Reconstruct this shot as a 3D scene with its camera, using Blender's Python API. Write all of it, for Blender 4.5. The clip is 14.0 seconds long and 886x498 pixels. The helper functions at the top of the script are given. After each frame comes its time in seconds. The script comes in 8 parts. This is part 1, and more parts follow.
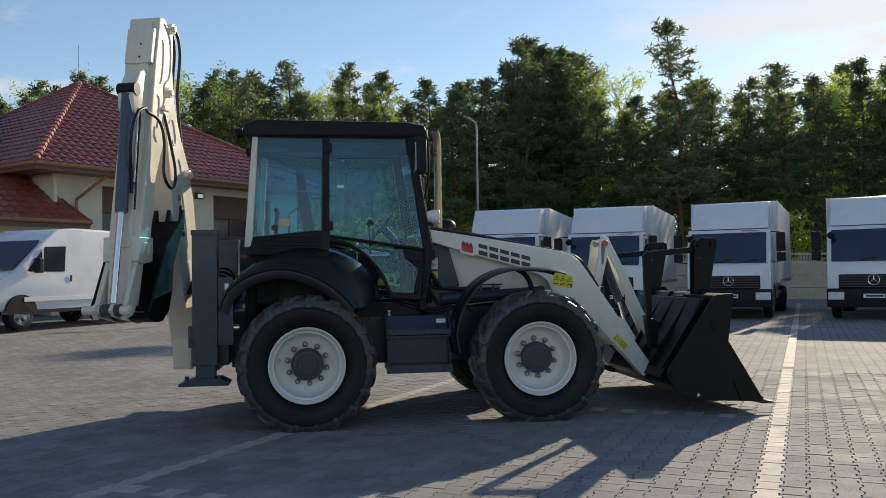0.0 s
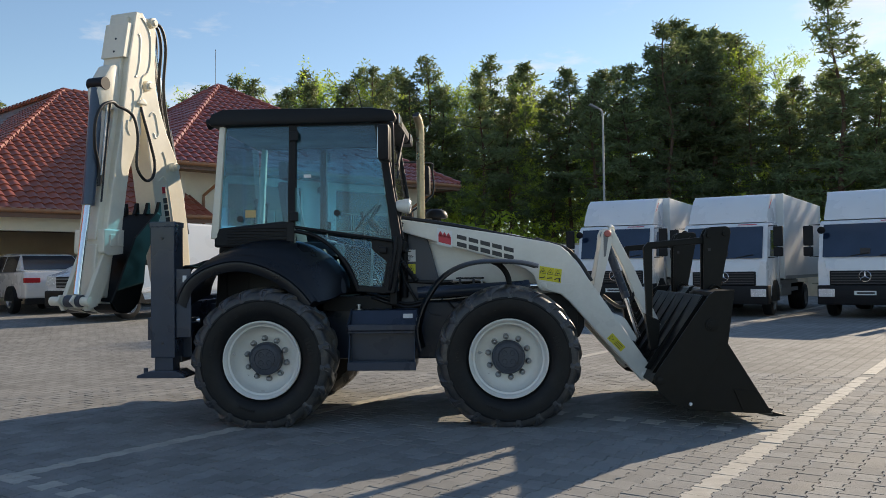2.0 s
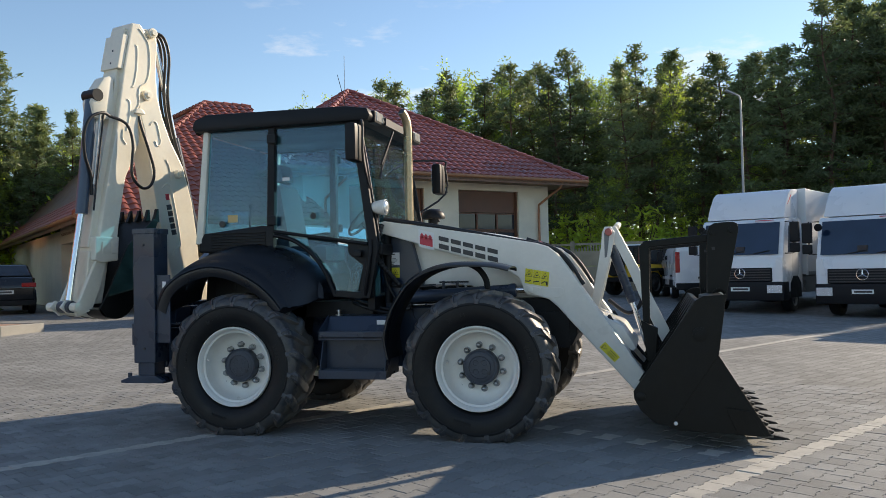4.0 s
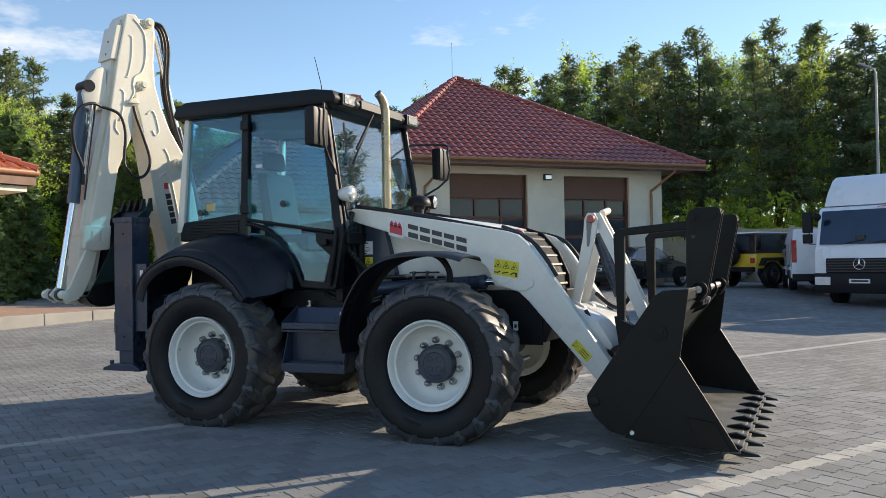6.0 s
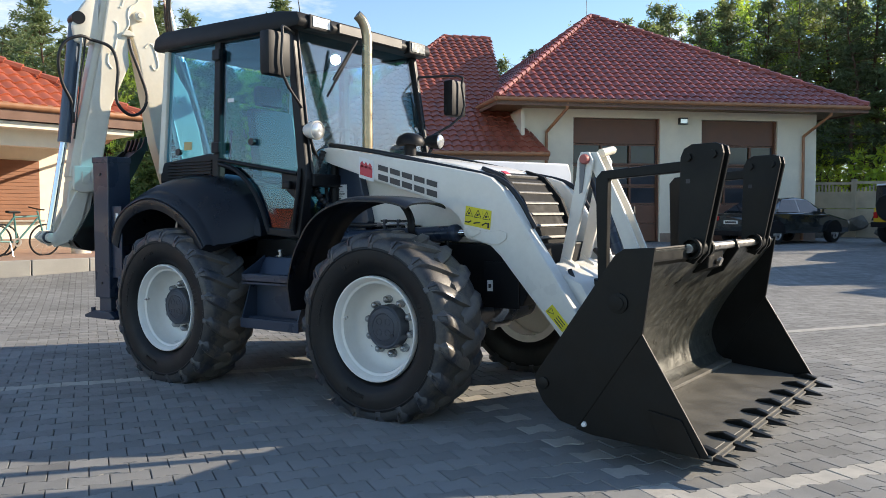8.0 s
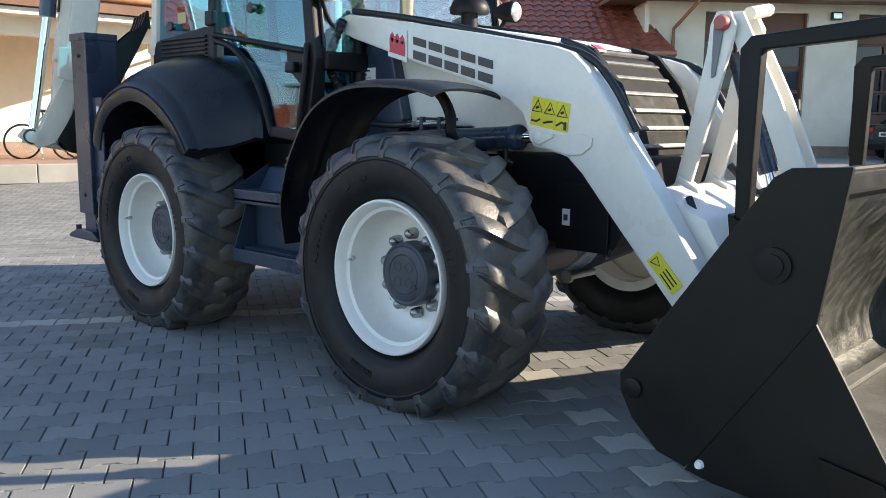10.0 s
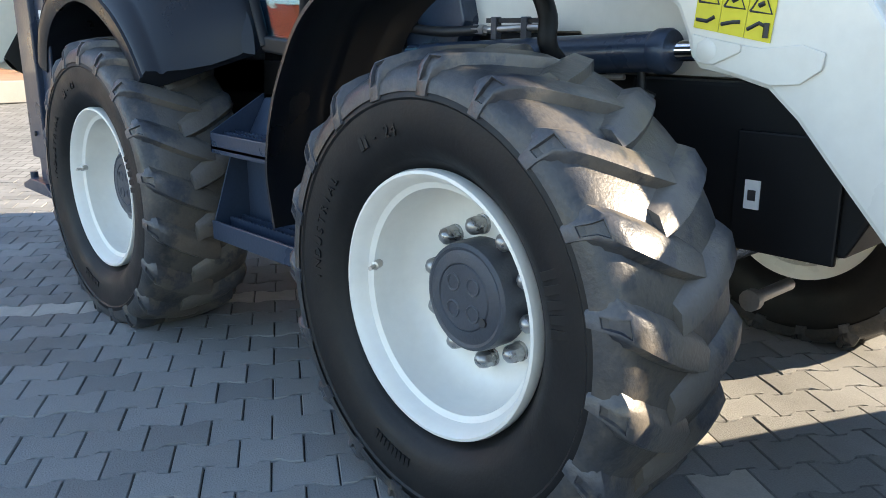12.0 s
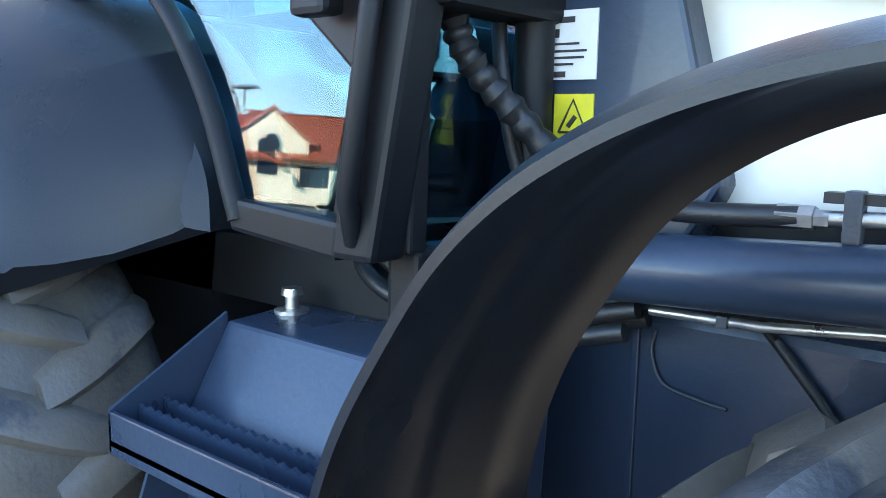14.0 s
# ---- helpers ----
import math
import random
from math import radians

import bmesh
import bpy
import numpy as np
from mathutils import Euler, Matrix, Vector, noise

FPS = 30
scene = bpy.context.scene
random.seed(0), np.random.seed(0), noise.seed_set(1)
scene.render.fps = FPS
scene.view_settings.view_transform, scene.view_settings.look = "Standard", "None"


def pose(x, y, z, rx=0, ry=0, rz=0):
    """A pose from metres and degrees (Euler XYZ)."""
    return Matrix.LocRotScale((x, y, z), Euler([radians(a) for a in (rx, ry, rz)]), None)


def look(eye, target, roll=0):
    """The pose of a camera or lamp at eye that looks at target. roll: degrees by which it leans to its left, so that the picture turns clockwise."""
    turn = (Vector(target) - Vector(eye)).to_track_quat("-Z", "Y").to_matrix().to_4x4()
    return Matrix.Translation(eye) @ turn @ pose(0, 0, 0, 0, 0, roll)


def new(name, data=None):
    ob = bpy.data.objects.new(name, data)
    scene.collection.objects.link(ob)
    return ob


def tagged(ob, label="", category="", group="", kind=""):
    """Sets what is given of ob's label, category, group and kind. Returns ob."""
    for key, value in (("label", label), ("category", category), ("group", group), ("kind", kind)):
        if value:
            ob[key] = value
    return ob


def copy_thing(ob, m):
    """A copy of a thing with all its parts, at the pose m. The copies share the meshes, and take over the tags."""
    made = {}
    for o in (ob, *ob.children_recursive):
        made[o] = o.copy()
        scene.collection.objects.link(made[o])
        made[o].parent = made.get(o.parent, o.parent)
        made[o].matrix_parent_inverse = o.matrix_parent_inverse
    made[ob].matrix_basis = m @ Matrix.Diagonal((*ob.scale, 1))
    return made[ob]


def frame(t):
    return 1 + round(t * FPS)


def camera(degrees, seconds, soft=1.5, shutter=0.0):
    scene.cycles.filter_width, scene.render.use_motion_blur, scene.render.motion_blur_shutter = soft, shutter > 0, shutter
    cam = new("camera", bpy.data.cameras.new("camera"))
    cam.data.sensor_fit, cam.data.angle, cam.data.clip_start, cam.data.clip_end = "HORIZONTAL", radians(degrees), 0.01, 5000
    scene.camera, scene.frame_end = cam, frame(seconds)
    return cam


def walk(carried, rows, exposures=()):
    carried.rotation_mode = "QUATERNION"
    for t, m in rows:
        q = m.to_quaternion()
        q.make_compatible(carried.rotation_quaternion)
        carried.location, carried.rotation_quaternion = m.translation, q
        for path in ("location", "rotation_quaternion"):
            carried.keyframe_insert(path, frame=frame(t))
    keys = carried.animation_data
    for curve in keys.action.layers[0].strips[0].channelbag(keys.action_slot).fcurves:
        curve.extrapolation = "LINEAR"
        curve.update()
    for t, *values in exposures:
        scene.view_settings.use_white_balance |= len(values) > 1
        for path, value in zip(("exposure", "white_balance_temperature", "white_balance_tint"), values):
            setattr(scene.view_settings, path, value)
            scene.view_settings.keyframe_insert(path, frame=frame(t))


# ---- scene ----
cam = camera(55.5, 14.0, soft=0.8)
PATH = [
    (0, (0.089, -9.03, 1.413), (0.388, -7.053, 1.473), -0.9),
    (0.5, (0.564, -8.985, 1.392), (0.751, -6.994, 1.452), -0.8),
    (1, (1.042, -8.869, 1.407), (1.13, -6.871, 1.46), -0.9),
    (1.5, (1.566, -8.815, 1.416), (1.561, -6.815, 1.462), -0.7),
    (2, (2.012, -8.64, 1.381), (1.91, -6.643, 1.431), -0.7),
    (2.5, (2.46, -8.525, 1.384), (2.261, -6.536, 1.434), -0.7),
    (3, (2.868, -8.378, 1.4), (2.572, -6.401, 1.447), -0.7),
    (5.3, (4.574, -7.395, 1.406), (3.863, -5.527, 1.456), -1.2),
    (5.5, (4.685, -7.321, 1.401), (3.95, -5.462, 1.446), -1.0),
    (6, (4.969, -7.031, 1.391), (4.147, -5.208, 1.421), -1.0),
    (6.5, (5.26, -6.704, 1.401), (4.343, -4.926, 1.421), -1.1),
    (7, (5.593, -6.366, 1.42), (4.59, -4.636, 1.414), -0.8),
    (7.5, (5.691, -5.896, 1.401), (4.609, -4.214, 1.358), -0.5),
    (8, (5.773, -5.439, 1.367), (4.617, -3.809, 1.279), -0.1),
    (8.5, (5.79, -4.957, 1.38), (4.569, -3.38, 1.234), 0.2),
    (8.7, (5.706, -4.786, 1.351), (4.46, -3.23, 1.181), 0.4),
    (10.8, (4.481, -3.172, 1.294), (3.097, -1.782, 0.903), 0.3),
    (11, (4.37, -3.058, 1.304), (2.983, -1.678, 0.887), 0.2),
    (11.5, (4.027, -2.818, 1.307), (2.631, -1.47, 0.823), -0.2),
    (12, (3.722, -2.547, 1.294), (2.292, -1.248, 0.775), -0.2),
    (12.5, (3.371, -2.259, 1.312), (1.916, -0.978, 0.819), 0.5),
    (13, (2.917, -2.101, 1.336), (1.457, -0.807, 0.896), 1.6),
    (13.5, (2.494, -1.853, 1.384), (1.07, -0.506, 0.989), 1.6),
    (14, (2.052, -1.736, 1.386), (0.788, -0.214, 1.094), 1.3),
]
EXPOSURES = [(0.0, 0.46, 6750, 10), (1.5, 0.60, 6750, 10), (3.0, 0.76, 6750, 10), (5.5, 0.98, 6550, 10), (8.5, 1.28, 6450, 10), (11.0, 1.98, 6600, 10), (12.5, 2.52, 6900, 10), (13.2, 2.96, 6450, 10), (14.0, 3.6, 6250, 10)]
walk(cam, [(t, look(eye, target, roll)) for t, eye, target, roll in PATH], EXPOSURES)

# ---- world, sun and exposure ----
SUN_AZ, SUN_EL = radians(51.5), radians(22)
SUN_DIR = Vector((math.cos(SUN_AZ) * math.cos(SUN_EL), math.sin(SUN_AZ) * math.cos(SUN_EL), math.sin(SUN_EL)))
world = bpy.data.worlds.new("evening_sky")
scene.world = world
world.use_nodes = True
wn, wl = world.node_tree.nodes, world.node_tree.links
sky = wn.new("ShaderNodeTexSky")
sky.sky_type, sky.sun_disc = "NISHITA", False
sky.sun_elevation, sky.sun_rotation = SUN_EL, math.pi / 2 - SUN_AZ
sky.air_density, sky.dust_density, sky.ozone_density = 1.0, 0.12, 2.4
tc = wn.new("ShaderNodeTexCoord")
sep = wn.new("ShaderNodeSeparateXYZ")
wl.new(tc.outputs["Generated"], sep.inputs[0])
# thin evening clouds, stretched flat: a bank low towards the sun, unseen ones added in the south as fill light
def world_math(op, a, c):
    k = wn.new("ShaderNodeMath")
    k.operation = op
    for i, v in enumerate((a, c)):
        if isinstance(v, (int, float)):
            k.inputs[i].default_value = v
        else:
            wl.new(v, k.inputs[i])
    return k.outputs[0]


def towards(az, el, lo, hi, top):
    """How near the view lies to a direction, from 0 to top."""
    d = wn.new("ShaderNodeVectorMath")
    d.operation = "DOT_PRODUCT"
    d.inputs[1].default_value = (math.cos(radians(az)) * math.cos(radians(el)), math.sin(radians(az)) * math.cos(radians(el)), math.sin(radians(el)))
    wl.new(tc.outputs["Generated"], d.inputs[0])
    r = wn.new("ShaderNodeMapRange")
    r.inputs[1].default_value, r.inputs[2].default_value, r.inputs[4].default_value = lo, hi, top
    wl.new(d.outputs["Value"], r.inputs[0])
    return r.outputs[0]


cmap = wn.new("ShaderNodeMapping")
cmap.inputs["Scale"].default_value = (1.6, 1.6, 5.5)
cmap.inputs["Location"].default_value = (0.35, 0.1, 0.0)
wl.new(tc.outputs["Generated"], cmap.inputs[0])
cno = wn.new("ShaderNodeTexNoise")
cno.inputs["Scale"].default_value, cno.inputs["Detail"].default_value, cno.inputs["Roughness"].default_value = 2.6, 9.0, 0.6
wl.new(cmap.outputs[0], cno.inputs[0])
# made-up clouds out of view, to brighten the sides away from the sun
south = towards(-95, 25, 0.0, 0.7, 1.0)
dense = world_math("ADD", world_math("ADD", cno.outputs[0], world_math("ADD", towards(54, 13.5, 0.945, 0.995, 0.16), towards(150, 11.0, 0.972, 0.997, 0.11))), world_math("MULTIPLY", south, 0.02))
cr = wn.new("ShaderNodeMapRange")
cr.inputs[1].default_value, cr.inputs[2].default_value, cr.inputs[3].default_value, cr.inputs[4].default_value = 0.57, 0.72, 0.0, 0.85
wl.new(dense, cr.inputs[0])
band = wn.new("ShaderNodeMapRange")
band.inputs[1].default_value, band.inputs[2].default_value, band.inputs[3].default_value, band.inputs[4].default_value = 0.24, 0.34, 1.0, 0.0
wl.new(sep.outputs[2], band.inputs[0])
cloud = world_math("MULTIPLY", cr.outputs[0], world_math("MAXIMUM", band.outputs[0], south))
mixc = wn.new("ShaderNodeMixRGB")
mixc.inputs[2].default_value = (6.2, 6.0, 5.8, 1)
wl.new(cloud, mixc.inputs[0]), wl.new(sky.outputs[0], mixc.inputs[1])
bg = wn["Background"]
bg.inputs["Strength"].default_value = 0.101
wl.new(mixc.outputs[0], bg.inputs[0])

sun_data = bpy.data.lights.new("sun", "SUN")
sun_data.energy, sun_data.angle, sun_data.color = 3.75, radians(0.55), (1.0, 0.85, 0.66)
sun = new("sun", sun_data)
sun.matrix_basis = look(SUN_DIR * 90, (0, 0, 0))

# ---- materials ----
def mat_new(name):
    m = bpy.data.materials.new(name)
    m.use_nodes = True
    return m, m.node_tree.nodes, m.node_tree.links, m.node_tree.nodes["Principled BSDF"]


def surface(name, col, rough=0.5, metal=0.0, vary=0.15, scale=3.0, fine=60.0, bump=0.02, dirt=None, dirt_amt=0.0, coat=0.0, island=0.0, spec=0.5):
    """Base colour with a coarse stain, a fine grain, a bump and, if given, patches of dirt."""
    m, n, l, b = mat_new(name)
    co = n.new("ShaderNodeTexCoord")
    big = n.new("ShaderNodeTexNoise")
    big.inputs["Scale"].default_value, big.inputs["Detail"].default_value = scale, 6.0
    sml = n.new("ShaderNodeTexNoise")
    sml.inputs["Scale"].default_value, sml.inputs["Detail"].default_value = fine, 4.0
    l.new(co.outputs["Object"], big.inputs[0]), l.new(co.outputs["Object"], sml.inputs[0])
    add = n.new("ShaderNodeMath")
    add.operation = "MULTIPLY_ADD"
    add.inputs[1].default_value = 0.5
    l.new(sml.outputs[0], add.inputs[0]), l.new(big.outputs[0], add.inputs[2])
    mr = n.new("ShaderNodeMapRange")
    mr.inputs[1].default_value, mr.inputs[2].default_value = 0.45, 1.05
    mr.inputs[3].default_value, mr.inputs[4].default_value = 1.0 - vary, 1.0 + vary
    l.new(add.outputs[0], mr.inputs[0])
    mul = n.new("ShaderNodeVectorMath")
    mul.operation = "SCALE"
    mul.inputs[0].default_value = col[:3]
    l.new(mr.outputs[0], mul.inputs["Scale"])
    out = mul.outputs[0]
    if island:
        src = n.new("ShaderNodeObjectInfo").outputs["Random"] if island > 0 else n.new("ShaderNodeNewGeometry").outputs["Random Per Island"]
        r2 = n.new("ShaderNodeMapRange")
        r2.inputs[3].default_value, r2.inputs[4].default_value = 1 - abs(island), 1 + abs(island)
        l.new(src, r2.inputs[0])
        m2 = n.new("ShaderNodeVectorMath")
        m2.operation = "SCALE"
        l.new(out, m2.inputs[0]), l.new(r2.outputs[0], m2.inputs["Scale"])
        out = m2.outputs[0]
    if dirt:
        dn = n.new("ShaderNodeTexNoise")
        dn.inputs["Scale"].default_value, dn.inputs["Detail"].default_value, dn.inputs["Roughness"].default_value = scale * 1.7, 9.0, 0.65
        l.new(co.outputs["Object"], dn.inputs[0])
        dr = n.new("ShaderNodeMapRange")
        dr.inputs[1].default_value, dr.inputs[2].default_value, dr.inputs[4].default_value = 0.45, 0.7, dirt_amt
        l.new(dn.outputs[0], dr.inputs[0])
        mx = n.new("ShaderNodeMixRGB")
        mx.inputs[2].default_value = (*dirt, 1)
        l.new(dr.outputs[0], mx.inputs[0]), l.new(out, mx.inputs[1])
        out = mx.outputs[0]
    l.new(out, b.inputs["Base Color"])
    rr = n.new("ShaderNodeMapRange")
    rr.inputs[1].default_value, rr.inputs[2].default_value = 0.3, 0.7
    rr.inputs[3].default_value, rr.inputs[4].default_value = max(0.03, rough - 0.08), min(1, rough + 0.1)
    l.new(big.outputs[0], rr.inputs[0]), l.new(rr.outputs[0], b.inputs["Roughness"])
    b.inputs["Metallic"].default_value = metal
    b.inputs["Coat Weight"].default_value = coat
    b.inputs["Specular IOR Level"].default_value = spec
    if bump:
        bp = n.new("ShaderNodeBump")
        bp.inputs["Strength"].default_value, bp.inputs["Distance"].default_value = 0.35, bump
        l.new(sml.outputs[0], bp.inputs["Height"]), l.new(bp.outputs[0], b.inputs["Normal"])
    return m


def glass_pane(name, tint, gloss=0.01, base_gloss=0.03, film=0.0):
    m, n, l, b = mat_new(name)
    n.remove(b)
    tr, gl, mx, lw = n.new("ShaderNodeBsdfTransparent"), n.new("ShaderNodeBsdfGlossy"), n.new("ShaderNodeMixShader"), n.new("ShaderNodeLayerWeight")
    tr.inputs[0].default_value = (*tint, 1)
    gl.inputs["Roughness"].default_value = gloss
    lw.inputs["Blend"].default_value = 0.5
    pw, ma = n.new("ShaderNodeMath"), n.new("ShaderNodeMath")
    pw.operation, ma.operation = "POWER", "MULTIPLY_ADD"
    pw.inputs[1].default_value, ma.inputs[1].default_value, ma.inputs[2].default_value = 4.0, 1.0 - base_gloss, base_gloss
    l.new(lw.outputs["Facing"], pw.inputs[0]), l.new(pw.outputs[0], ma.inputs[0])
    l.new(ma.outputs[0], mx.inputs[0]), l.new(tr.outputs[0], mx.inputs[1]), l.new(gl.outputs[0], mx.inputs[2])
    out = mx.outputs[0]
    if film:
        # thin film of dust that scatters light
        df, fm, no, mr = n.new("ShaderNodeBsdfDiffuse"), n.new("ShaderNodeMixShader"), n.new("ShaderNodeTexNoise"), n.new("ShaderNodeMapRange")
        df.inputs[0].default_value = (0.72, 0.68, 0.6, 1)
        no.inputs["Scale"].default_value, no.inputs["Detail"].default_value = 3.0, 6.0
        mr.inputs[1].default_value, mr.inputs[2].default_value, mr.inputs[3].default_value, mr.inputs[4].default_value = 0.3, 0.75, film * 0.5, film * 1.6
        l.new(no.outputs[0], mr.inputs[0]), l.new(mr.outputs[0], fm.inputs[0])
        l.new(out, fm.inputs[1]), l.new(df.outputs[0], fm.inputs[2])
        out = fm.outputs[0]
    l.new(out, n["Material Output"].inputs[0])
    return m


def leaf_material(name, col, trans, vary=0.3):
    m, n, l, b = mat_new(name)
    gi, oi = n.new("ShaderNodeNewGeometry"), n.new("ShaderNodeObjectInfo")
    ad = n.new("ShaderNodeMath")
    ad.operation = "ADD"
    l.new(gi.outputs["Random Per Island"], ad.inputs[0]), l.new(oi.outputs["Random"], ad.inputs[1])
    mr = n.new("ShaderNodeMapRange")
    mr.inputs[2].default_value, mr.inputs[3].default_value, mr.inputs[4].default_value = 2.0, 1 - vary, 1 + vary
    l.new(ad.outputs[0], mr.inputs[0])
    sc = n.new("ShaderNodeVectorMath")
    sc.operation = "SCALE"
    sc.inputs[0].default_value = col
    l.new(mr.outputs[0], sc.inputs["Scale"]), l.new(sc.outputs[0], b.inputs["Base Color"])
    b.inputs["Roughness"].default_value = 0.6
    b.inputs["Specular IOR Level"].default_value = 0.25
    t = n.new("ShaderNodeBsdfTranslucent")
    s2 = n.new("ShaderNodeVectorMath")
    s2.operation = "SCALE"
    s2.inputs[0].default_value = trans
    l.new(mr.outputs[0], s2.inputs["Scale"]), l.new(s2.outputs[0], t.inputs[0])
    ads = n.new("ShaderNodeAddShader")
    l.new(b.outputs[0], ads.inputs[0]), l.new(t.outputs[0], ads.inputs[1])
    l.new(ads.outputs[0], n["Material Output"].inputs[0])
    return m


PAVE_ANGLE = radians(58.2)
PAVE_L, PAVE_W, PAVE_A = 0.2, 0.158, 0.012


def paving_sheet():
    """Interlocking concrete pavers, aligned with the single stones near the machine."""
    m, n, l, b = mat_new("concrete_paving")
    co = n.new("ShaderNodeTexCoord")
    rot = n.new("ShaderNodeMapping")
    rot.inputs["Rotation"].default_value = (0, 0, -PAVE_ANGLE)
    l.new(co.outputs["Object"], rot.inputs[0])
    s = n.new("ShaderNodeSeparateXYZ")
    l.new(rot.outputs[0], s.inputs[0])

    def mth(op, a, c=None):
        k = n.new("ShaderNodeMath")
        k.operation = op
        for i, v in enumerate((a, c)):
            if v is not None:
                if isinstance(v, (int, float)):
                    k.inputs[i].default_value = v
                else:
                    l.new(v, k.inputs[i])
        return k.outputs[0]
    cx = mth("COSINE", mth("MULTIPLY", s.outputs[0], 2 * math.pi / PAVE_L))
    sy = mth("SINE", mth("MULTIPLY", s.outputs[1], math.pi / PAVE_W))
    y2 = mth("ADD", mth("ADD", s.outputs[1], mth("MULTIPLY", mth("MULTIPLY", cx, sy), PAVE_A)), PAVE_W / 2)
    cb = n.new("ShaderNodeCombineXYZ")
    l.new(s.outputs[0], cb.inputs[0]), l.new(y2, cb.inputs[1])
    br = n.new("ShaderNodeTexBrick")
    br.offset, br.offset_frequency = 0.5, 2
    br.inputs["Scale"].default_value = 1.0
    br.inputs["Brick Width"].default_value, br.inputs["Row Height"].default_value = PAVE_L, PAVE_W
    br.inputs["Mortar Size"].default_value, br.inputs["Mortar Smooth"].default_value = 0.005, 0.25
    br.inputs["Color1"].default_value, br.inputs["Color2"].default_value = (0.205, 0.205, 0.194, 1), (0.28, 0.278, 0.264, 1)
    br.inputs["Mortar"].default_value = (0.05, 0.049, 0.045, 1)
    l.new(cb.outputs[0], br.inputs[0])
    st = n.new("ShaderNodeTexNoise")
    st.inputs["Scale"].default_value, st.inputs["Detail"].default_value = 0.5, 8.0
    l.new(co.outputs["Object"], st.inputs[0])
    gr = n.new("ShaderNodeTexNoise")
    gr.inputs["Scale"].default_value, gr.inputs["Detail"].default_value = 140.0, 3.0
    l.new(co.outputs["Object"], gr.inputs[0])
    mr = n.new("ShaderNodeMapRange")
    mr.inputs[1].default_value, mr.inputs[2].default_value, mr.inputs[3].default_value, mr.inputs[4].default_value = 0.3, 0.7, 0.8, 1.18
    l.new(st.outputs[0], mr.inputs[0])
    m3 = n.new("ShaderNodeVectorMath")
    m3.operation = "SCALE"
    l.new(br.outputs["Color"], m3.inputs[0]), l.new(mr.outputs[0], m3.inputs["Scale"])
    l.new(m3.outputs[0], b.inputs["Base Color"])
    b.inputs["Roughness"].default_value = 0.85
    b.inputs["Specular IOR Level"].default_value = 0.3
    hh = mth("ADD", mth("SUBTRACT", 1.0, br.outputs["Fac"]), mth("MULTIPLY", gr.outputs[0], 0.25))
    bp = n.new("ShaderNodeBump")
    bp.inputs["Strength"].default_value, bp.inputs["Distance"].default_value = 0.7, 0.006
    l.new(hh, bp.inputs["Height"]), l.new(bp.outputs[0], b.inputs["Normal"])
    return m


M = {}
M["paving"] = paving_sheet()
M["stone"] = surface("paver_grey", (0.232, 0.234, 0.226), 0.85, vary=0.32, scale=1.6, fine=170, bump=0.010, island=-0.16, dirt=(0.11, 0.108, 0.1), dirt_amt=0.3)
M["stone_part"] = surface("paver_grey_single", (0.232, 0.234, 0.226), 0.85, vary=0.32, scale=1.6, fine=170, bump=0.010, island=0.16, dirt=(0.11, 0.108, 0.1), dirt_amt=0.3)
M["stone_pale"] = surface("paver_pale", (0.43, 0.41, 0.365), 0.75, vary=0.2, scale=4, fine=150, bump=0.004, island=0.08, dirt=(0.2, 0.19, 0.17), dirt_amt=0.4)
M["kerb"] = surface("kerb_concrete", (0.34, 0.32, 0.28), 0.8, vary=0.2, scale=2, fine=90, bump=0.01)
M["red_paving"] = surface("reddish_paving", (0.36, 0.235, 0.17), 0.8, vary=0.25, scale=4, fine=60, bump=0.01)
M["white"] = surface("machine_cream_white", (0.79, 0.765, 0.69), 0.33, vary=0.06, scale=2.5, fine=30, bump=0.0, dirt=(0.6, 0.57, 0.5), dirt_amt=0.25, coat=0.25)
M["cream"] = surface("backhoe_cream", (0.80, 0.745, 0.61), 0.36, vary=0.07, scale=2.5, fine=30, bump=0.0, dirt=(0.62, 0.56, 0.44), dirt_amt=0.25, coat=0.2)
M["navy"] = surface("dark_navy_paint", (0.026, 0.040, 0.068), 0.30, vary=0.2, scale=4, fine=70, bump=0.002, coat=0.1, spec=0.4)
M["black"] = surface("black_plastic", (0.0075, 0.008, 0.0095), 0.5, vary=0.2, scale=3, fine=240, bump=0.0008, spec=0.28)
M["fender"] = surface("fender_black_plastic", (0.0085, 0.0105, 0.0145), 0.33, vary=0.2, scale=3, fine=240, bump=0.0008, spec=0.40)
M["bucket_black"] = surface("bucket_black_paint", (0.006, 0.0065, 0.006), 0.42, vary=0.3, scale=5, fine=60, bump=0.0008, dirt=(0.014, 0.014, 0.012), dirt_amt=0.3, spec=0.22)
M["bucket_worn"] = surface("bucket_worn_steel", (0.046, 0.048, 0.042), 0.34, metal=0.35, vary=0.5, scale=9, fine=70, bump=0.006, dirt=(0.20, 0.20, 0.17), dirt_amt=0.5)
M["bucket_floor"] = surface("bucket_floor_steel", (0.11, 0.105, 0.09), 0.55, metal=0.2, vary=0.3, scale=5, fine=60, bump=0.004)
M["rubber"] = surface("tyre_rubber", (0.0075, 0.008, 0.009), 0.5, vary=0.35, scale=8, fine=90, bump=0.002, dirt=(0.022, 0.020, 0.017), dirt_amt=0.35, spec=0.3)
M["tread"] = surface("tyre_tread_dusty", (0.046, 0.049, 0.057), 0.38, vary=0.5, scale=7, fine=90, bump=0.004, dirt=(0.16, 0.145, 0.12), dirt_amt=0.35, spec=0.5)
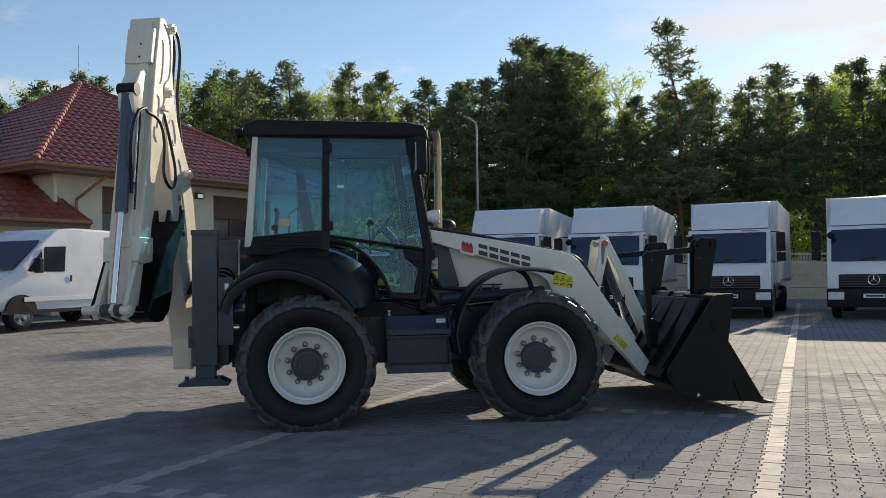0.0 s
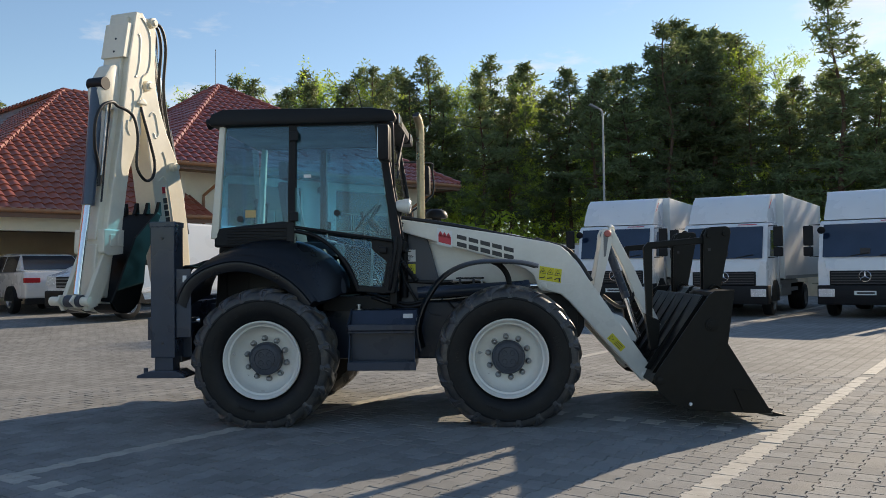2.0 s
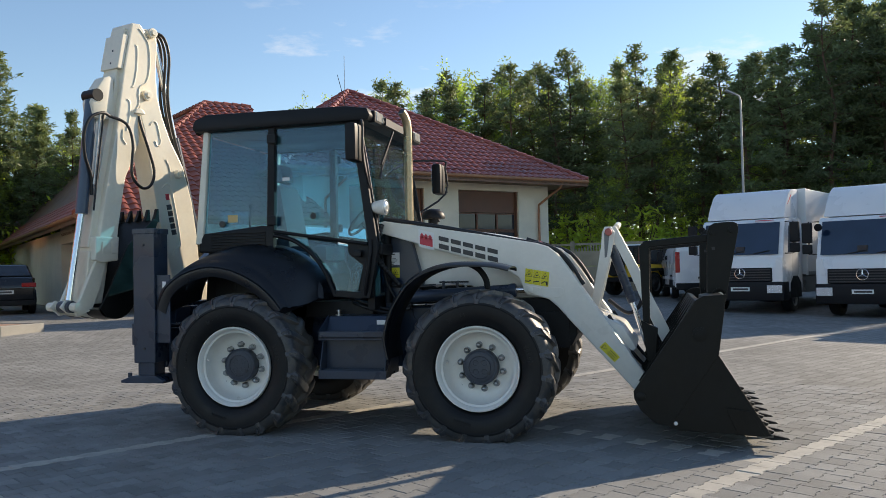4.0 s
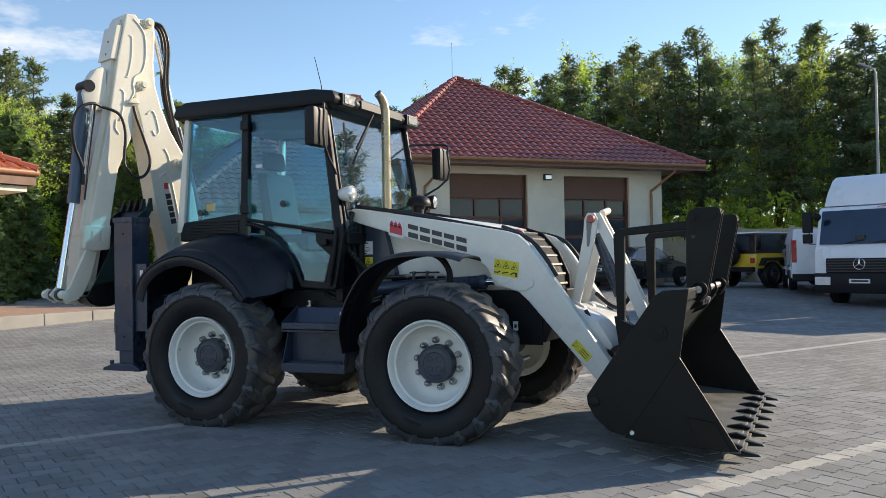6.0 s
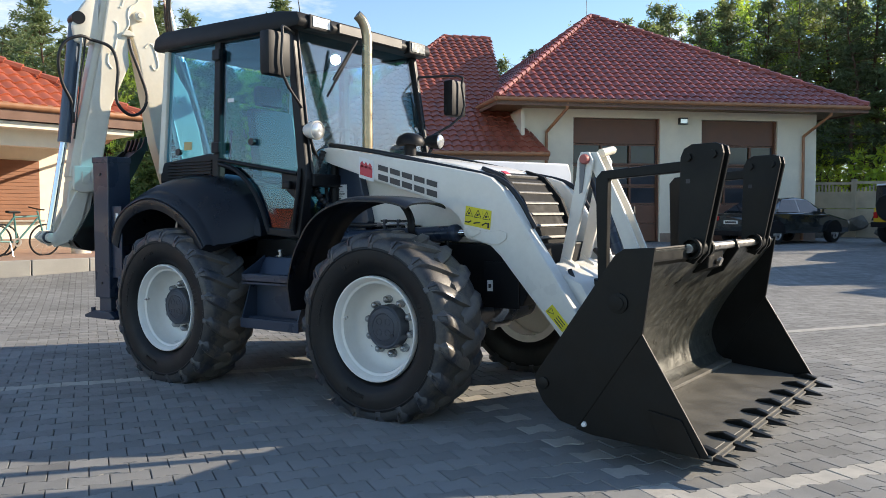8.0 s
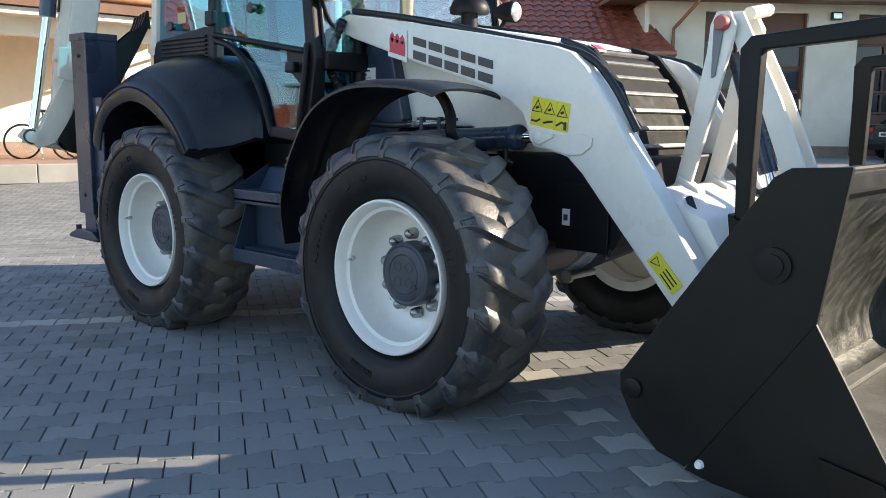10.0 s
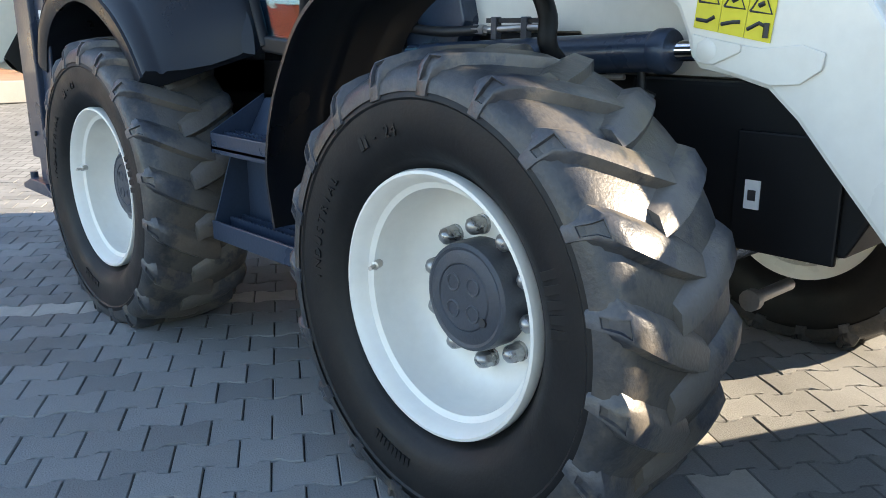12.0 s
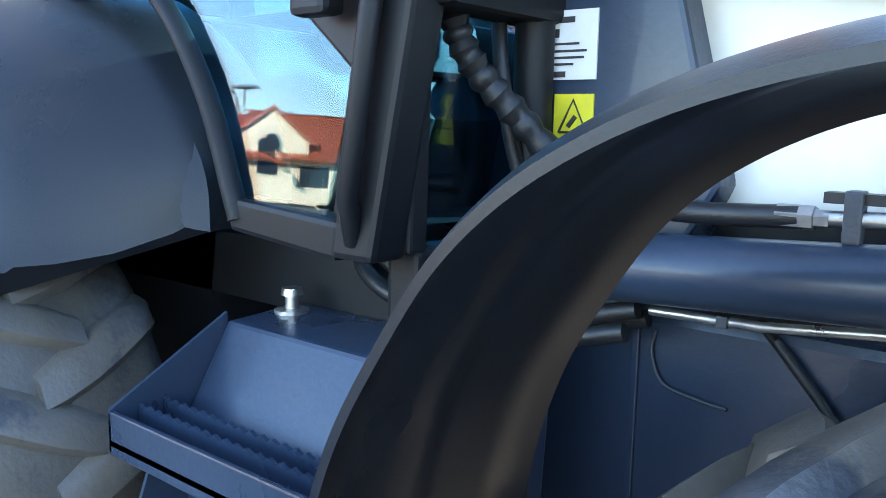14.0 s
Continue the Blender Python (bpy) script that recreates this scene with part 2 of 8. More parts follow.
M["tread_groove"] = surface("tyre_groove_rubber", (0.040, 0.042, 0.046), 0.40, vary=0.5, scale=7, fine=90, bump=0.004, dirt=(0.11, 0.095, 0.075), dirt_amt=0.5, spec=0.5)


def rolled_dust(m, col, top):
    """Pale ground dust on the middle of a tread, where the tyre rolls; the shoulders stay clean."""
    n, l = m.node_tree.nodes, m.node_tree.links
    b = next(k for k in n if k.type == "BSDF_PRINCIPLED")
    old = b.inputs["Base Color"].links[0].from_socket
    tc_, sx, no, mx = n.new("ShaderNodeTexCoord"), n.new("ShaderNodeSeparateXYZ"), n.new("ShaderNodeTexNoise"), n.new("ShaderNodeMixRGB")
    l.new(tc_.outputs["Object"], sx.inputs[0]), l.new(tc_.outputs["Object"], no.inputs[0])
    no.inputs["Scale"].default_value, no.inputs["Detail"].default_value, no.inputs["Roughness"].default_value = 9.0, 7.0, 0.65

    def mth(op, a, c=0.0):
        k = n.new("ShaderNodeMath")
        k.operation = op
        for j, v in enumerate((a, c)):
            if isinstance(v, (int, float)):
                k.inputs[j].default_value = v
            else:
                l.new(v, k.inputs[j])
        return k.outputs[0]
    off = mth("ABSOLUTE", mth("SUBTRACT", mth("ABSOLUTE", sx.outputs[1]), 1.015))
    ragged = mth("ADD", off, mth("MULTIPLY", mth("SUBTRACT", no.outputs[0], 0.44), 0.75))
    mr = n.new("ShaderNodeMapRange")
    mr.inputs[1].default_value, mr.inputs[2].default_value, mr.inputs[3].default_value, mr.inputs[4].default_value = 0.215, 0.15, 0.0, top
    l.new(ragged, mr.inputs[0]), l.new(mr.outputs[0], mx.inputs[0])
    mx.inputs[2].default_value = (*col, 1)
    l.new(old, mx.inputs[1]), l.new(mx.outputs[0], b.inputs["Base Color"])


rolled_dust(M["tread"], (0.20, 0.165, 0.118), 0.40)
rolled_dust(M["tread_groove"], (0.165, 0.136, 0.097), 0.34)
M["rim"] = surface("rim_white", (0.80, 0.785, 0.725), 0.33, vary=0.04, scale=4, fine=40, bump=0.0, dirt=(0.62, 0.58, 0.50), dirt_amt=0.25, coat=0.2)
M["hub"] = surface("hub_dark", (0.045, 0.052, 0.066), 0.45, vary=0.25, scale=10, fine=120, bump=0.003)
M["steel"] = surface("bare_steel", (0.5, 0.48, 0.45), 0.35, metal=0.9, vary=0.2, scale=20, fine=120, bump=0.002)
M["chrome"] = surface("chrome_rod", (0.75, 0.76, 0.78), 0.12, metal=1.0, vary=0.04, bump=0.0)
M["exhaust"] = surface("exhaust_steel", (0.44, 0.35, 0.23), 0.3, metal=0.9, vary=0.25, scale=6, fine=40, bump=0.002)
M["bolt"] = surface("bolt_painted_steel", (0.34, 0.34, 0.335), 0.30, metal=0.75, vary=0.35, scale=25, fine=150, bump=0.001)
M["slat"] = surface("grille_frame_black", (0.012, 0.012, 0.012), 0.7, spec=0.2, vary=0.4, scale=14, fine=80, bump=0.002)
M["slat_worn"] = surface("grille_slat_worn", (0.21, 0.20, 0.18), 0.5, metal=0.2, vary=0.4, scale=14, fine=80, bump=0.003, dirt=(0.06, 0.055, 0.05), dirt_amt=0.5)
M["hose"] = surface("hose_rubber", (0.012, 0.012, 0.013), 0.45, vary=0.2, scale=20, fine=200, bump=0.002)
M["glass"] = glass_pane("cab_glass", (0.58, 0.84, 0.95), 0.0, 0.05)
M["glass_front"] = glass_pane("windscreen_glass", (0.62, 0.82, 0.90), 0.0, 0.15, 0.02)
M["glass_dark"] = glass_pane("vehicle_glass", (0.35, 0.4, 0.42), 0.0, 0.16)
M["lens"] = surface("lamp_lens", (0.8, 0.8, 0.78), 0.12, metal=0.6, vary=0.1, scale=40, bump=0.002)
M["mirror"] = surface("mirror_glass", (0.8, 0.82, 0.84), 0.03, metal=1.0, vary=0.0, bump=0.0)
M["seat"] = surface("seat_fabric", (0.055, 0.058, 0.065), 0.85, vary=0.3, scale=12, fine=200, bump=0.006)
M["cabin_grey"] = surface("cabin_trim_grey", (0.20, 0.205, 0.205), 0.6, vary=0.15, scale=5, fine=100, bump=0.002)
M["sticker_yellow"] = surface("warning_yellow", (0.75, 0.66, 0.03), 0.4, vary=0.08, bump=0.0)
M["sticker_white"] = surface("label_white", (0.78, 0.78, 0.76), 0.4, vary=0.06, bump=0.0)
M["sticker_red"] = surface("emblem_red", (0.62, 0.05, 0.07), 0.4, vary=0.08, bump=0.0)
# near-black for print, small dark parts and the painted shade of holes and gaps
M["ink_and_hollow"] = surface("print_and_hollow_dark", (0.03, 0.03, 0.034), 0.45, vary=0.15, bump=0.0)
M["ink_grey"] = surface("print_grey", (0.045, 0.042, 0.042), 0.45, vary=0.15, bump=0.0)
M["plaster"] = surface("cream_plaster", (0.82, 0.755, 0.60), 0.85, vary=0.07, scale=1.2, fine=90, bump=0.006, dirt=(0.6, 0.54, 0.42), dirt_amt=0.25)
M["plinth"] = surface("plinth_stone", (0.27, 0.2, 0.15), 0.8, vary=0.25, scale=6, fine=80, bump=0.01)
M["roof"] = surface("roof_tile_brown_red", (0.28, 0.078, 0.058), 0.30, vary=0.22, scale=1.8, fine=60, bump=0.006, island=-0.1)
M["roof_orange"] = surface("roof_tile_orange", (0.44, 0.115, 0.055), 0.42, vary=0.2, scale=1.8, fine=60, bump=0.006, island=-0.1)
M["roof_wing"] = surface("roof_tile_rust", (0.31, 0.088, 0.052), 0.4, vary=0.22, scale=1.8, fine=60, bump=0.006, island=-0.1)
M["fascia"] = surface("brown_fascia", (0.17, 0.085, 0.05), 0.45, vary=0.15, scale=3, bump=0.003)
M["soffit"] = surface("timber_soffit", (0.30, 0.19, 0.10), 0.6, vary=0.2, scale=4, bump=0.003)
M["gate"] = surface("brown_gate", (0.155, 0.075, 0.045), 0.5, vary=0.15, scale=3, fine=60, bump=0.004)
M["truck_glass"] = surface("truck_windscreen", (0.012, 0.026, 0.058), 0.05, vary=0.3, scale=1.2, bump=0.0, coat=0.2, spec=0.55)
M["headlamp"] = surface("headlamp_clear", (0.72, 0.73, 0.74), 0.2, metal=0.2, vary=0.25, scale=30, bump=0.002)
M["gate_glass"] = surface("gate_window", (0.03, 0.036, 0.045), 0.05, vary=0.3, scale=1.5, bump=0.0)
M["copper"] = surface("brown_downpipe", (0.36, 0.17, 0.08), 0.4, vary=0.2, scale=5, bump=0.002)
M["van_white"] = surface("vehicle_white", (0.83, 0.83, 0.83), 0.28, vary=0.03, scale=1.5, bump=0.0, coat=0.4)
M["box_white"] = surface("box_body_white", (0.81, 0.81, 0.79), 0.45, vary=0.05, scale=1.2, bump=0.0)
M["car_grey"] = surface("car_dark_green_grey", (0.045, 0.052, 0.052), 0.14, metal=0.4, vary=0.05, bump=0.0, coat=1.0)
M["car_black"] = surface("car_black", (0.012, 0.012, 0.013), 0.2, vary=0.05, bump=0.0, coat=0.5)
M["car_white"] = surface("car_pearl_white", (0.72, 0.71, 0.68), 0.25, vary=0.03, bump=0.0, coat=0.5)
M["jeep_yellow"] = surface("jeep_yellow", (0.68, 0.45, 0.03), 0.35, vary=0.06, bump=0.0, coat=0.3)
M["tail_red"] = surface("tail_lamp_red", (0.45, 0.02, 0.02), 0.2, vary=0.1, bump=0.0)
M["wheel_silver"] = surface("alloy_silver", (0.5, 0.5, 0.5), 0.3, metal=0.7, vary=0.1, bump=0.0)
M["fence"] = surface("concrete_fence", (0.55, 0.455, 0.32), 0.85, vary=0.18, scale=2.5, fine=60, bump=0.012)
M["bark"] = surface("pine_bark", (0.12, 0.07, 0.045), 0.9, vary=0.4, scale=4, fine=30, bump=0.03)
M["bark_birch"] = surface("birch_bark", (0.17, 0.15, 0.12), 0.8, vary=0.35, scale=7, fine=25, bump=0.01)
M["pine"] = leaf_material("pine_needles", (0.080, 0.104, 0.050), (0.085, 0.104, 0.034), 0.5)
M["spruce"] = leaf_material("spruce_needles", (0.05, 0.085, 0.028), (0.07, 0.10, 0.02))
M["birch"] = leaf_material("birch_leaves", (0.115, 0.155, 0.034), (0.28, 0.36, 0.045), 0.5)
M["shrub"] = leaf_material("shrub_leaves", (0.12, 0.155, 0.027), (0.50, 0.56, 0.04), 0.5)
M["pole"] = surface("galvanised_pole", (0.34, 0.35, 0.35), 0.5, metal=0.5, vary=0.1, bump=0.0)
M["bike"] = surface("bicycle_paint", (0.10, 0.24, 0.21), 0.3, vary=0.1, bump=0.0)
M["grass"] = surface("grass_verge", (0.06, 0.085, 0.025), 0.9, vary=0.4, scale=3, fine=80, bump=0.03)
M["debris"] = surface("stacked_rubble", (0.15, 0.14, 0.12), 0.85, vary=0.4, scale=5, fine=40, bump=0.02)

# ---- building helpers ----
def link_mesh(name, verts, faces, mat, parent=None, label="", smooth=False, bevel=0.0, seg=2):
    me = bpy.data.meshes.new(name)
    bm = bmesh.new()
    vs = [bm.verts.new(v) for v in verts]
    for f in faces:
        try:
            bm.faces.new([vs[i] for i in f])
        except ValueError:
            pass
    return part(name, bm, mat, parent, label, smooth, bevel, seg)


def part(name, bm, mat, parent=None, label="", smooth=False, bevel=0.0, seg=2):
    """One mesh object out of a bmesh, under a thing or a part."""
    bmesh.ops.recalc_face_normals(bm, faces=bm.faces)
    if bevel:
        es = [e for e in bm.edges if len(e.link_faces) == 2 and e.calc_face_angle(0) > 0.5]
        bmesh.ops.bevel(bm, geom=es, offset=bevel, segments=seg, profile=0.6, affect="EDGES", clamp_overlap=True)
    me = bpy.data.meshes.new(name)
    bm.to_mesh(me)
    bm.free()
    if smooth:
        me.shade_smooth()
        me.set_sharp_from_angle(angle=radians(38))
    me.materials.append(M[mat] if isinstance(mat, str) else mat)
    ob = new(name, me)
    if parent:
        ob.parent = parent
        ob.matrix_parent_inverse = parent.matrix_world.inverted()
    if label:
        ob["label"] = label
    return ob


def base(name, loc, label, category, group="", kind="", turn=0.0):
    ob = new(name)
    ob.matrix_basis = pose(*loc, 0, 0, turn)
    bpy.context.view_layer.update()
    ob.empty_display_size = 0.2
    return tagged(ob, label, category, group, kind)


def b_box(bm, lo, hi, m=None):
    x0, y0, z0 = lo
    x1, y1, z1 = hi
    vs = [bm.verts.new((m @ Vector(c)) if m else c) for c in ((x0, y0, z0), (x1, y0, z0), (x1, y1, z0), (x0, y1, z0), (x0, y0, z1), (x1, y0, z1), (x1, y1, z1), (x0, y1, z1))]
    for f in ((0, 3, 2, 1), (4, 5, 6, 7), (0, 1, 5, 4), (1, 2, 6, 5), (2, 3, 7, 6), (3, 0, 4, 7)):
        bm.faces.new([vs[i] for i in f])


def b_prism(bm, poly, a, b, to):
    """A polygon pushed from a to b; to(p, q, s) gives the place."""
    n = len(poly)
    v0 = [bm.verts.new(to(p, q, a)) for p, q in poly]
    v1 = [bm.verts.new(to(p, q, b)) for p, q in poly]
    bm.faces.new(v0[::-1]), bm.faces.new(v1)
    for i in range(n):
        bm.faces.new((v0[i], v0[(i + 1) % n], v1[(i + 1) % n], v1[i]))


XZ = lambda p, q, s: (p, s, q)
XY = lambda p, q, s: (p, q, s)
YZ = lambda p, q, s: (s, p, q)


def b_tube(bm, pts, r, n=10, caps=True):
    """A round tube along a line of points; r may be a list."""
    pts = [Vector(p) for p in pts]
    rs = r if isinstance(r, (list, tuple)) else [r] * len(pts)
    rings, up = [], None
    for i, p in enumerate(pts):
        t = (pts[min(i + 1, len(pts) - 1)] - pts[max(i - 1, 0)]).normalized()
        if up is None:
            up = t.orthogonal().normalized()
        up = (up - t * up.dot(t))
        up = up.normalized() if up.length > 1e-6 else t.orthogonal().normalized()
        side = t.cross(up)
        rings.append([bm.verts.new(p + (up * math.cos(a) + side * math.sin(a)) * rs[i]) for a in [2 * math.pi * k / n for k in range(n)]])
    for a, b in zip(rings, rings[1:]):
        for k in range(n):
            bm.faces.new((a[k], a[(k + 1) % n], b[(k + 1) % n], b[k]))
    if caps:
        bm.faces.new(rings[0][::-1]), bm.faces.new(rings[-1])


def b_lathe(bm, prof, centre, axis, n=48, closed=False):
    """A profile of (radius, along) turned about an axis through centre."""
    ax = Vector(axis).normalized()
    e1 = ax.orthogonal().normalized()
    e2 = ax.cross(e1)
    c = Vector(centre)
    rings = []
    for r, s in prof:
        if r < 1e-5:
            rings.append([bm.verts.new(c + ax * s)] * n)
        else:
            rings.append([bm.verts.new(c + ax * s + (e1 * math.cos(2 * math.pi * k / n) + e2 * math.sin(2 * math.pi * k / n)) * r) for k in range(n)])
    pairs = list(zip(rings, rings[1:])) + ([(rings[-1], rings[0])] if closed else [])
    for a, b in pairs:
        for k in range(n):
            q = []
            for v in (a[k], a[(k + 1) % n], b[(k + 1) % n], b[k]):
                if v not in q:
                    q.append(v)
            if len(q) > 2:
                bm.faces.new(q)


def curve_pts(pts, n=8):
    """A smooth line through the points."""
    pts = [Vector(p) for p in pts]
    out = []
    for i in range(len(pts) - 1):
        a, b, c, d = pts[max(i - 1, 0)], pts[i], pts[i + 1], pts[min(i + 2, len(pts) - 1)]
        for k in range(n):
            t = k / n
            out.append(0.5 * ((2 * b) + (c - a) * t + (2 * a - 5 * b + 4 * c - d) * t * t + (3 * b - a - 3 * c + d) * t ** 3))
    return out + [pts[-1]]


def box(name, lo, hi, mat, parent, label="", bevel=0.0, m=None, smooth=False):
    bm = bmesh.new()
    b_box(bm, lo, hi, m)
    return part(name, bm, mat, parent, label, smooth, bevel)


def prism(name, poly, a, b, to, mat, parent, label="", bevel=0.0, smooth=False):
    bm = bmesh.new()
    b_prism(bm, poly, a, b, to)
    return part(name, bm, mat, parent, label, smooth, bevel)


def tube(name, pts, r, mat, parent, label="", n=10, curved=0):
    bm = bmesh.new()
    b_tube(bm, curve_pts(pts, curved) if curved else pts, r, n)
    return part(name, bm, mat, parent, label, True)


def lathe(name, prof, centre, axis, mat, parent, label="", n=48, closed=False):
    bm = bmesh.new()
    b_lathe(bm, prof, centre, axis, n, closed)
    return part(name, bm, mat, parent, label, True)


def smooth01(a, b, x):
    t = min(1, max(0, (x - a) / (b - a)))
    return t * t * (3 - 2 * t)


def ground_z(x, y):
    """The yard is level round the machine and rises a little towards the houses."""
    return 0.36 * smooth01(4.0, 14.0, -0.75 * x + 0.66 * y)

# ---- ground ----
def ground_sheet():
    near = [-40, -30, -24, -20, -17, -14, -12, -10, -8, -6, -4, -2, 0, 2, 4, 6, 8, 10, 12, 14, 17, 20, 24, 28, 32, 38, 46, 60]
    xs = [-1500, -400, -120, -70] + near + [90, 150, 400, 1500]
    ys = [-1500, -400, -120, -70] + near + [90, 150, 400, 1500]
    verts = [(x, y, ground_z(x, y) - 0.012) for y in ys for x in xs]
    n = len(xs)
    faces = [(j * n + i, j * n + i + 1, (j + 1) * n + i + 1, (j + 1) * n + i) for j in range(len(ys) - 1) for i in range(n - 1)]
    g = link_mesh("ground", verts, faces, "paving", None, "", True)
    tagged(g, "grey interlocking concrete paving of a wide yard", "ground", kind="structure")
    return g


ground = ground_sheet()
U58 = Vector((math.cos(PAVE_ANGLE), math.sin(PAVE_ANGLE), 0))
V58 = Vector((-U58.y, U58.x, 0))
# far stretches of the pale marking rows
for v, ua, ub in ((-0.474, 3.4, 34.0), (-4.582, 5.6, 30.0), (-8.69, -2.0, 26.0)):
    bm = bmesh.new()
    k = 0
    while ua + 0.2 * (k + 1) < ub:
        m = Matrix((U58, V58, Vector((0, 0, 1)))).transposed().to_4x4()
        p = U58 * (ua + 0.2 * k + 0.1) + V58 * v
        m.translation = (p.x, p.y, ground_z(p.x, p.y) - 0.006)
        b_box(bm, (-0.097, -0.075, -0.03), (0.097, 0.075, 0.0), m)
        k += 1
    tagged(part("marking_row", bm, "stone_pale", None), "row of pale paving stones marking a bay", "marking", "bay markings", "structure")
# strip of verge under the trees
bm = bmesh.new()
arcs = [(radians(a), 44.5, 120.0) for a in range(20, 171, 5)]
v0 = [bm.verts.new((3 + math.cos(a) * r, -7 + math.sin(a) * r, 0.42)) for a, r, _ in arcs]
v1 = [bm.verts.new((3 + math.cos(a) * r, -7 + math.sin(a) * r, 1.2)) for a, _, r in arcs]
for i in range(len(arcs) - 1):
    bm.faces.new((v0[i], v0[i + 1], v1[i + 1], v1[i]))
tagged(part("verge", bm, "grass"), "dark grassy forest floor beyond the yard", "verge", kind="structure")
# raised porch platform with kerb
plat = prism("platform", [(-9.2, 7.2), (-9.85, 3.0), (-11.5, -4.0), (-24, -4.0), (-24, 9.5), (-15, 7.4)], 0.2, 0.46, XY, "red_paving", None)
tagged(plat, "low reddish paved platform before a house", "platform", kind="structure")
kb = bmesh.new()
pl = [(-15, 7.5, 0), (-9.1, 7.3, 0), (-9.75, 2.98, 0), (-11.4, -4.0, 0)]
for a, b in zip(pl, pl[1:]):
    a, b = Vector(a), Vector(b)
    cnt = max(1, int((b - a).length))
    for k in range(cnt):
        p, q = a.lerp(b, k / cnt), a.lerp(b, (k + 0.985) / cnt)
        dd = (q - p).normalized()
        m = Matrix((dd, Vector((-dd.y, dd.x, 0)), Vector((0, 0, 1)))).transposed().to_4x4()
        m.translation = p
        b_box(kb, (0, -0.07, 0.15), ((q - p).length, 0.07, 0.475), m)
tagged(part("kerb", kb, "kerb", None, "", False, 0.012, 1), "concrete kerb edging round the platform", "kerb", kind="structure")

# ---- the backhoe loader ----
RX, FX, HUB_Z = 0.0, 2.2, 0.595
loader = base("backhoe_loader", (1.1, 0, 0), "white and black backhoe loader with raised backhoe on grey paving", "backhoe loader")


def letter(ch, size, depth, mat, parent, m):
    """One raised character of the built-in font, centred on its place."""
    cu = bpy.data.curves.new("letter", "FONT")
    cu.body, cu.size, cu.extrude, cu.align_x, cu.align_y, cu.resolution_u = ch, size, depth, "CENTER", "CENTER", 3
    tmp = bpy.data.objects.new("letter", cu)
    me = bpy.data.meshes.new_from_object(tmp)
    bpy.data.objects.remove(tmp)
    bpy.data.curves.remove(cu)
    me.transform(m)
    me.materials.clear()
    me.materials.append(M[mat])
    ob = new("letter", me)
    ob.parent, ob.matrix_parent_inverse = parent, parent.matrix_world.inverted()
    return ob


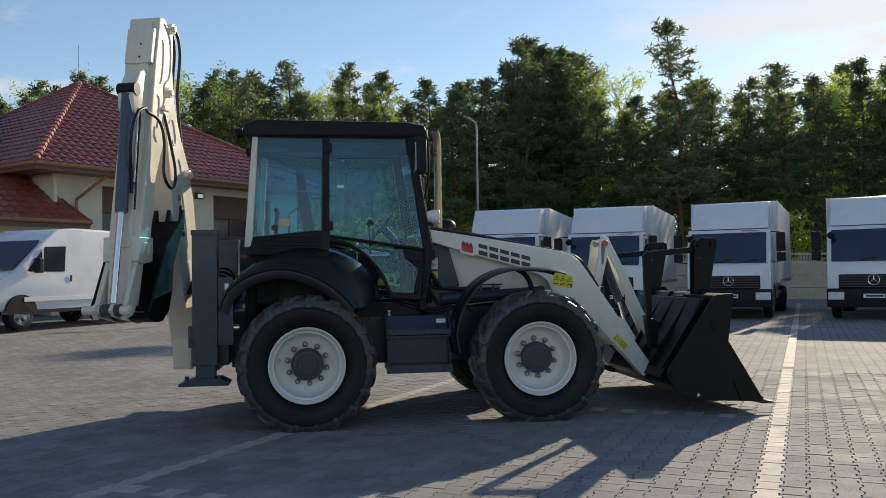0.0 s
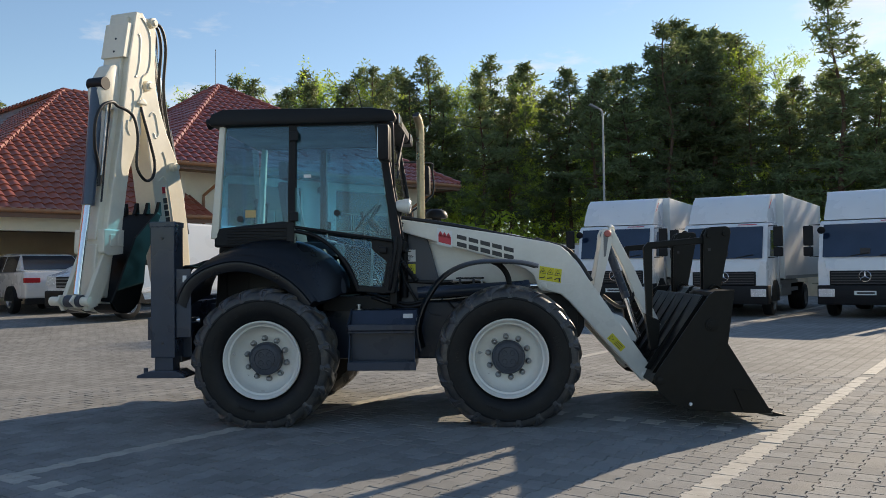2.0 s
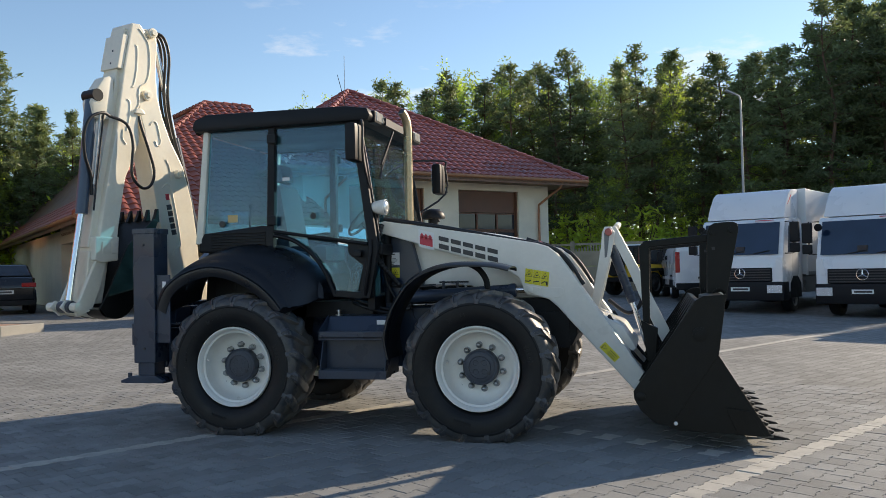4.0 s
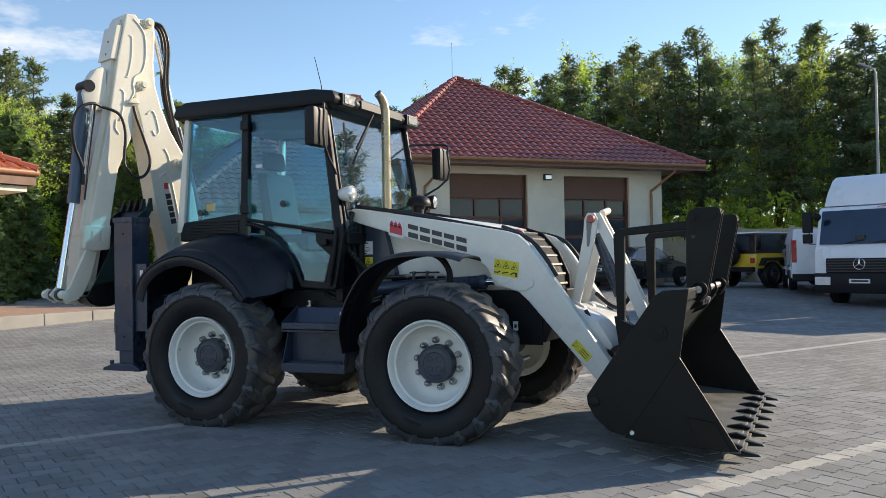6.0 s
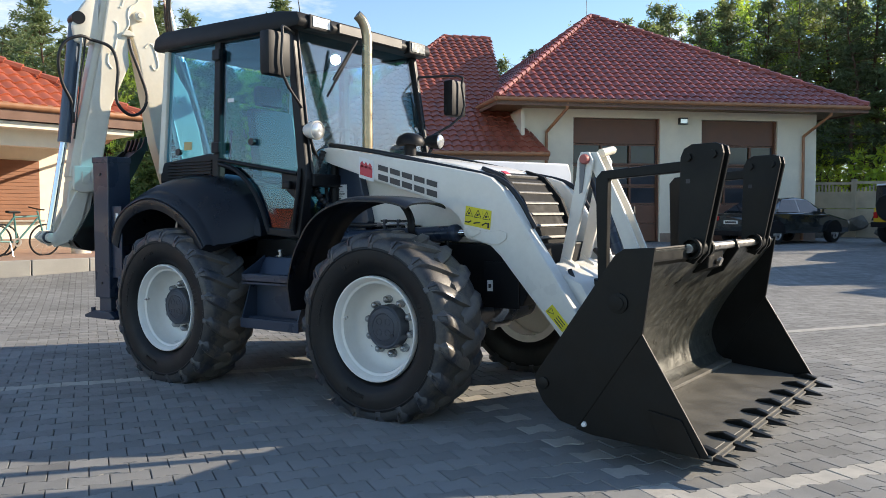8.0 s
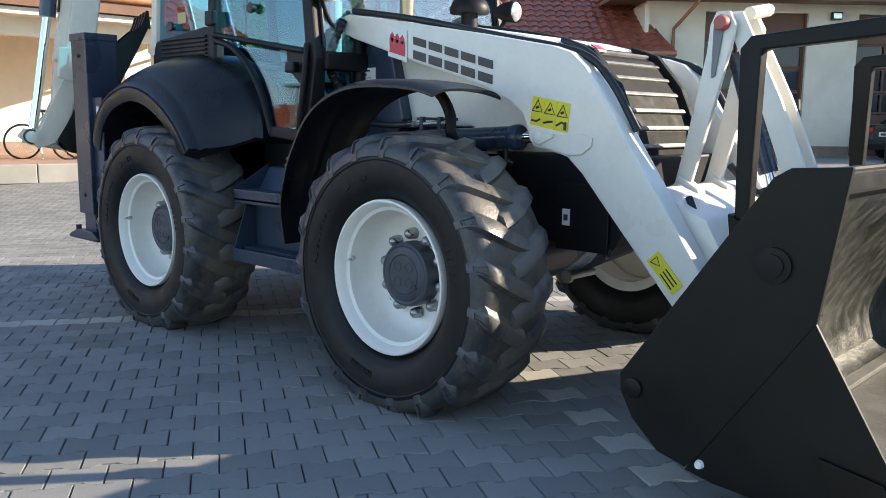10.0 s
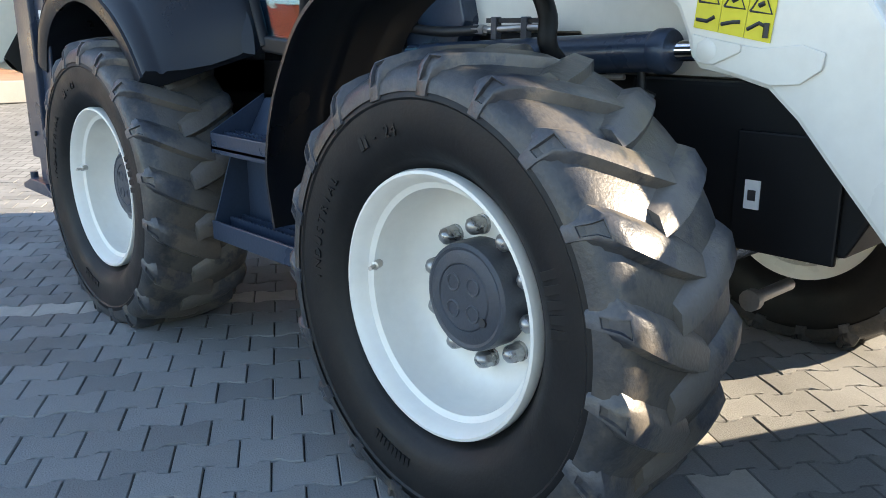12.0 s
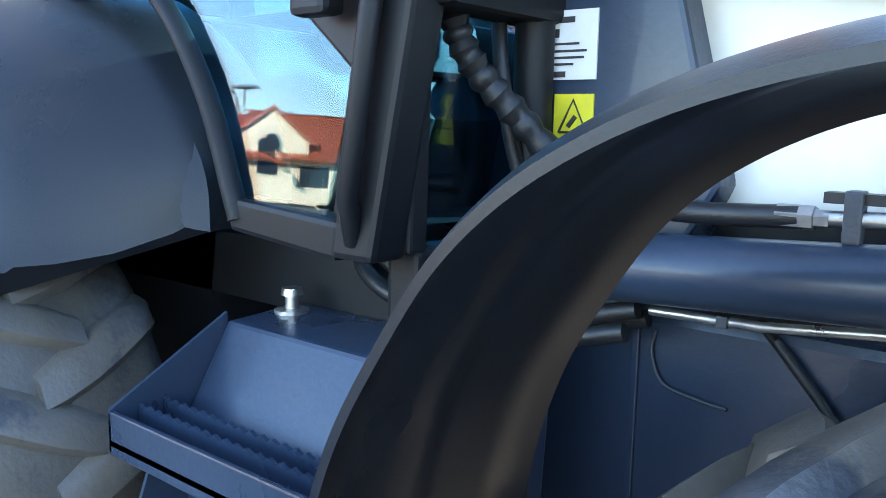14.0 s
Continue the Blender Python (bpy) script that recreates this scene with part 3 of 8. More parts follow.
def wheel(x, side):
    """side -1: the machine's right, +1: its left. All radii about the axle."""
    w = new("wheel")
    w.parent, w.matrix_parent_inverse = loader, loader.matrix_world.inverted()
    w.matrix_basis = pose(x, side * 1.015, HUB_Z)
    bpy.context.view_layer.update()
    ax, c = (0, side, 0), (x, side * 1.015, HUB_Z)
    # carcass: rounded tread crown, shoulder step, smooth sidewall, bead
    lathe("tyre", [(0.336, 0.150), (0.352, 0.153), (0.366, 0.166), (0.376, 0.186), (0.383, 0.191), (0.389, 0.196), (0.405, 0.210), (0.43, 0.221), (0.485, 0.229), (0.524, 0.227), (0.530, 0.2315), (0.538, 0.230), (0.565, 0.219), (0.592, 0.196), (0.592, -0.196), (0.565, -0.219), (0.52, -0.228), (0.43, -0.222), (0.352, -0.196), (0.338, -0.175)], c, ax, "rubber", w, n=96, closed=True)
    lathe("tread_band", [(0.545, 0.2315), (0.572, 0.228), (0.598, 0.213), (0.614, 0.180), (0.621, 0.12), (0.624, 0.0), (0.621, -0.12), (0.614, -0.180), (0.598, -0.213), (0.572, -0.228), (0.545, -0.2315)], c, ax, "tread_groove", w, "dark rubber between the lugs", n=96)
    # lugs, two staggered sets that meet near the middle; a pocket in each shoulder end
    bm = bmesh.new()
    cv = Vector(c)
    N = 19
    pockets = []
    path = [(0.236, 0.536, 0.008, 0.017), (0.234, 0.566, 0.0, 0.0185), (0.225, 0.608, -0.016, 0.022), (0.207, 0.633, -0.032, 0.029), (0.165, 0.642, -0.072, 0.033), (0.11, 0.647, -0.122, 0.034), (0.05, 0.649, -0.172, 0.033), (-0.01, 0.648, -0.212, 0.031), (-0.055, 0.643, -0.238, 0.026)]
    for k in range(N * 2):
        hand = 1 if k % 2 else -1
        a0 = 2 * math.pi * (k // 2 + (0.5 if k % 2 else 0.0)) / N - radians(7)
        rows = []
        for s, r, da, hw in path:
            q = []
            for sg, dr, ds in ((-1.45, 0.048, 0.012), (-1.12, 0.012, 0.004), (-0.92, 0.0, 0.0), (0.95, 0.0, 0.0), (1.7, 0.016, 0.005), (3.0, 0.046, 0.012)):
                side_on = min(1.0, max(0.0, (0.62 - r) / 0.05))
                a = a0 + da + sg * hw / r
                rr, ss = r - dr * (1 - side_on), s - (ds + dr * 0.55) * side_on
                q.append(bm.verts.new(cv + Vector((math.cos(a) * rr, hand * ss, math.sin(a) * rr))))
            rows.append(q)
        for ri, (p, q) in enumerate(zip(rows, rows[1:])):
            for i in range(5):
                f = bm.faces.new((p[i], p[i + 1], q[i + 1], q[i]))
                if i == 2 and ri in (1, 2):
                    pockets.append(f)
        bm.faces.new(rows[0][::-1]), bm.faces.new(rows[-1])
    bmesh.ops.recalc_face_normals(bm, faces=bm.faces)
    bmesh.ops.inset_region(bm, faces=pockets, thickness=0.0075, depth=0.0)
    bmesh.ops.inset_region(bm, faces=pockets, thickness=0.0025, depth=-0.009)
    tread = part("tread", bm, "tread", w, "worn dusty tread lugs with shoulder pockets", True)
    tread.data.set_sharp_from_angle(angle=radians(48))
    # moulded lettering as plain bars on the outer wall
    for a0, cnt, hgt, gap in ((radians(24 if side < 0 else 156), 5, 0.048, 1.5), (radians(120), 2, 0.034, 1.2), (radians(262), 9, 0.028, 1.35)):
        for i in range(cnt):
            a = a0 - i * hgt * gap
            e_r, e_t = Vector((math.cos(a), 0, math.sin(a))), Vector((-math.sin(a), 0, math.cos(a)))
            mm = Matrix((e_t, Vector((0, side, 0)), e_r)).transposed().to_4x4()
            mm.translation = cv + e_r * 0.455 + Vector((0, side * 0.2245, 0))
            box("sidewall_bar", (-hgt * 0.22, -0.006, -hgt * 0.5), (hgt * 0.22, 0.0035, hgt * 0.5), "rubber", w, "", 0.001, mm)
    if side < 0:
        for word, a0, step, size in (("INDUSTRIAL", 181.0, 4.4, 0.042), ("- 24", 112.5, 3.4, 0.046)):
            for i, ch in enumerate(word):
                if ch != " ":
                    a = radians(a0 - step * i)
                    e_r, e_t = Vector((math.cos(a), 0, math.sin(a))), Vector((math.sin(a), 0, -math.cos(a)))
                    mm = Matrix((e_t, e_r, Vector((0, side, 0)))).transposed().to_4x4()
                    mm.translation = cv + e_r * 0.455 + Vector((0, side * 0.2252, 0))
                    letter(ch, size, 0.003, "rubber", w, mm)
    rim = lathe("rim", [(0.342, 0.150), (0.352, 0.158), (0.354, 0.182), (0.350, 0.194), (0.342, 0.196), (0.334, 0.188), (0.326, 0.172), (0.316, 0.150), (0.300, 0.142), (0.297, 0.105), (0.292, 0.045), (0.272, 0.008), (0.238, -0.008), (0.20, -0.014), (0.10, -0.014),
                        (0.0, -0.014), (0.0, -0.026), (0.26, -0.020), (0.285, 0.0), (0.288, -0.18), (0.345, -0.19), (0.350, 0.19)], c, ax, "rim", w, "white painted steel rim", n=72)
    lathe("valve_stem", [(0, 0.0), (0.012, 0.0), (0.012, 0.03), (0.006, 0.032), (0.006, 0.06), (0, 0.06)], cv + Vector((-0.262, side * 0.15, 0.055)), (0.5, side, 0), "steel", rim, n=10)
    # no opening is cut: a dark disc paints the shade of the hole
    lathe("rim_hole", [(0, 0.0), (0.02, 0.0), (0.02, 0.004), (0.0, 0.004)], cv + Vector((-0.19, side * -0.0125, -0.165)), ax, "ink_and_hollow", rim, n=18)
    hub = lathe("hub_cap", [(0.150, -0.014), (0.150, 0.055), (0.146, 0.070), (0.136, 0.076), (0.128, 0.073), (0.120, 0.077), (0.095, 0.079), (0.092, 0.075), (0.088, 0.079), (0.03, 0.080), (0.0, 0.080)], c, ax, "hub", w, "dark grey hub cap", n=44)
    bm = bmesh.new()
    for a in range(4):
        t = radians(45 + 90 * a)
        p = cv + Vector((math.cos(t) * 0.052, side * 0.079, math.sin(t) * 0.052))
        b_tube(bm, [p + Vector((math.cos(u) * 0.022, 0, math.sin(u) * 0.022)) for u in [radians(30 * i) for i in range(13)]], 0.004, 5)
    part("hub_casting", bm, "hub", hub, smooth=True)
    lathe("hub_plug", [(0, 0), (0.013, 0), (0.013, 0.008), (0, 0.008)], cv + Vector((0.075, side * 0.076, -0.05)), ax, "ink_and_hollow", hub, n=10)
    for k in range(10):
        a = radians(24 + 36 * k)
        p = cv + Vector((math.cos(a) * 0.184, side * -0.014, math.sin(a) * 0.184))
        bm = bmesh.new()
        b_lathe(bm, [(0.028, 0.0), (0.028, 0.008), (0.020, 0.010), (0.020, 0.030)], p, ax, 14)
        b_lathe(bm, [(0.026, 0.010), (0.026, 0.036), (0.022, 0.048), (0.013, 0.057), (0.0, 0.060)], p, ax, 8)
        part("wheel_bolt", bm, "bolt", w, smooth=True)
    return w


for wx in (RX, FX):
    for sd in (-1, 1):
        wheel(wx, sd)

# chassis, axles, tank and front counterweight
prism("chassis", [(-0.75, 0.52), (1.90, 0.52), (2.05, 0.74), (2.75, 0.74), (2.75, 1.08), (-0.75, 1.08)], -0.42, 0.42, XZ, "navy", loader, bevel=0.02)
tube("axle", [(0, -0.8, HUB_Z), (0, -0.35, HUB_Z), (0, 0.35, HUB_Z), (0, 0.8, HUB_Z)], [0.11, 0.15, 0.15, 0.11], "navy", loader, n=14)
tube("axle", [(FX, -0.8, HUB_Z), (FX, -0.35, HUB_Z), (FX, 0.35, HUB_Z), (FX, 0.8, HUB_Z)], [0.11, 0.15, 0.15, 0.11], "navy", loader, n=14)
fb = prism("front_frame", [(2.24, 0.76), (2.62, 0.72), (2.90, 0.72), (2.95, 0.82), (2.95, 1.14), (2.24, 1.14)], -0.455, 0.455, XZ, "black", loader, bevel=0.012)
box("frame_plate", (2.60, -0.475, 0.70), (2.885, -0.456, 1.02), "black", fb, bevel=0.006)
box("label_plate", (2.635, -0.480, 0.815), (2.677, -0.475, 0.892), "sticker_white", fb, "small white sticker with a dark sign")
box("label_plate", (2.645, -0.482, 0.838), (2.667, -0.4795, 0.866), "ink_grey", fb, "dark sign")
lathe("tow_pin", [(0.0, 0), (0.018, 0), (0.018, 0.2), (0.03, 0.2), (0.03, 0.225), (0, 0.225)], (2.7, -0.3, 0.58), (0, -1, 0), "steel", fb, n=12)
prism("engine_side", [(1.45, 1.08), (2.3, 1.08), (2.3, 1.4), (1.45, 1.4)], -0.36, 0.36, XZ, "black", loader)

# bonnet and grille
prism("bonnet", [(1.40, 1.30), (1.40, 1.82), (1.8, 1.80), (2.3, 1.72), (2.50, 1.67), (2.64, 1.58), (2.72, 1.44), (2.72, 1.14), (2.05, 1.14), (2.0, 1.26), (1.45, 1.26)], -0.40, 0.40, XZ, "white", loader, bevel=0.035, smooth=True)
grille = prism("grille", [(2.52, 1.66), (2.66, 1.60), (2.79, 1.44), (2.87, 1.25), (2.88, 1.12), (2.76, 1.12), (2.56, 1.4)], -0.31, 0.31, XZ, "slat", loader, "black louvred front grille", bevel=0.012)
for k in range(7):
    t = k / 6
    px, pz = 2.60 + 0.265 * math.sin(t * 1.45), 1.62 - 0.44 * t ** 1.15
    sl = pose(px + 0.012, 0, pz, 0, 28 + 48 * t, 0)
    box("grille_slat", (-0.012, -0.268, -0.026), (0.010, 0.268, 0.018), "slat_worn", grille, "worn grey slat", bevel=0.006, m=sl)
for yy in (-0.315, 0.275):
    prism("grille_cheek", [(2.50, 1.69), (2.665, 1.635), (2.81, 1.47), (2.905, 1.26), (2.915, 1.10), (2.80, 1.10), (2.60, 1.40)], yy, yy + 0.04, XZ, "slat", grille, bevel=0.01)
box("emblem", (-0.004, -0.045, -0.03), (0.004, 0.045, 0.03), "sticker_white", grille, m=pose(2.61, -0.2, 1.645, 0, -60, 0))
box("emblem", (-0.003, -0.035, -0.02), (0.003, 0.035, 0.02), "sticker_red", grille, m=pose(2.613, -0.2, 1.65, 0, -60, 0))
tube("grille_trim", [(2.50, -0.33, 1.68), (2.68, -0.335, 1.60), (2.81, -0.335, 1.44), (2.89, -0.335, 1.25), (2.90, -0.33, 1.1)], 0.016, "hose", grille, curved=4)

# air intake cap, exhaust stack and lights on the bonnet
lathe("air_intake", [(0.05, 0.0), (0.05, 0.12), (0.115, 0.12), (0.12, 0.145), (0.10, 0.19), (0.055, 0.215), (0.0, 0.222)], (1.50, 0.12, 1.80), (0, 0, 1), "black", loader, "black mushroom air intake", n=28)
exh = tube("exhaust_pipe", [(1.37, -0.27, 1.72), (1.37, -0.27, 2.76), (1.364, -0.282, 2.83), (1.352, -0.308, 2.885), (1.334, -0.345, 2.922)], [0.041, 0.041, 0.041, 0.040, 0.039], "exhaust", loader, "tall bare metal exhaust pipe", n=20)
# dark disc on the closed pipe end, painting the unlit inside
lathe("exhaust_mouth", [(0, 0), (0.036, 0.0)], (1.3335, -0.3465, 2.9235), (-0.38, -0.72, 0.58), "ink_and_hollow", exh, n=18)


def bonnet_lamp(x, y, z, side):
    body = lathe("work_lamp", [(0.0, -0.16), (0.03, -0.155), (0.055, -0.1), (0.068, -0.04), (0.072, 0.0), (0.066, 0.006)], (x, y, z), (1, side * 0.1, -0.04), "white" if side < 0 else "black", loader, n=24)
    lathe("lens", [(0.064, -0.002), (0.05, 0.012), (0.0, 0.02)], (x, y, z), (1, side * 0.1, -0.04), "lens", body, n=24)
    tube("lamp_bracket", [(x - 0.08, y, z - 0.04), (x - 0.1, y - side * 0.05, z - 0.12), (x - 0.12, y - side * 0.12, z - 0.2)], 0.014, "hose", body)


bonnet_lamp(1.30, -0.77, 1.985, -1)
bonnet_lamp(1.42, 0.66, 1.99, 1)

# cab
HW = 0.79
# black rather than navy: colour stands in for the shade under the cab
prism("cab_floor", [(-0.5, 1.0), (1.1, 1.0), (1.12, 1.14), (-0.5, 1.14)], -0.62, 0.62, XZ, "black", loader)
cab_frame = new("cab")
cab_frame.parent, cab_frame.matrix_parent_inverse = loader, loader.matrix_world.inverted()
for s in (-1, 1):
    yo, yi = s * HW, s * (HW - 0.075)
    a, b = min(yo, yi), max(yo, yi)
    prism("front_pillar", [(0.985, 2.80), (1.055, 2.80), (1.235, 1.62), (1.155, 1.17), (1.06, 1.17), (1.145, 1.62)], a, b, XZ, "black", cab_frame, bevel=0.012)
    prism("middle_pillar", [(0.165, 2.80), (0.235, 2.80), (0.225, 1.80), (0.15, 1.80)], a, b, XZ, "black", cab_frame, bevel=0.01)
    prism("rear_pillar", [(-0.50, 2.80), (-0.445, 2.80), (-0.51, 1.70), (-0.585, 1.70)], a, b, XZ, "cream", cab_frame, "cream rear pillar", bevel=0.012)
    prism("top_rail", [(-0.46, 2.76), (1.02, 2.76), (1.02, 2.83), (-0.46, 2.83)], a, b, XZ, "black", cab_frame)
    prism("waist_panel", [(-0.55, 1.62), (0.22, 1.62), (0.22, 1.84), (0.10, 1.86), (-0.50, 1.80), (-0.55, 1.74)], a, b, XZ, "black", cab_frame, bevel=0.02)
    for k in range(6):
        zz = 1.66 + 0.026 * k
        box("vent_louvre", (-0.42, min(yo, yo + s * 0.014), zz), (0.14, max(yo, yo + s * 0.014), zz + 0.014), "black", cab_frame, bevel=0.004)
    ym = s * (HW - 0.03)
    prism("rear_side_window", [(-0.44, 2.765), (0.17, 2.765), (0.155, 1.84), (-0.50, 1.80)], ym - 0.003, ym + 0.003, XZ, "glass", cab_frame)
    prism("door_window", [(0.23, 2.765), (0.97, 2.765), (1.135, 1.66), (0.225, 1.80)], ym - 0.003, ym + 0.003, XZ, "glass", cab_frame)
    # lower door: frame and glass follow the fender
    arc = [(0.225, 1.765), (0.41, 1.715), (0.59, 1.59), (0.72, 1.425), (0.80, 1.25)]
    low_g = prism("lower_door_window", arc + [(1.03, 1.232), (1.085, 1.47), (0.955, 1.575), (0.94, 1.66)], ym - 0.003, ym + 0.003, XZ, "glass", cab_frame)
    for v in low_g.data.vertices:
        v.co.y += s * (1.5 - v.co.z) * 0.03
    tube("door_rail", [(0.225, s * HW, 1.80), (1.135, s * HW, 1.66)], 0.016, "black", cab_frame)
    tube("door_seal", [(p, s * (HW - 0.01), q) for p, q in arc] + [(0.815, s * (HW - 0.01), 1.21)], 0.020, "black", cab_frame, curved=4)
    prism("door_sill", [(0.79, 1.25), (0.80, 1.19), (1.075, 1.165), (1.085, 1.23)], a, b, XZ, "black", cab_frame, bevel=0.01)
    prism("door_edge", [(1.045, 1.235), (1.085, 1.225), (1.15, 1.60), (1.11, 1.60)], a + 0.02, b, XZ, "black", cab_frame, bevel=0.008)
    prism("door_lock_panel", [(0.95, 1.575), (1.085, 1.465), (1.145, 1.60), (1.14, 1.655), (0.935, 1.685)], a + 0.02, b, XZ, "black", cab_frame, bevel=0.008)
    box("door_handle", (1.01, min(yo, yo + s * 0.045), 1.545), (1.09, max(yo, yo + s * 0.045), 1.605), "black", cab_frame, bevel=0.012)
    for hx, hz in ((0.215, 2.66), (0.215, 1.90)):
        box("hinge", (hx - 0.045, min(yo, yo + s * 0.035), hz - 0.045), (hx + 0.045, max(yo, yo + s * 0.035), hz + 0.045), "black", cab_frame, bevel=0.01)
    tube("grab_rail", [(1.165, s * (HW + 0.005), 1.70), (1.17, s * (HW + 0.02), 1.60), (1.125, s * (HW + 0.02), 1.27), (1.11, s * (HW - 0.01), 1.20)], 0.017, "black", cab_frame)
# cab corner side panels under the door and the black bay before the door
prism("cab_side_panel", [(0.60, 0.95), (1.12, 0.95), (1.12, 1.14), (0.70, 1.14)], -0.52, 0.52, XZ, "navy", loader)
# inner arch painted black for the deep shade under the mudguard
prism("inner_rear_arch", [(-0.62, 0.75), (0.40, 0.75), (0.46, 1.12), (0.52, 1.40), (0.42, 1.60), (0.0, 1.67), (-0.56, 1.65)], -0.62, 0.62, XZ, "black", loader)
box("rear_window", (-0.535, -0.70, 1.78), (-0.529, 0.70, 2.74), "glass", cab_frame)
ws = [(1.03, 2.78), (1.036, 2.78), (1.216, 1.66), (1.21, 1.66)]
prism("windscreen", ws, -0.72, 0.72, XZ, "glass_front", cab_frame)
box("windscreen_sill", (1.16, -0.74, 1.56), (1.26, 0.74, 1.66), "black", cab_frame, bevel=0.015)
tube("windscreen_trim", [(1.065, -0.735, 2.74), (1.235, -0.735, 1.68)], 0.010, "hose", cab_frame)
tube("windscreen_trim", [(1.065, 0.735, 2.74), (1.235, 0.735, 1.68)], 0.010, "hose", cab_frame)
box("firewall", (1.10, -0.70, 1.06), (1.17, 0.70, 1.185), "black", cab_frame, bevel=0.01)
box("lower_windscreen", (1.150, -0.70, 1.185), (1.156, 0.70, 1.58), "glass", cab_frame)
for yy in (-0.70, 0.02, 0.70):
    box("lower_screen_frame", (1.13, yy - 0.02, 1.18), (1.17, yy + 0.02, 1.58), "black", cab_frame, bevel=0.006)
# roof with its visor
roof = prism("roof", [(-0.60, 2.80), (-0.57, 2.88), (-0.45, 2.925), (0.95, 2.915), (1.16, 2.885), (1.19, 2.82), (1.17, 2.775), (-0.57, 2.765)], -0.84, 0.84, XZ, "black", cab_frame, "thick black plastic roof", bevel=0.03, smooth=True)
for yy in (-0.62, 0.62):
    h = box("roof_lamp", (1.13, yy - 0.12, 2.765), (1.205, yy + 0.12, 2.875), "black", roof, bevel=0.012)
    box("lens", (1.206, yy - 0.095, 2.785), (1.212, yy + 0.095, 2.862), "lens", h, "clear rectangular lamp glass")
    r = lathe("roof_lamp", [(0, -0.07), (0.04, -0.06), (0.055, 0), (0.05, 0.01), (0.0, 0.012)], (-0.66, yy, 2.82), (-1, 0, -0.25), "black", roof, n=18)
# solid dark strip that paints a shaded slot
box("visor_slot", (1.17, -0.40, 2.79), (1.197, 0.40, 2.86), "ink_and_hollow", roof)
tube("aerial", [(0.82, -0.45, 2.91), (0.80, -0.45, 3.05), (0.73, -0.44, 3.30)], [0.006, 0.004, 0.003], "hose", roof, n=6)
wip = tube("wiper", [(1.20, -0.20, 2.76), (1.15, -0.42, 2.42)], 0.012, "hose", cab_frame)
tube("wiper_blade", [(1.175, -0.24, 2.66), (1.16, -0.50, 2.28)], 0.010, "hose", wip, n=6)


def cab_mirror(s, x, y, z):
    m = box("mirror", (x - 0.055, y - 0.115, z - 0.165), (x + 0.05, y + 0.115, z + 0.165), "black", loader, bevel=0.03, smooth=True)
    box("mirror_glass", (x - 0.0575, y - 0.084, z - 0.133), (x - 0.054, y + 0.084, z + 0.133), "mirror", m)
    tube("mirror_arm", [(1.07, s * 0.78, z + 0.19), (x + 0.06, y - s * 0.02, z + 0.20), (x + 0.075, y, z + 0.12), (x + 0.075, y, z - 0.16), (1.16, s * 0.79, z - 0.38)], 0.011, "hose", m, curved=3)


cab_mirror(-1, 1.10, -1.0, 2.545)
cab_mirror(1, 1.33, 1.02, 2.41)

# inside the cab
box("seat_cushion", (0.02, -0.26, 1.52), (0.52, 0.26, 1.68), "seat", cab_frame, "grey fabric seat", bevel=0.05, smooth=True)
prism("seat_back", [(0.0, 1.60), (0.14, 1.60), (0.02, 2.30), (-0.10, 2.30)], -0.24, 0.24, XZ, "seat", cab_frame, "grey fabric seat", bevel=0.05, smooth=True)
prism("head_rest", [(-0.10, 2.33), (0.01, 2.33), (-0.02, 2.52), (-0.11, 2.52)], -0.14, 0.14, XZ, "seat", cab_frame, "grey fabric seat", bevel=0.04, smooth=True)
box("seat_base", (0.05, -0.2, 1.14), (0.45, 0.2, 1.53), "black", cab_frame, bevel=0.02)
sc, sn = Vector((0.80, 0.0, 1.93)), Vector((-0.75, 0, 0.66)).normalized()
bm = bmesh.new()
e1 = sn.orthogonal().normalized()
e2 = sn.cross(e1)
b_tube(bm, [sc + (e1 * math.cos(t) + e2 * math.sin(t)) * 0.19 for t in [radians(12 * k) for k in range(31)]], 0.014, 8, False)
for t in (0, 2.1, 4.2):
    b_tube(bm, [sc - sn * 0.03, sc + (e1 * math.cos(t) + e2 * math.sin(t)) * 0.19], 0.011, 6)
part("steering_wheel", bm, "black", cab_frame, smooth=True)
tube("steering_column", [(0.815, 0, 1.91), (1.0, 0, 1.70), (1.03, 0, 1.2)], 0.045, "black", cab_frame)
box("dashboard", (0.95, -0.3, 1.60), (1.13, 0.3, 1.80), "black", cab_frame, bevel=0.03)
prism("side_console", [(0.05, 1.14), (0.75, 1.14), (0.78, 1.62), (0.25, 1.72), (0.05, 1.70)], 0.36, 0.62, XZ, "black", cab_frame, bevel=0.02)
prism("rear_console", [(-0.5, 1.14), (-0.28, 1.14), (-0.22, 1.78), (-0.5, 1.80)], -0.6, 0.6, XZ, "black", cab_frame, bevel=0.02)
for yy in (-0.22, 0.22):
    lv = tube("control_lever", [(-0.33, yy, 1.78), (-0.31, yy, 2.08)], [0.009, 0.012], "hose", cab_frame)
    lathe("knob", [(0, -0.03), (0.02, -0.02), (0.024, 0.01), (0, 0.03)], (-0.31, yy, 2.1), (0, 0, 1), "black", lv, n=12)
lv = tube("control_lever", [(0.70, 0.42, 1.65), (0.68, 0.40, 1.98)], [0.01, 0.012], "hose", cab_frame)
lathe("knob", [(0, -0.03), (0.02, -0.02), (0.024, 0.01), (0, 0.03)], (0.68, 0.4, 2.0), (0, 0, 1), "black", lv, n=12)
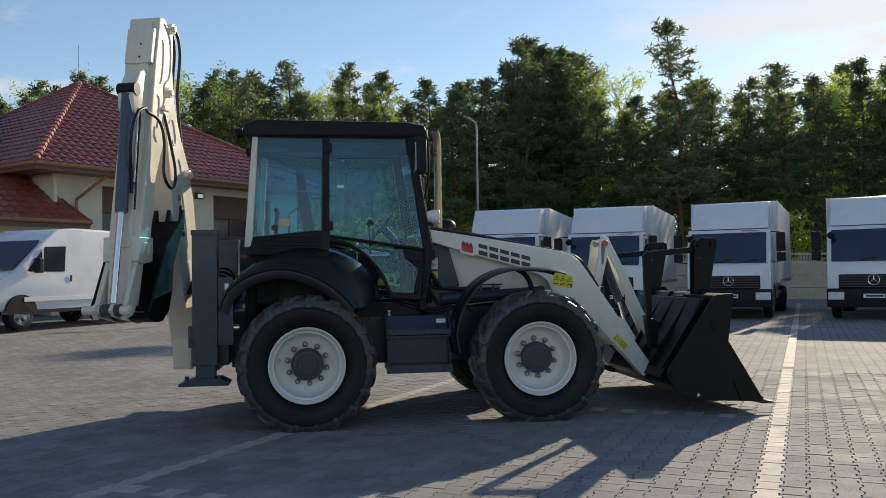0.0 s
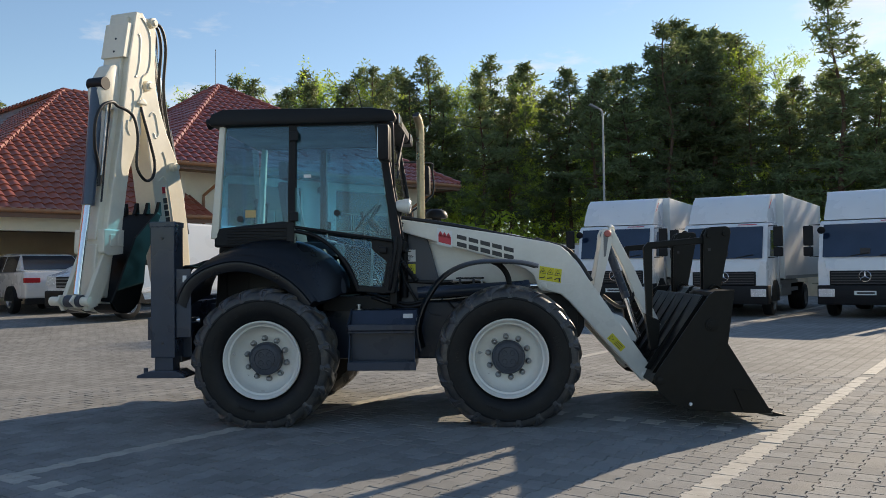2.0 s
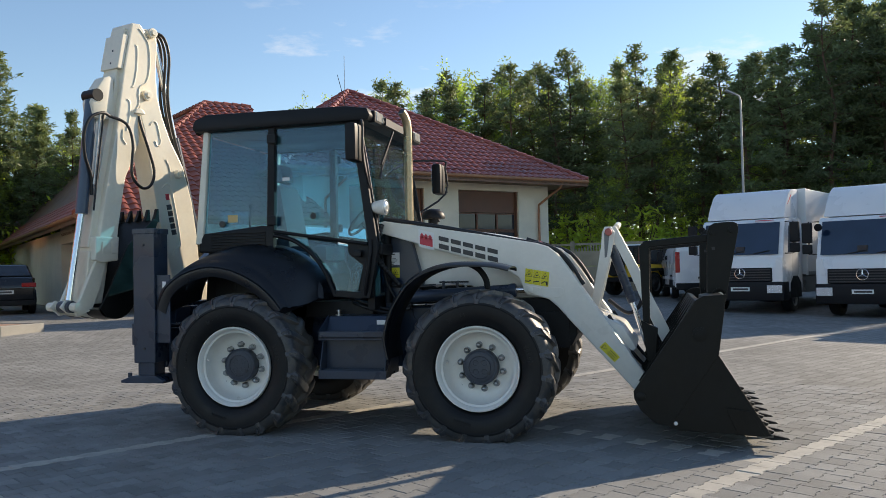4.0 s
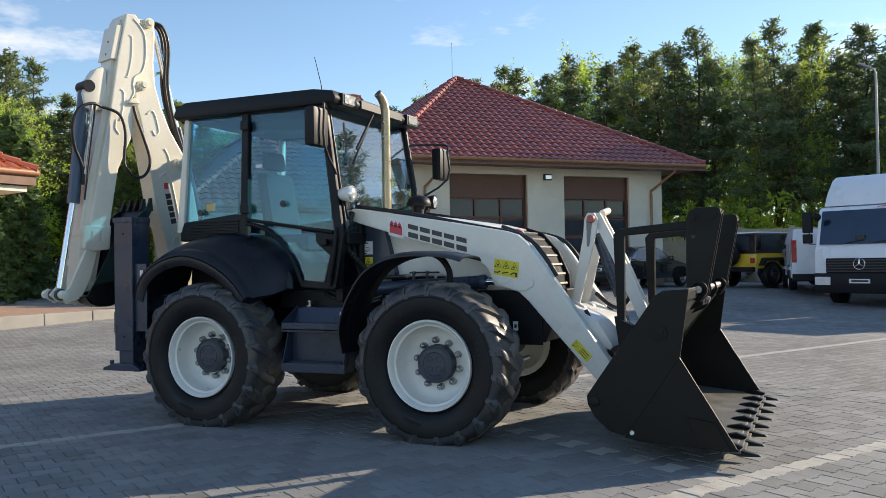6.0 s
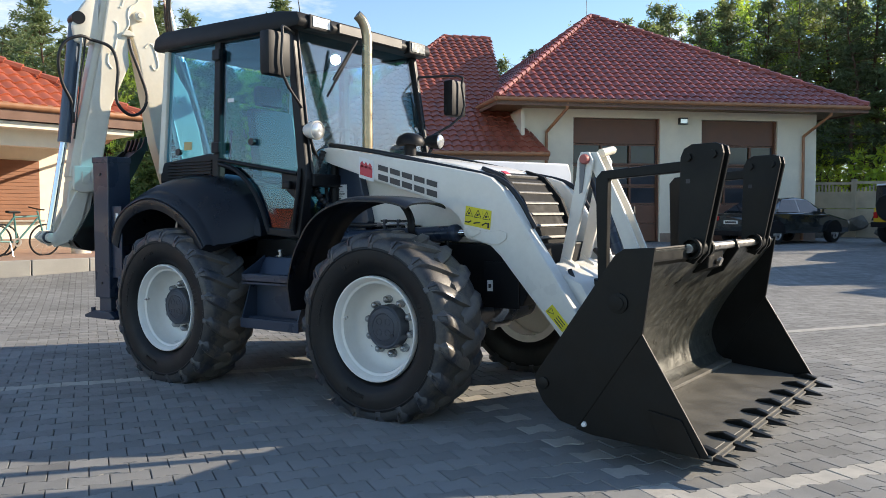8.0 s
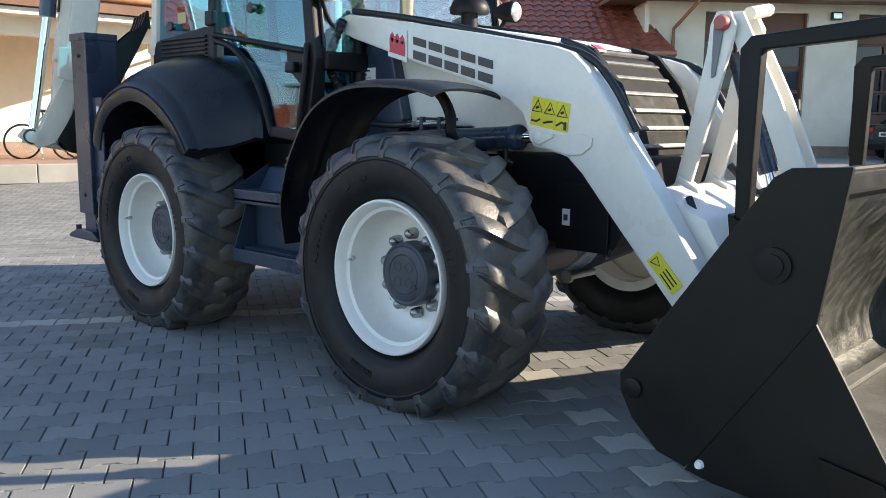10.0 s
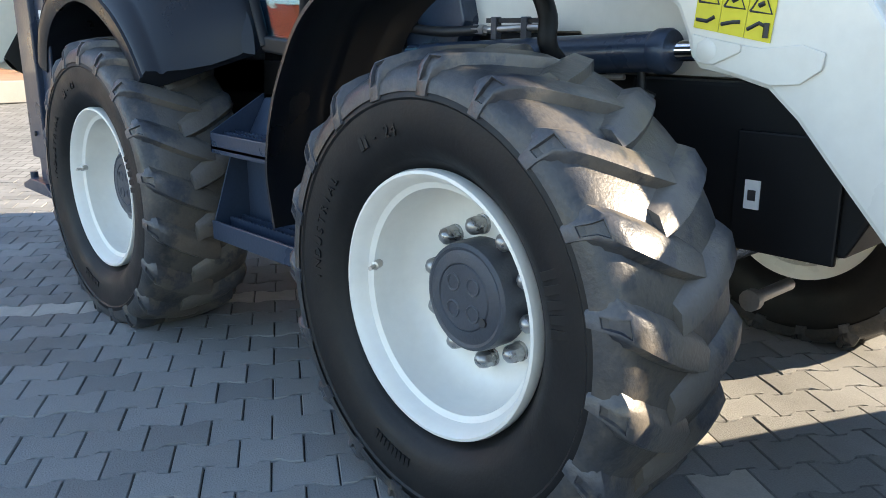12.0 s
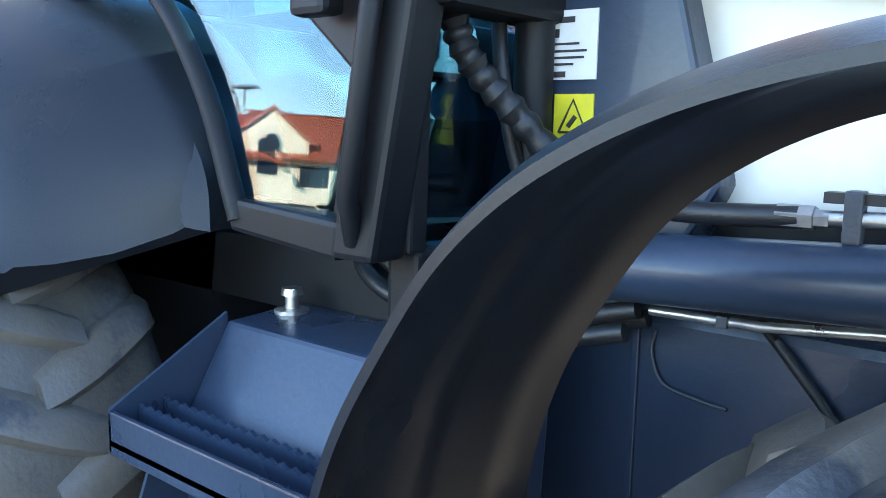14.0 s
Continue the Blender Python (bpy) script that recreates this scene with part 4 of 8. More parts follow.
box("window_note", (-0.26, -0.764, 1.90), (-0.16, -0.760, 1.97), surface("paper_yellowed", (0.6, 0.45, 0.2), 0.7, bump=0.0), cab_frame, "small faded paper note")
box("window_note", (0.30, -0.764, 2.27), (0.37, -0.760, 2.30), "sticker_white", cab_frame, "small white sticker")
for kx, kz in ((-0.30, 1.885), (0.62, 1.93)):
    lathe("window_catch", [(0, 0), (0.022, 0), (0.022, 0.02), (0.03, 0.02), (0.03, 0.035), (0, 0.035)], (kx, -0.765, kz), (0, -1, 0), "hose", cab_frame, n=12)

# the cab's sides lean in towards the roof
for ob in cab_frame.children_recursive:
    if ob.type == "MESH":
        for v in ob.data.vertices:
            v.co.y *= 1 + 0.05 * min(1.0, max(0.0, (2.76 - v.co.z) / 1.5))

# bay between cab and bonnet: uprights, pipes and labelled box
prism("battery_box", [(1.18, 1.05), (1.41, 1.05), (1.55, 1.30), (1.42, 1.78), (1.18, 1.78)], -0.47, -0.2, XZ, "navy", loader, bevel=0.01)
lb = box("data_plate", (1.2170, -0.4745, 1.467), (1.3270, -0.4705, 1.583), "sticker_white", loader, "white data plate with small print")
for w0, zz, hh in ((0.06, 1.612, 0.010), (0.03, 1.590, 0.014), (0.07, 1.572, 0.004), (0.085, 1.560, 0.004), (0.08, 1.549, 0.004), (0.06, 1.538, 0.004), (0.045, 1.521, 0.010)):
    box("print_line", (1.2230, -0.4757, zz - 0.045 - hh / 2), (1.2230 + w0, -0.4744, zz - 0.045 + hh / 2), "ink_grey", lb)
wl_ = prism("warning_label", [(1.2480, 1.348), (1.3250, 1.348), (1.3250, 1.443), (1.2480, 1.443)], -0.4745, -0.471, XZ, "sticker_yellow", loader, "yellow warning label")
bm = bmesh.new()
tri = [(1.2590, 1.378), (1.3140, 1.378), (1.2865, 1.433)]
b_tube(bm, [(p, -0.4748, q) for p, q in tri + tri[:1]], 0.0026, 5)
b_tube(bm, [(1.2780, -0.4748, 1.388), (1.2920, -0.4748, 1.405)], 0.005, 5)
part("warning_sign", bm, "ink_and_hollow", wl_)
# ribbed hose bundle beside the pillar
hp = curve_pts([(1.20, -0.60, 1.84), (1.185, -0.64, 1.74), (1.17, -0.67, 1.64), (1.175, -0.67, 1.56), (1.20, -0.64, 1.48), (1.26, -0.58, 1.39), (1.34, -0.52, 1.28)], 12)
bm = bmesh.new()
b_tube(bm, hp, [0.024 + 0.0035 * math.sin(k * 1.9) for k in range(len(hp))], 12)
part("wrapped_hose", bm, "hose", loader, "black wrapped hose bundle", True)
for i, (py, pr) in enumerate(((-0.53, 0.014), (-0.40, 0.016))):
    tube("hydraulic_hose", [(1.16, py, 1.62), (1.20, py - 0.03, 1.45), (1.23, py, 1.28), (1.34, py + 0.02, 1.08)], pr, "hose", loader, curved=5)
tube("arm_tower", [(1.22, -0.50, 1.12), (1.22, -0.50, 1.86)], 0.035, "black", loader)
tube("arm_tower", [(1.22, 0.50, 1.12), (1.22, 0.50, 1.86)], 0.035, "black", loader)

# loader arms
ARM = [(1.10, 1.80), (1.13, 1.86), (1.22, 1.872), (1.67, 1.80), (2.19, 1.712), (2.62, 1.632), (2.72, 1.60), (2.80, 1.535), (2.88, 1.43), (3.565, 0.43), (3.555, 0.35), (3.47, 0.31), (2.90, 0.95), (2.80, 1.065), (2.72, 1.135), (2.62, 1.162),
       (2.53, 1.178), (2.502, 1.21), (2.488, 1.26), (2.455, 1.33), (2.38, 1.385), (2.20, 1.462), (1.68, 1.61), (1.25, 1.74)]
for s in (-1, 1):
    a, b = sorted((s * 0.575, s * 0.455))
    arm = prism("loader_arm", ARM, a, b, XZ, "white", loader, bevel=0.012)
    yo = s * 0.577
    for (px, pz, pr) in ((1.155, 1.815, 0.034), (2.558, 1.224, 0.028), (3.50, 0.37, 0.035)):
        lathe("pin", [(0, -0.02), (pr, -0.02), (pr, 0.016), (pr * 0.7, 0.02), (0, 0.02)], (px, yo, pz), (0, s, 0), "steel" if pz > 1.5 else "white", arm, n=20)
    # rounded doubler plate round the knee
    kp = [(2.515, 1.205), (2.60, 1.178), (2.73, 1.145), (2.80, 1.15), (2.85, 1.185), (2.855, 1.225), (2.80, 1.242), (2.70, 1.232), (2.60, 1.245), (2.51, 1.265)]
    a2, b2 = sorted((yo, yo + s * 0.008))
    prism("knee_plate", kp, a2, b2, XZ, "white", arm, bevel=0.003)
    prism("pin_lock", [(2.53, 1.195), (2.58, 1.19), (2.65, 1.222), (2.65, 1.24), (2.56, 1.256), (2.53, 1.243)], *sorted((yo + s * 0.008, yo + s * 0.016)), XZ, "white", arm, bevel=0.004)
    tube("arm_hose", [(1.2, s * 0.52, 1.895), (1.7, s * 0.51, 1.815), (2.3, s * 0.51, 1.69), (2.72, s * 0.51, 1.60), (2.88, s * 0.50, 1.48), (3.02, s * 0.49, 1.26)], 0.018, "hose", arm, curved=4)
    lc = tube("lift_cylinder", [(1.35, s * 0.53, 1.165), (2.39, s * 0.53, 1.217)], 0.056, "navy", loader, "dark blue lift cylinder", n=20)
    tube("rod", [(2.38, s * 0.53, 1.2165), (2.55, s * 0.53, 1.224)], 0.028, "chrome", lc, n=14)
    lathe("gland", [(0.058, 0), (0.062, 0.01), (0.062, 0.045), (0.055, 0.055), (0.026, 0.056)], (2.37, s * 0.53, 1.216), (1, 0, 0.05), "navy", lc, n=20)
    tube("cylinder_pipe", [(1.72, s * 0.53, 1.272), (1.82, s * 0.53, 1.276), (1.92, s * 0.53, 1.280), (1.96, s * 0.53, 1.272), (1.97, s * 0.53, 1.232)], 0.011, "steel", lc, curved=3)
    lathe("pipe_union", [(0, -0.03), (0.018, -0.03), (0.018, 0.02), (0.013, 0.02), (0.013, 0.04), (0, 0.04)], (1.69, s * 0.53, 1.271), (1, 0, 0), "steel", lc, n=6)
    tube("supply_hose", [(1.25, s * 0.50, 1.28), (1.5, s * 0.53, 1.265), (1.69, s * 0.53, 1.271)], 0.017, "hose", lc, curved=4)
    box("cylinder_clamp", (1.72, min(s * .505, s * .535), 1.293), (1.99, max(s * .505, s * .535), 1.308), "hose", lc)
    for cx in (1.76, 1.89):
        box("pipe_clip", (cx - 0.012, s * 0.53 - 0.014, 1.24), (cx + 0.012, s * 0.53 + 0.014, 1.312), "hub", lc, bevel=0.004)
    tube("cylinder_port", [(2.33, s * 0.535, 1.17), (2.33, s * 0.535, 1.11), (2.36, s * 0.515, 1.09)], 0.013, "hose", lc)
    tube("crowd_hose", [(3.22, s * 0.38, 0.98), (3.32, s * 0.42, 0.82), (3.42, s * 0.44, 0.66), (3.5, s * 0.4, 0.56)], 0.016, "hose", arm, curved=4)
    # emblem block and maker's name as plain bars, stickers
    if s < 0:
        yy0, yy1 = -0.5795, -0.5775
    else:
        yy0, yy1 = 0.5775, 0.5795
    sl = -0.265

    def on_arm(x0, x1, zc, h, mat, name, lift=0.0, lab=""):
        y0, y1 = (yy0 - lift, yy1 - lift) if s < 0 else (yy0 + lift, yy1 + lift)
        return prism(name, [(x0, zc + sl * (x0 - 1.5) - h / 2), (x1, zc + sl * (x1 - 1.5) - h / 2), (x1, zc + sl * (x1 - 1.5) + h / 2), (x0, zc + sl * (x0 - 1.5) + h / 2)], y0, y1, XZ, mat, arm, lab)
    on_arm(1.545, 1.690, 1.722, 0.158, "sticker_white", "emblem", 0, "red and white emblem plate")
    on_arm(1.558, 1.677, 1.705, 0.075, "sticker_red", "emblem", 0.002)
    for q in range(3):
        ex = 1.560 + 0.038 * q
        ez = 1.742 + sl * (ex + 0.019 - 1.5)
        prism("emblem", [(ex, ez + 0.014), (ex + 0.019, ez - 0.022), (ex + 0.038, ez + 0.004), (ex + 0.019, ez + 0.034)], *((yy0 - 0.002, yy1 - 0.002) if s < 0 else (yy0 + 0.002, yy1 + 0.002)), XZ, "sticker_red", arm)
    for q in range(5):
        x0 = 1.735 + 0.112 * q
        z0 = 1.728
        bars = ((0.0, 0.092, 0.036, 0.040), (0.0, 0.092, -0.034, 0.044))
        for b0, b1, dz, h in bars:
            on_arm(x0 + b0, x0 + b1, z0 + dz, h, "ink_grey", "name_bar", 0, "dark grey bar of the maker's name")
    st = [prism("warning_label", [(2.509 + 0.070 * q, 1.281 - 0.0125 * q), (2.5775 + 0.070 * q, 1.269 - 0.0125 * q), (2.5905 + 0.070 * q, 1.398 - 0.0125 * q), (2.522 + 0.070 * q, 1.411 - 0.0125 * q)], yy0, yy1, XZ, "sticker_yellow", arm, "yellow warning label with black pictograms") for q in range(3)]
    for q in range(3):
        bm = bmesh.new()
        ox, oz = 2.547 + 0.070 * q, 1.356 - 0.0125 * q
        t3 = [(ox - 0.026, oz - 0.012), (ox + 0.03, oz - 0.020), (ox + 0.006, oz + 0.036)]
        yl = yy0 - 0.0005 if s < 0 else yy1 + 0.0005
        b_tube(bm, [(p, yl, r) for p, r in t3 + t3[:1]], 0.0028, 5)
        b_tube(bm, [(ox - 0.004, yl, oz), (ox + 0.01, yl, oz + 0.006)], 0.006, 5)
        b_tube(bm, [(ox - 0.03, yl, oz - 0.055), (ox + 0.0, yl, oz - 0.06 + 0.01 * q), (ox + 0.02, yl, oz - 0.05)], 0.005, 5)
        if q == 2:
            b_tube(bm, [(ox + 0.018, yl, oz - 0.075), (ox + 0.02, yl, oz - 0.04)], 0.008, 5)
        part("pictogram", bm, "ink_and_hollow", st[q])
    lo = prism("warning_label", [(3.145, 0.717), (3.196, 0.765), (3.317, 0.633), (3.271, 0.589)], yy0, yy1, XZ, "sticker_yellow", arm, "yellow warning label with small print")
    bm = bmesh.new()
    t3 = [(3.163, 0.715), (3.193, 0.742), (3.208, 0.702)]
    yl = yy0 - 0.0005 if s < 0 else yy1 + 0.0005
    b_tube(bm, [(p, yl, r) for p, r in t3 + t3[:1]], 0.0024, 5)
    for q in range(3):
        b_tube(bm, [(3.212 + 0.012 * q, yl, 0.670 + 0.012 * q), (3.265 + 0.012 * q, yl, 0.612 + 0.012 * q)], 0.003, 5)
    part("pictogram", bm, "ink_and_hollow", lo)
# white cross tube with lugs, and the bell crank with its links between the arms
ct = prism("arm_cross_tube", [(3.08, 1.02), (3.34, 0.90), (3.46, 0.70), (3.36, 0.58), (3.14, 0.74)], -0.455, 0.455, XZ, "white", loader, bevel=0.03, smooth=True)
bc = new("bell_crank")
bc.parent, bc.matrix_parent_inverse = loader, loader.matrix_world.inverted()
bpy.context.view_layer.update()
for yb in (-0.15, 0.15):
    prism("lug", [(3.00, 0.93), (3.22, 0.86), (3.16, 1.00), (3.06, 1.06)], yb - 0.035, yb + 0.035, XZ, "white", ct, bevel=0.008)
    prism("crank_plate", [(3.02, 0.96), (3.09, 0.93), (3.16, 1.20), (3.265, 1.62), (3.28, 1.72), (3.25, 1.775), (3.19, 1.775), (3.165, 1.72), (3.155, 1.60), (3.08, 1.22)], yb - 0.014, yb + 0.014, XZ, "white", bc, "white steel crank plate", bevel=0.006)
    lathe("crank_pivot", [(0, 0), (0.05, 0), (0.05, 0.03), (0.03, 0.035), (0, 0.035)], (3.07, yb - 0.035, 0.97), (0, -1, 0), "white", ct, n=18)
    lathe("crank_pin", [(0, 0), (0.035, 0), (0.035, 0.02), (0.028, 0.035), (0, 0.037)], (3.225, yb - 0.014, 1.725), (0, -1, 0), surface("pin_red", (0.45, 0.12, 0.1), 0.5, bump=0.0) if yb < 0 else "steel", bc, n=16)
for yb in (-0.11, 0.02):
    prism("link_plate", [(3.20, 1.775), (3.29, 1.775), (3.48, 1.40), (3.60, 1.12), (3.78, 0.74), (3.75, 0.68), (3.68, 0.70), (3.50, 1.10), (3.38, 1.40)], yb - 0.012, yb + 0.012, XZ, "white", bc, "white bucket link bar", bevel=0.005)
cy = tube("tilt_cylinder", [(3.24, -0.045, 1.60), (3.42, -0.045, 1.08)], 0.042, "navy", loader, n=16)
tube("rod", [(3.41, -0.045, 1.10), (3.54, -0.045, 0.68)], 0.022, "chrome", cy, n=12)
prism("grease_guard", [(3.185, 1.72), (3.235, 1.72), (3.205, 1.50), (3.185, 1.49)], -0.172, -0.166, XZ, "cabin_grey", bc, bevel=0.002)
tube("crank_axle", [(3.225, -0.19, 1.725), (3.225, 0.19, 1.725)], 0.028, "steel", loader)
tube("grease_block", [(3.29, -0.05, 1.77), (3.30, 0.12, 1.80)], 0.03, "cream", loader)
tube("link_hose", [(3.2, 0.05, 1.1), (3.38, 0.0, 0.98), (3.5, 0.02, 1.1), (3.48, 0.05, 1.4)], 0.018, "hose", loader, curved=5)

# four-in-one bucket
BY0, BY1 = -1.255, 1.195
bucket = new("loader_bucket")
bucket.parent, bucket.matrix_parent_inverse = loader, loader.matrix_world.inverted()
bucket.matrix_basis = pose(3.8, 0, 0.15)
bpy.context.view_layer.update()
SIDE_JAW = [(4.075, 0.735), (3.728, 0.215), (3.70, 0.165), (3.80, 0.145), (4.38, 0.115), (4.445, 0.12)]
SIDE_BACK = [(3.50, 0.29), (3.45, 0.38), (3.445, 0.44), (3.93, 1.14), (3.98, 1.17), (4.15, 1.18), (4.085, 0.725), (3.735, 0.205), (3.70, 0.175), (3.6, 0.20)]
for y0, y1 in ((BY0, BY0 + 0.022), (BY1 - 0.022, BY1)):
    sp = prism("side_plate", SIDE_BACK, y0, y1, XZ, "bucket_black", bucket, bevel=0.004)
    prism("jaw_side_plate", SIDE_JAW, y0 + 0.004, y1 - 0.004, XZ, "bucket_black", bucket, bevel=0.004)
    yo = y0 if y0 < 0 else y1
    sg = -1 if y0 < 0 else 1
    lathe("pivot_boss", [(0.055, -0.01), (0.055, 0.012), (0.035, 0.014), (0.035, 0.022), (0.015, 0.024), (0, 0.024)], (3.95, yo, 0.88), (0, sg, 0), "bucket_black", sp, n=20)
    lathe("pivot_boss", [(0.035, -0.01), (0.035, 0.012), (0.018, 0.016), (0, 0.016)], (3.50, yo, 0.40), (0, sg, 0), "bucket_black", sp, n=18)
    lathe("grease_cap", [(0, 0.016), (0.012, 0.014), (0.016, 0), (0, 0)], (3.755, yo, 0.20), (0, sg, 0), "sticker_white", sp, n=12)
    prism("corner_wear_plate", [(4.20, 0.135), (4.40, 0.118), (4.30, 0.30), (4.12, 0.33)], *sorted((yo, yo + sg * 0.008)), XZ, "bucket_black", sp, bevel=0.002)
# curved back and jaw shells
def shell(name, prof, mat, t=0.018, lab=""):
    pts = curve_pts([(p, 0, q) for p, q in prof], 5)
    bm = bmesh.new()
    n = len(pts)
    outer = []
    for i, p in enumerate(pts):
        d = (pts[min(i + 1, n - 1)] - pts[max(i - 1, 0)]).normalized()
        outer.append(p + Vector((-d.z, 0, d.x)) * t)
    ring = [(p.x, p.z) for p in pts] + [(p.x, p.z) for p in outer[::-1]]
    b_prism(bm, ring, BY0 + 0.022, BY1 - 0.022, XZ)
    return part(name, bm, mat, bucket, lab, True)


shell("back_shell", [(4.12, 1.17), (4.02, 1.02), (3.86, 0.82), (3.72, 0.60), (3.66, 0.42), (3.70, 0.27)], "bucket_worn", 0.02, "worn dark steel back plate")
shell("jaw_shell", [(3.66, 0.30), (3.75, 0.215), (3.83, 0.19)], "bucket_worn", 0.02)
prism("jaw_floor", [(3.80, 0.15), (4.40, 0.112), (4.44, 0.118), (4.42, 0.135), (3.80, 0.195)], BY0 + 0.022, BY1 - 0.022, XZ, "bucket_floor", bucket, "grey steel floor plate")
prism("jaw_ledge", [(3.79, 0.196), (3.84, 0.193), (3.84, 0.215), (3.79, 0.225)], BY0 + 0.022, BY1 - 0.022, XZ, "bucket_floor", bucket, bevel=0.004)
prism("back_frame", [(3.47, 0.35), (3.55, 0.30), (3.62, 0.52), (3.80, 0.84), (3.98, 1.12), (3.93, 1.13)], BY0 + 0.25, BY1 - 0.25, XZ, "bucket_black", bucket, bevel=0.01)
for k in range(7):
    yy = BY0 + 0.2 + k * 0.34
    prism("back_rib", [(3.47, 0.45), (3.62, 0.40), (3.99, 1.08), (3.93, 1.13)], yy, yy + 0.014, XZ, "bucket_black", bucket)
box("cutting_edge", (4.34, BY0 + 0.01, 0.108), (4.455, BY1 - 0.01, 0.132), "bucket_floor", bucket, bevel=0.004)
for k in range(8):
    yy = BY0 + 0.06 + k * (BY1 - BY0 - 0.12) / 7
    tb = bmesh.new()
    b_prism(tb, [(4.33, 0.130), (4.45, 0.128), (4.565, 0.100), (4.58, 0.088), (4.45, 0.086), (4.36, 0.106)], yy - 0.034, yy + 0.034, XZ)
    for v in tb.verts:
        if v.co.x > 4.5:
            v.co.y = yy + (v.co.y - yy) * 0.45
    tooth = part("tooth", tb, "bucket_black", bucket, bevel=0.006)
    prism("tooth_adapter", [(4.28, 0.135), (4.45, 0.128), (4.47, 0.150), (4.40, 0.172), (4.31, 0.155)], yy - 0.026, yy + 0.026, XZ, "bucket_black", tooth, bevel=0.008)
    if k < 7:
        prism("edge_segment", [(4.38, 0.112), (4.475, 0.105), (4.475, 0.118), (4.38, 0.128)], yy + 0.05, yy + 0.28, XZ, "bucket_floor", bucket, bevel=0.004)
# ears with flip-over fork carriers
EAR = [(4.05, 1.09), (4.045, 1.21), (4.055, 1.68), (4.075, 1.73), (4.12, 1.755), (4.26, 1.76), (4.295, 1.745), (4.305, 1.70), (4.19, 1.12), (4.14, 1.06)]
for s, yc in ((-1, -0.56), (1, 0.72)):
    ear = new("ear")
    ear.parent, ear.matrix_parent_inverse = bucket, bucket.matrix_world.inverted()
    bpy.context.view_layer.update()
    for dy in (-0.055, 0.055):
        prism("ear_plate", EAR, yc + dy - 0.014, yc + dy + 0.014, XZ, "bucket_black", ear, bevel=0.005, smooth=False)
    for bx, bz in ((4.10, 1.68), (4.245, 1.695)):
        lathe("bolt_head", [(0, -0.09), (0.026, -0.09), (0.026, 0.085), (0, 0.085)], (bx, yc, bz), (0, 1, 0), "bucket_black", ear, n=6)
    # thin dark square painting the shade of a bolt hole
    box("bolt_hole", (4.09, yc - 0.0705, 1.53), (4.115, yc - 0.0695, 1.555), "ink_and_hollow", ear)
    lathe("ear_collar", [(0.05, -0.13), (0.062, -0.13), (0.062, -0.10), (0.05, -0.10), (0.05, 0.10), (0.062, 0.10), (0.062, 0.13), (0.05, 0.13)], (4.14, yc, 1.155), (0, 1, 0), "bucket_black", ear, n=22)
    prism("fork_arm", [(3.50, 1.575), (3.54, 1.62), (4.08, 1.665), (4.08, 1.60), (3.585, 1.565), (3.575, 0.90), (3.52, 0.88)], yc - 0.028, yc + 0.028, XZ, "bucket_black", ear, bevel=0.008)
    prism("fork_rest", [(3.50, 0.95), (3.64, 0.88), (3.62, 0.62), (3.55, 0.60)], yc - 0.05, yc + 0.05, XZ, "bucket_black", ear, bevel=0.006)
tube("hinge_rod", [(4.14, -0.72, 1.155), (4.14, 0.86, 1.155)], 0.026, "steel", bucket, "bare steel hinge rod", n=18)
prism("hinge_lug", [(3.98, 0.93), (4.09, 0.98), (4.19, 1.13), (4.17, 1.19), (4.09, 1.18), (4.0, 1.06)], 0.10, 0.13, XZ, "bucket_black", bucket, bevel=0.006)
prism("top_brace", [(3.98, 1.02), (4.13, 1.10), (4.13, 1.18), (3.98, 1.16)], BY0 + 0.022, -0.45, XZ, "bucket_black", bucket, bevel=0.01)
lathe("brace_pin", [(0, 0), (0.028, 0), (0.028, 0.02), (0, 0.02)], (4.135, -0.15, 1.06), (1, 0, -0.4), "steel", bucket, n=18)
prism("brace_plate", [(4.02, 0.98), (4.12, 1.02), (4.13, 1.14), (4.05, 1.14)], -0.30, -0.02, XZ, "bucket_black", bucket, bevel=0.01)

# front fenders: a bent sheet over the wheel with a tubular stay
def arch(name, prof, y0, y1, t, mat, lip=0.0, par=None, lab="", crown=0.0, groove=0.0):
    pts = curve_pts([(p, 0, q) for p, q in prof], 6)
    n = len(pts)
    bm = bmesh.new()
    rows = []
    ys = [y0 + (y1 - y0) * k / (24 if groove else 6) for k in range(25 if groove else 7)]
    for i, p in enumerate(pts):
        d = (pts[min(i + 1, n - 1)] - pts[max(i - 1, 0)]).normalized()
        nn = Vector((-d.z, 0, d.x))
        top, bot = [], []
        for k, yy in enumerate(ys):
            dent = groove if groove and k in (10, 11, 12) and 4 < i < n - 8 else 0.0
            f = abs((yy - (y0 + y1) / 2) / ((y1 - y0) / 2))
            drop = lip * max(0, (f - 0.62) / 0.38) ** 2 + crown * f * f + dent
            top.append(bm.verts.new(p + Vector((0, yy, 0)) - nn * drop))
            bot.append(bm.verts.new(p + Vector((0, yy, 0)) - nn * (drop + t)))
        rows.append(top + bot[::-1])
    for a, b in zip(rows, rows[1:]):
        m = len(a)
        for k in range(m):
            bm.faces.new((a[k], a[(k + 1) % m], b[(k + 1) % m], b[k]))
    bm.faces.new(rows[0][::-1]), bm.faces.new(rows[-1])
    return part(name, bm, mat, par or loader, lab, True)


